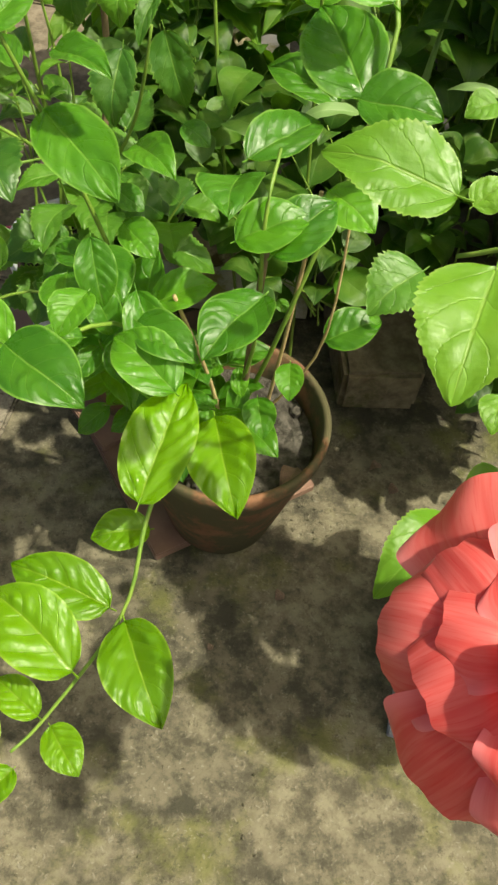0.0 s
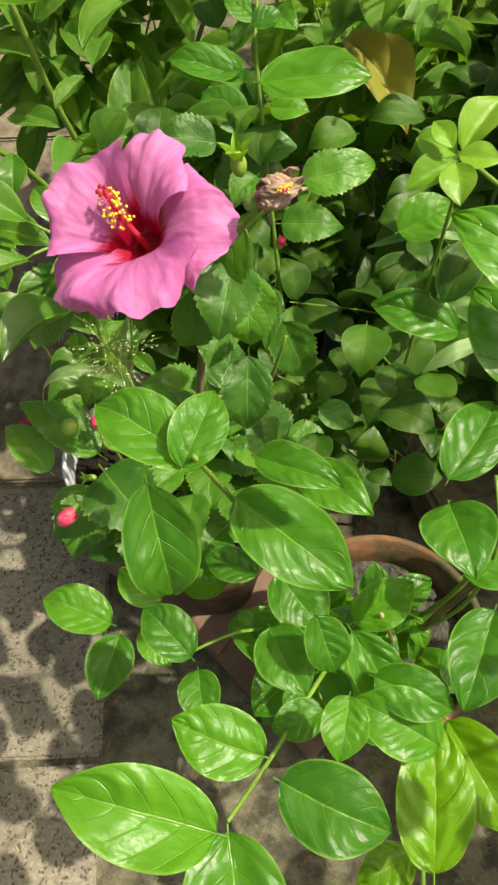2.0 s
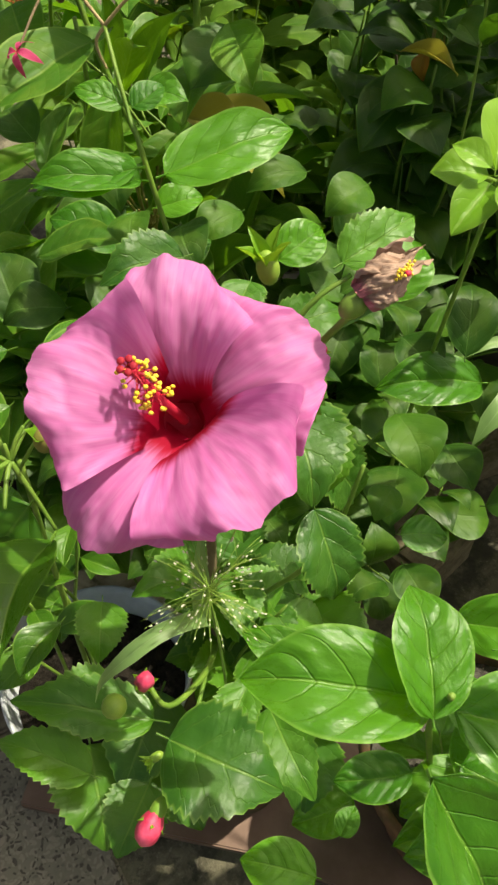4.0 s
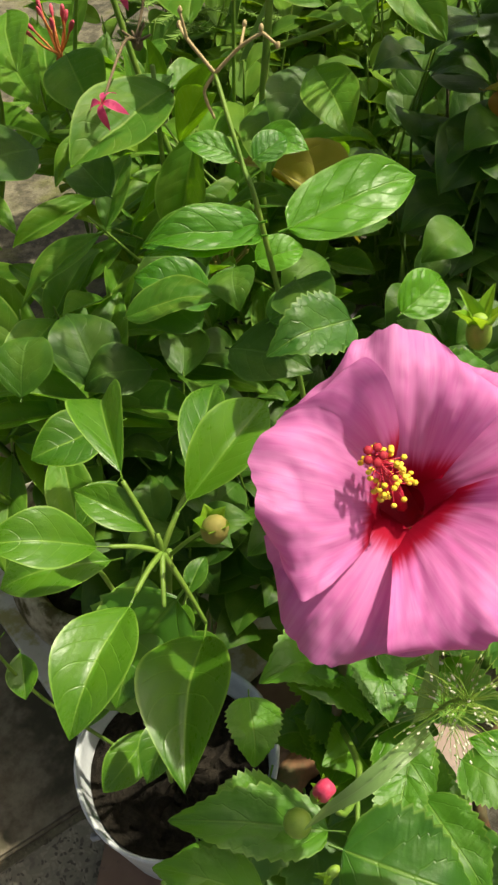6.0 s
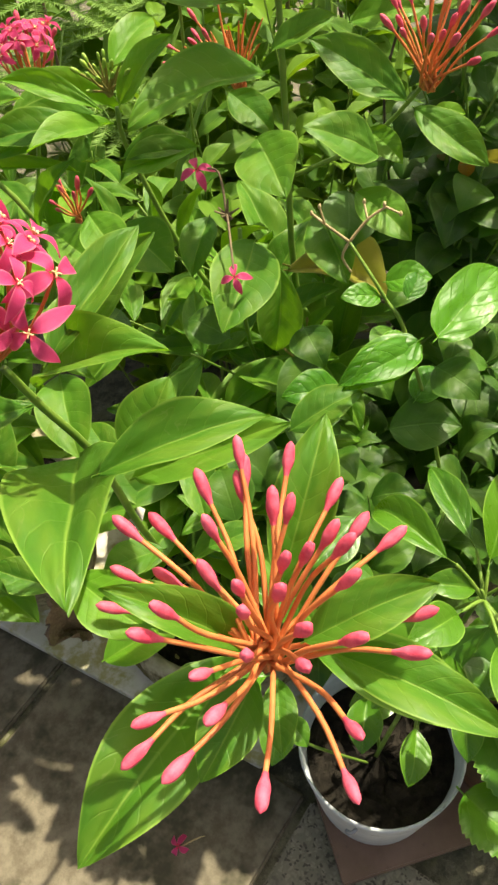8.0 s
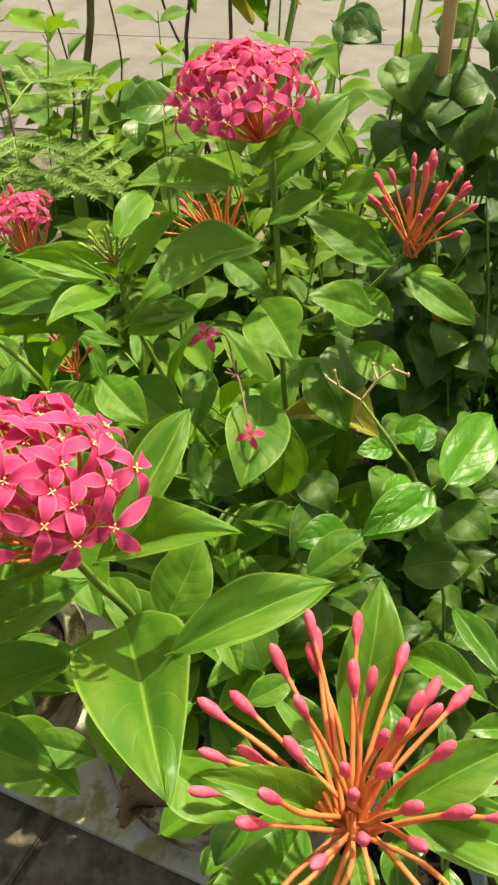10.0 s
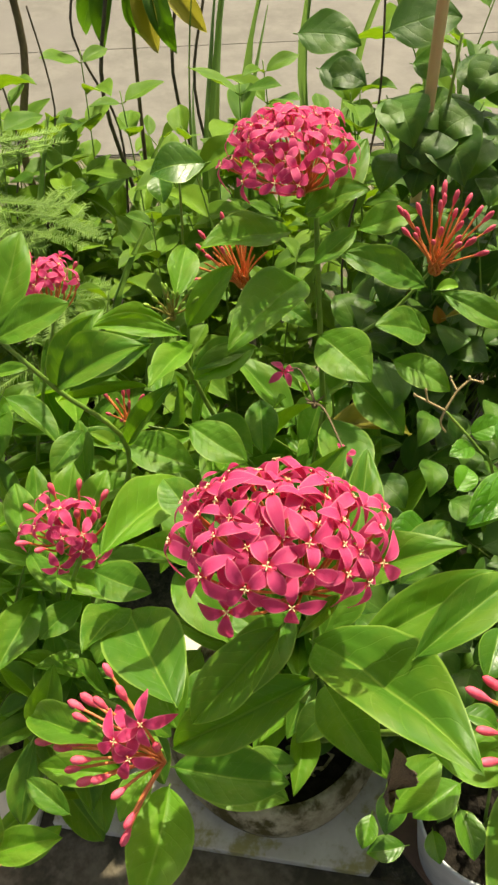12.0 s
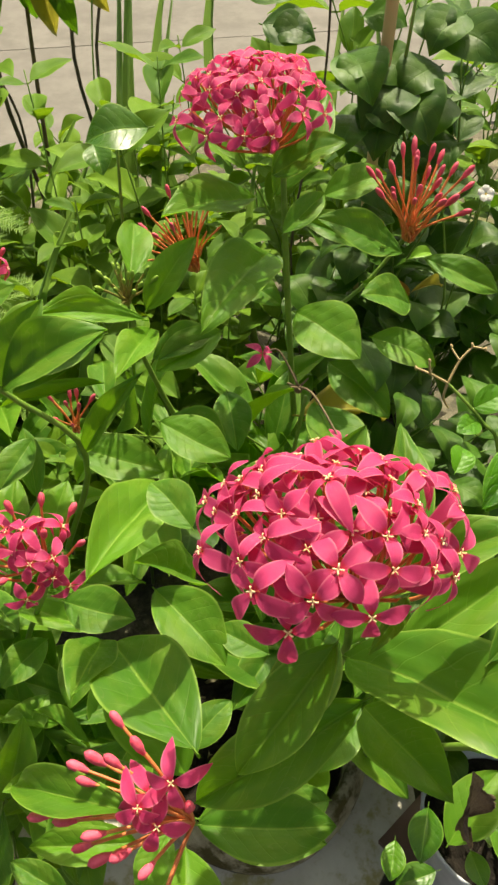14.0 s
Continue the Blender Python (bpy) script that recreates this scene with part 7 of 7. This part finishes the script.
weed(41, (0.66, 1.45, 0.0), 0.36, 5, 0.055, "fresh green weeds with small leaves")
weed(42, (0.80, 1.50, 0.0), 0.40, 5, 0.060, "fresh green weeds with small leaves")
weed(43, (0.74, 1.34, 0.0), 0.36, 5, 0.055, "fresh green weeds with small leaves")
weed(44, (0.90, 1.40, 0.0), 0.36, 5, 0.055, "fresh green weeds with small leaves")
weed(45, (0.62, 1.75, 0.0), 0.46, 5, 0.055, "fresh green weeds with small leaves")
weed(49, (0.62, 1.38, 0.0), 0.42, 6, 0.060, "fresh green weeds with small leaves")
weed(50, (0.72, 1.56, 0.0), 0.44, 6, 0.065, "fresh green weeds with small leaves")
weed(51, (0.78, 1.26, 0.0), 0.42, 6, 0.060, "fresh green weeds with small leaves")
weed(52, (0.95, 1.52, 0.0), 0.40, 5, 0.060, "fresh green weeds with small leaves")
weed(54, (0.55, 1.48, 0.0), 0.42, 6, 0.060, "fresh green weeds with small leaves")
weed(56, (1.05, 1.72, 0.0), 0.44, 5, 0.060, "fresh green weeds with small leaves")
weed(60, (0.80, 1.62, 0.0), 0.46, 5, 0.070, "fresh green weeds with small leaves")
weed(48, (0.70, 1.20, 0.0), 0.46, 5, 0.055, "fresh green weeds with small leaves")
weed(46, (0.86, 1.16, 0.0), 0.60, 5, 0.070, "tall light green weed")
weed(53, (1.00, 1.20, 0.0), 0.62, 5, 0.075, "tall light green weed")
weed(55, (1.00, 1.35, 0.0), 0.50, 4, 0.070, "tall light green weed")
weed(57, (0.95, 1.02, 0.0), 0.70, 6, 0.080, "tall light green weed")
weed(61, (0.95, 0.86, 0.0), 0.62, 6, 0.075, "tall light green weed")
weed(62, (0.80, 0.93, 0.0), 0.60, 5, 0.065, "tall light green weed")
weed(47, (0.92, 1.66, 0.0), 0.66, 3, 0.100, "tall weed with long pointed light leaves")
weed(58, (0.80, 1.45, 0.0), 0.58, 3, 0.085, "tall weed with pointed light leaves")
weed(59, (0.86, 1.50, 0.0), 0.62, 3, 0.080, "tall weed with pointed light leaves")
weed(63, (0.74, 1.40, 0.0), 0.60, 2, 0.075, "tall weed with pointed light leaves")
weed(64, (0.92, 1.56, 0.0), 0.66, 4, 0.085, "tall weed with pointed light leaves")
weed(65, (0.88, 1.64, 0.0), 0.60, 4, 0.080, "tall light green weed")
weed(66, (1.00, 1.60, 0.0), 0.60, 4, 0.090, "tall light green weed")
weed(67, (1.25, 1.22, 0.0), 0.36, 5, 0.070, "fresh green weeds with small leaves")
weed(68, (1.30, 1.42, 0.0), 0.34, 5, 0.070, "fresh green weeds with small leaves")
weed(69, (1.28, 1.62, 0.0), 0.36, 5, 0.070, "fresh green weeds with small leaves")
weed(70, (1.28, 1.02, 0.0), 0.36, 5, 0.070, "fresh green weeds with small leaves")
weed(71, (0.70, 1.44, 0.0), 0.52, 3, 0.075, "tall light green weed")
weed(72, (0.98, 1.28, 0.0), 0.56, 3, 0.090, "tall weed with pointed light leaves")
weed(73, (0.84, 1.38, 0.0), 0.50, 4, 0.060, "fresh green weeds with small leaves")
weed(74, (1.10, 1.62, 0.0), 0.40, 4, 0.070, "fresh green weeds with small leaves")


def bare_stems(name, rods, label):
    p = plant(name, rods[0][0], "vine", label, "stem")
    for a, b, r in rods:
        stem(p, [a, Vector(a).lerp(Vector(b), 0.3) + Vector((0.012, -0.016, 0)), Vector(a).lerp(Vector(b), 0.6) + Vector((-0.008, 0.018, 0)), Vector(a).lerp(Vector(b), 0.8) + Vector((0.01, -0.008, 0)), b], r, r * 0.7, M_DARKSTEM if r < 0.008 else M_BARK)
    return p


bare_stems("woody_sapling", [((0.905, 1.595, 0.0), (0.90, 1.585, 0.82), 0.0085), ((0.86, 1.60, 0.0), (0.84, 1.605, 0.7), 0.0022), ((0.95, 1.58, 0.0), (0.93, 1.57, 0.7), 0.0022)], "bare brown woody sapling stem with thin shoots")
bare_stems("dark_sapling", [((1.10, 1.505, 0.0), (1.11, 1.51, 0.85), 0.005), ((1.10, 1.515, 0.3), (1.12, 1.56, 0.8), 0.003)], "thin dark bare sapling stems")
bare_stems("dark_sapling", [((1.17, 1.40, 0.0), (1.21, 1.41, 0.85), 0.0045), ((1.15, 1.37, 0.0), (1.24, 1.375, 0.8), 0.004)], "dark bare sapling stems that lean apart")
bare_stems("dark_sapling", [((0.62, 1.16, 0.0), (0.63, 1.15, 0.85), 0.002)], "thin dark bare sapling stems")
hanging = plant("drooping_sapling", (1.22, 1.50, 0.0), "vine", "sapling with drooping long dark leaves and one yellowing leaf", "sapling")
stem(hanging, [(1.22, 1.50, 0.0), (1.21, 1.49, 0.45), (1.19, 1.475, 0.74)], 0.006, 0.003, M_BARK)
for k, (dx, dy, drop, kd) in enumerate(((-0.03, 0.035, 0.15, "vine"), (0.01, -0.02, 0.17, "faded"), (-0.02, -0.045, 0.15, "vine"), (0.0, 0.06, 0.12, "vine"), (0.03, 0.0, 0.13, "vine"), (-0.01, -0.08, 0.10, "faded"))):
    b = Vector((1.19 + 0.3 * dx, 1.475 + 0.4 * dy, 0.715 - 0.008 * k))
    leaf(hanging, b, b + Vector((dx, dy, -drop)), 0.036, (-1, 0, 0.5), kd)

reed = plant("strap_leaf_clump", (1.15, 1.31, 0.0), "strap", "upright dark green strap leaves of a reed-like plant", "grass")
for dx, dy, h, w in ((-0.01, -0.008, 0.83, 0.018), (0.0, 0.012, 0.74, 0.016), (0.012, -0.03, 0.62, 0.016), (-0.03, 0.05, 0.52, 0.014)):
    leaf(reed, (1.15, 1.31, 0.0), (1.15 + dx, 1.31 + dy * 1.5, h), w, (-1, 0.2, 0.2))

cane = single("bamboo_cane", solid_mesh("bamboo_cane", [tube_data([(0.59, 1.105, 0.0), (0.588, 1.103, 0.5), (0.586, 1.10, 1.05)], 0.0058, 0.0055, 12)], M_BAMBOO), Matrix.Identity(4), "tan bamboo cane stuck upright in the bed", "cane")


def pine(c, height, seed):
    p = plant("pine_seedling", c, "weed", "feathery young pine with drooping needle fronds", "pine")
    rnd = random.Random(seed)
    stem(p, [c, Vector(c) + Vector((0.01, 0.0, height))], 0.004, 0.002, M_BARK, "trunk")
    for k in range(15):
        f = 0.35 + 0.65 * k / 15
        a = k * 2.4
        b = Vector(c) + Vector((0.01 * f, 0, height * f))
        ln = 0.17 * (1.15 - 0.7 * f)
        d = Vector((math.cos(a), math.sin(a), 0.15))
        path = [b, b + d * ln * 0.6 + Vector((0, 0, 0.01)), b + d * ln + Vector((0, 0, -0.035))]
        chunks = [tube_data(path, 0.0014, 0.0008, 5)]
        pts = smooth_path(path, 6)
        side = d.cross(Vector((0, 0, 1))).normalized()
        twigs = [(pts[0], pts[-1])]
        for i in range(3, len(pts) - 1, 2):
            for h in (-1, 1):
                tw = (1 - i / len(pts)) * 0.07 + 0.018
                twigs.append((pts[i], pts[i] + side * h * tw + d * tw * 0.8 - Vector((0, 0, tw * 0.15))))
        for a0, b0 in twigs:
            run = b0 - a0
            across = run.cross(Vector((0, 0, 1))).normalized()
            count = max(6, int(run.length / 0.0032))
            if a0 is not pts[0]:
                chunks.append(tube_data([a0, b0], 0.0008, 0.0005, 4, 1))
            for j in range(count):
                g = a0.lerp(b0, (j + 0.5) / count)
                for h in (-1, 1):
                    e = g + across * h * rnd.uniform(0.007, 0.011) + run.normalized() * 0.006 + Vector((0, 0, rnd.uniform(-0.001, 0.004)))
                    chunks.append(tube_data([g, e], 0.0008, 0.0003, 3, 1, False))
        hang("frond", solid_mesh("frond", chunks, M_NEEDLE), p)
    return p


pine((0.665, 1.585, 0.0), 0.66, 51)

def small_flower(name, head, foot, size, material, label, category):
    """A slender weed stem with one five-petalled flower."""
    p = plant(name, foot, "weed", label, category)
    head = Vector(head)
    stem(p, [foot, Vector(foot).lerp(head, 0.6) + Vector((0.01, 0.01, 0)), head], 0.0018, 0.001)
    for k in range(5):
        hang("petal", petal("petal", material, size, size * 0.95, 0.35, 0.2, 0.05, 300 + k, 8, 8), p, facing(head, (-0.7, 0.0, 0.7), k * 1.257))
    hang("flower_eye", solid_mesh("flower_eye", [ball_data(head, size * 0.14, (1, 1, 1), None, 6, 8)], M_ANTHER), p)
    leaf(p, Vector(foot).lerp(head, 0.7), Vector(foot).lerp(head, 0.7) + Vector((-0.02, 0.03, 0.01)), 0.014)


small_flower("violet_weed", (0.748, 1.646, 0.618), (0.80, 1.66, 0.0), 0.017, M_VIOLET, "weed with a violet five-petalled flower", "flower")
small_flower("violet_weed", (0.691, 1.629, 0.558), (0.74, 1.65, 0.0), 0.015, M_VIOLET, "weed with a violet five-petalled flower", "flower")
small_flower("white_weed", (0.523, 1.010, 0.618), (0.58, 1.00, 0.0), 0.008, M_WHITEPETAL, "weed with a tiny white flower", "flower")

# ---- small things on the ground and among the leaves ----
grass = plant("grass_tuft", (0.165, 0.93, 0.1), "strap", "wild grass with a fine airy seed head beside the hibiscus", "grass")
stem(grass, [(0.19, 0.91, 0.12), (0.16, 0.87, 0.36), (0.138, 0.848, 0.515), (0.130, 0.838, 0.552)], 0.0012, 0.0006)


def ribbon(p, points, width, side):
    """A long arching grass leaf: a creased strip along a curve, tapering to its tip."""
    path = smooth_path([Vector(a) for a in points], 6)
    side = Vector(side).normalized()
    verts, faces, uvs = [], [], []
    for i, a in enumerate(path):
        f = i / (len(path) - 1)
        d = (path[min(i + 1, len(path) - 1)] - path[max(i - 1, 0)]).normalized()
        x = (side - side.dot(d) * d).normalized()
        up = x.cross(d)
        w = width * min(1.0, 0.55 + 3 * f) * min(1.0, 2.2 * (1 - f) + 0.04)
        for j in range(7):
            k = j / 3 - 1
            verts.append(tuple(a + x * (0.5 * w * k) + up * (w * (0.13 * abs(k) + 0.015 * math.sin(19 * f + 5 * k)))))
            uvs.append((0.5 + 0.5 * k, f))
    for i in range(len(path) - 1):
        faces += [(7 * i + j, 7 * i + j + 1, 7 * i + j + 8, 7 * i + j + 7) for j in range(6)]
    me = solid_mesh("leaf", [(verts, faces)], M_STRAP)
    layer = me.uv_layers.new(name="UVMap")
    for loop in me.loops:
        layer.data[loop.index].uv = uvs[loop.vertex_index]
    return hang("leaf", me, p)


ribbon(grass, [(0.136, 0.849, 0.500), (0.128, 0.846, 0.517), (0.113, 0.847, 0.525), (0.099, 0.850, 0.519), (0.090, 0.856, 0.502), (0.086, 0.861, 0.478)], 0.0066, (0.35, 0.75, 0.45))
ribbon(grass, [(0.142, 0.855, 0.485), (0.137, 0.853, 0.508), (0.140, 0.856, 0.530), (0.146, 0.861, 0.546)], 0.0075, (0.9, -0.35, 0.1))
rnd = random.Random(77)
hairs, seeds = [], []
for k in range(95):
    f = rnd.random()
    b = Vector((0.138, 0.848, 0.515)).lerp(Vector((0.130, 0.838, 0.552)), f)
    d = Vector((rnd.gauss(0, 1), rnd.gauss(0, 1), rnd.gauss(0.5, 0.7))).normalized() * rnd.uniform(0.010, 0.030)
    hairs.append(tube_data([b, b + d * 0.6 + Vector((0, 0, 0.003)), b + d], 0.00015, 0.0001, 3, 2, False))
    for j in range(1 + k % 2):
        seeds.append(ball_data(b + d * rnd.uniform(0.6, 1.0), 0.00036, (1, 1, 1.9), d, 4, 5))
panicle = hang("seed_head", solid_mesh("seed_head", hairs, M_BUDGREEN), grass, None, "airy green seed head")
tagged(hang("seed_cluster", solid_mesh("seed_cluster", seeds, M_SEED), panicle, None, "tiny pale seeds"), kind="stuff")

fallen = plant("fallen_flower", (0.008, 1.188, 0.006), "weed", "wilting pink ixora flower lying on the paving", "flower")
hang("tube", solid_mesh("tube", [tube_data([(0.008, 1.188, 0.008), (0.025, 1.172, 0.006), (0.036, 1.152, 0.004)], 0.0009, 0.0007, 6)], M_TWIG), fallen)
hang("floret", FLORETS[2], fallen, facing((0.008, 1.19, 0.010), (-0.4, 0.1, 0.9)) @ Matrix.Diagonal((0.027, 0.027, 0.027, 1)))


def dry_leaf(base, tip, width, n, label, seed):
    me = blade("dry_leaf", M_DRY, oval(0.85, 0.7, 0.95), 12, 8, 0.22, 0.12, 0.02, 6, 0.07, 0.0, 0.04, 0.4, seed)
    single("dry_leaf", me, leaf_pose(base, tip, width, n), label, "dry leaf", "dry leaves")




def curled_leaf(base, tip, width, n, label):
    """A withered leaf hanging by its stalk, its sides rolled in and its tip twisted."""
    def point(u, v):
        s = 2 * v - 1
        w = math.sin(math.pi * min(1, 0.06 + 0.94 * u)) ** 0.7 + 0.03
        a = s * (1.0 + 1.2 * u) + 0.9 * u
        r = 0.32 * w * (1 + 0.2 * math.sin(7 * u + 4 * s) + 0.7 * noise.noise(Vector((6 * u, 3 * s, 2.0))) + 0.3 * noise.noise(Vector((15 * u, 9 * s, 5.0))))
        return (r * math.sin(a), u + 0.05 * math.sin(4 * s + 3 * u), 0.4 * r * (1 - math.cos(a)) * 1.2 + 0.06 * math.sin(5 * u + s))
    single("dry_leaf", grid_mesh("dry_leaf", point, 26, 22, M_DRY), leaf_pose(base, tip, width, n), label, "dry leaf", "dry leaves")


curled_leaf((0.016, 1.173, 0.584), (0.012, 1.166, 0.530), 0.034, (-1, -0.4, 0.3), "brown withered leaf hanging curled among ixora leaves")
dry_leaf((0.50, 0.83, 0.004), (0.485, 0.82, 0.004), 0.012, (0, 0, 1), "small brown dry leaf on the concrete", 4)
dry_leaf((0.36, 0.69, 0.163), (0.375, 0.72, 0.163), 0.02, (0, 0, 1), "pale dry leaf on the pot's soil", 5)
for k, (x, y, s) in enumerate(((0.505, 0.79, 0.011), (0.37, 0.655, 0.010), (0.30, 0.60, 0.006))):
    dry_leaf((x, y, 0.004), (x + s, y + s * 0.7, 0.005), s * 1.2, (0, 0, 1), "tiny yellow-brown leaf fallen on the concrete", 9 + k)

rnd = random.Random(61)
grit = []
for k in range(420):
    if k < 220:
        a, q = rnd.uniform(-2.6, 0.9), rnd.uniform(0.07, 0.13)
        x, y = 0.311 + q * math.cos(a), 0.756 + q * math.sin(a)
    else:
        x, y = rnd.uniform(0.0, 0.62), rnd.uniform(0.35, 0.95)
    r = rnd.uniform(0.0006, 0.0018)
    grit.append(ball_data((x, y, 0.001 + r * 0.4), r, (1, rnd.uniform(0.7, 1.3), rnd.uniform(0.5, 0.8)), (rnd.uniform(-0.8, 0.8), rnd.uniform(-0.8, 0.8), 1), 3, 4))
single("grit", solid_mesh("grit", grit, M_GROUND, False), Matrix.Identity(4), "scattered grit and crumbs of soil on the concrete", "grit", "", "stuff")

# ---- paving tiles last ----
pavement = thing("pavement", (0, 1, 0), "worn grey chip-stone paving tiles with dark joints", "paving", "", "structure")
WORLD_OF[pavement.name] = pavement.matrix_basis.copy()
TILE = [slab_mesh("paving_tile", 0.327, 0.322, 0.03, M_CHIP, 0.003, 0.0006, k) for k in range(3)]
WORN = [slab_mesh("paving_tile", 0.327, 0.322, 0.03, M_WORN, 0.003, 0.0006, k) for k in range(3)]
ax = Vector((math.cos(TURN), math.sin(TURN), 0))
ay = Vector((-math.sin(TURN), math.cos(TURN), 0))
corner = Vector((0.105, 1.078, 0))
for i in range(6):
    for j in range(-6, 12):
        c = corner - ax * (0.332 * (i + 0.5)) + ay * (0.33 * (j + 0.5))
        hang("paving_tile", (WORN if j >= 0 else TILE)[(i + 2 * j) % 3], pavement, Matrix.Translation((c.x, c.y, -0.0095)) @ Matrix.Rotation(TURN, 4, "Z") @ Matrix.Rotation(0.002 * ((i * 7 + j * 3) % 3 - 1), 4, "X"))
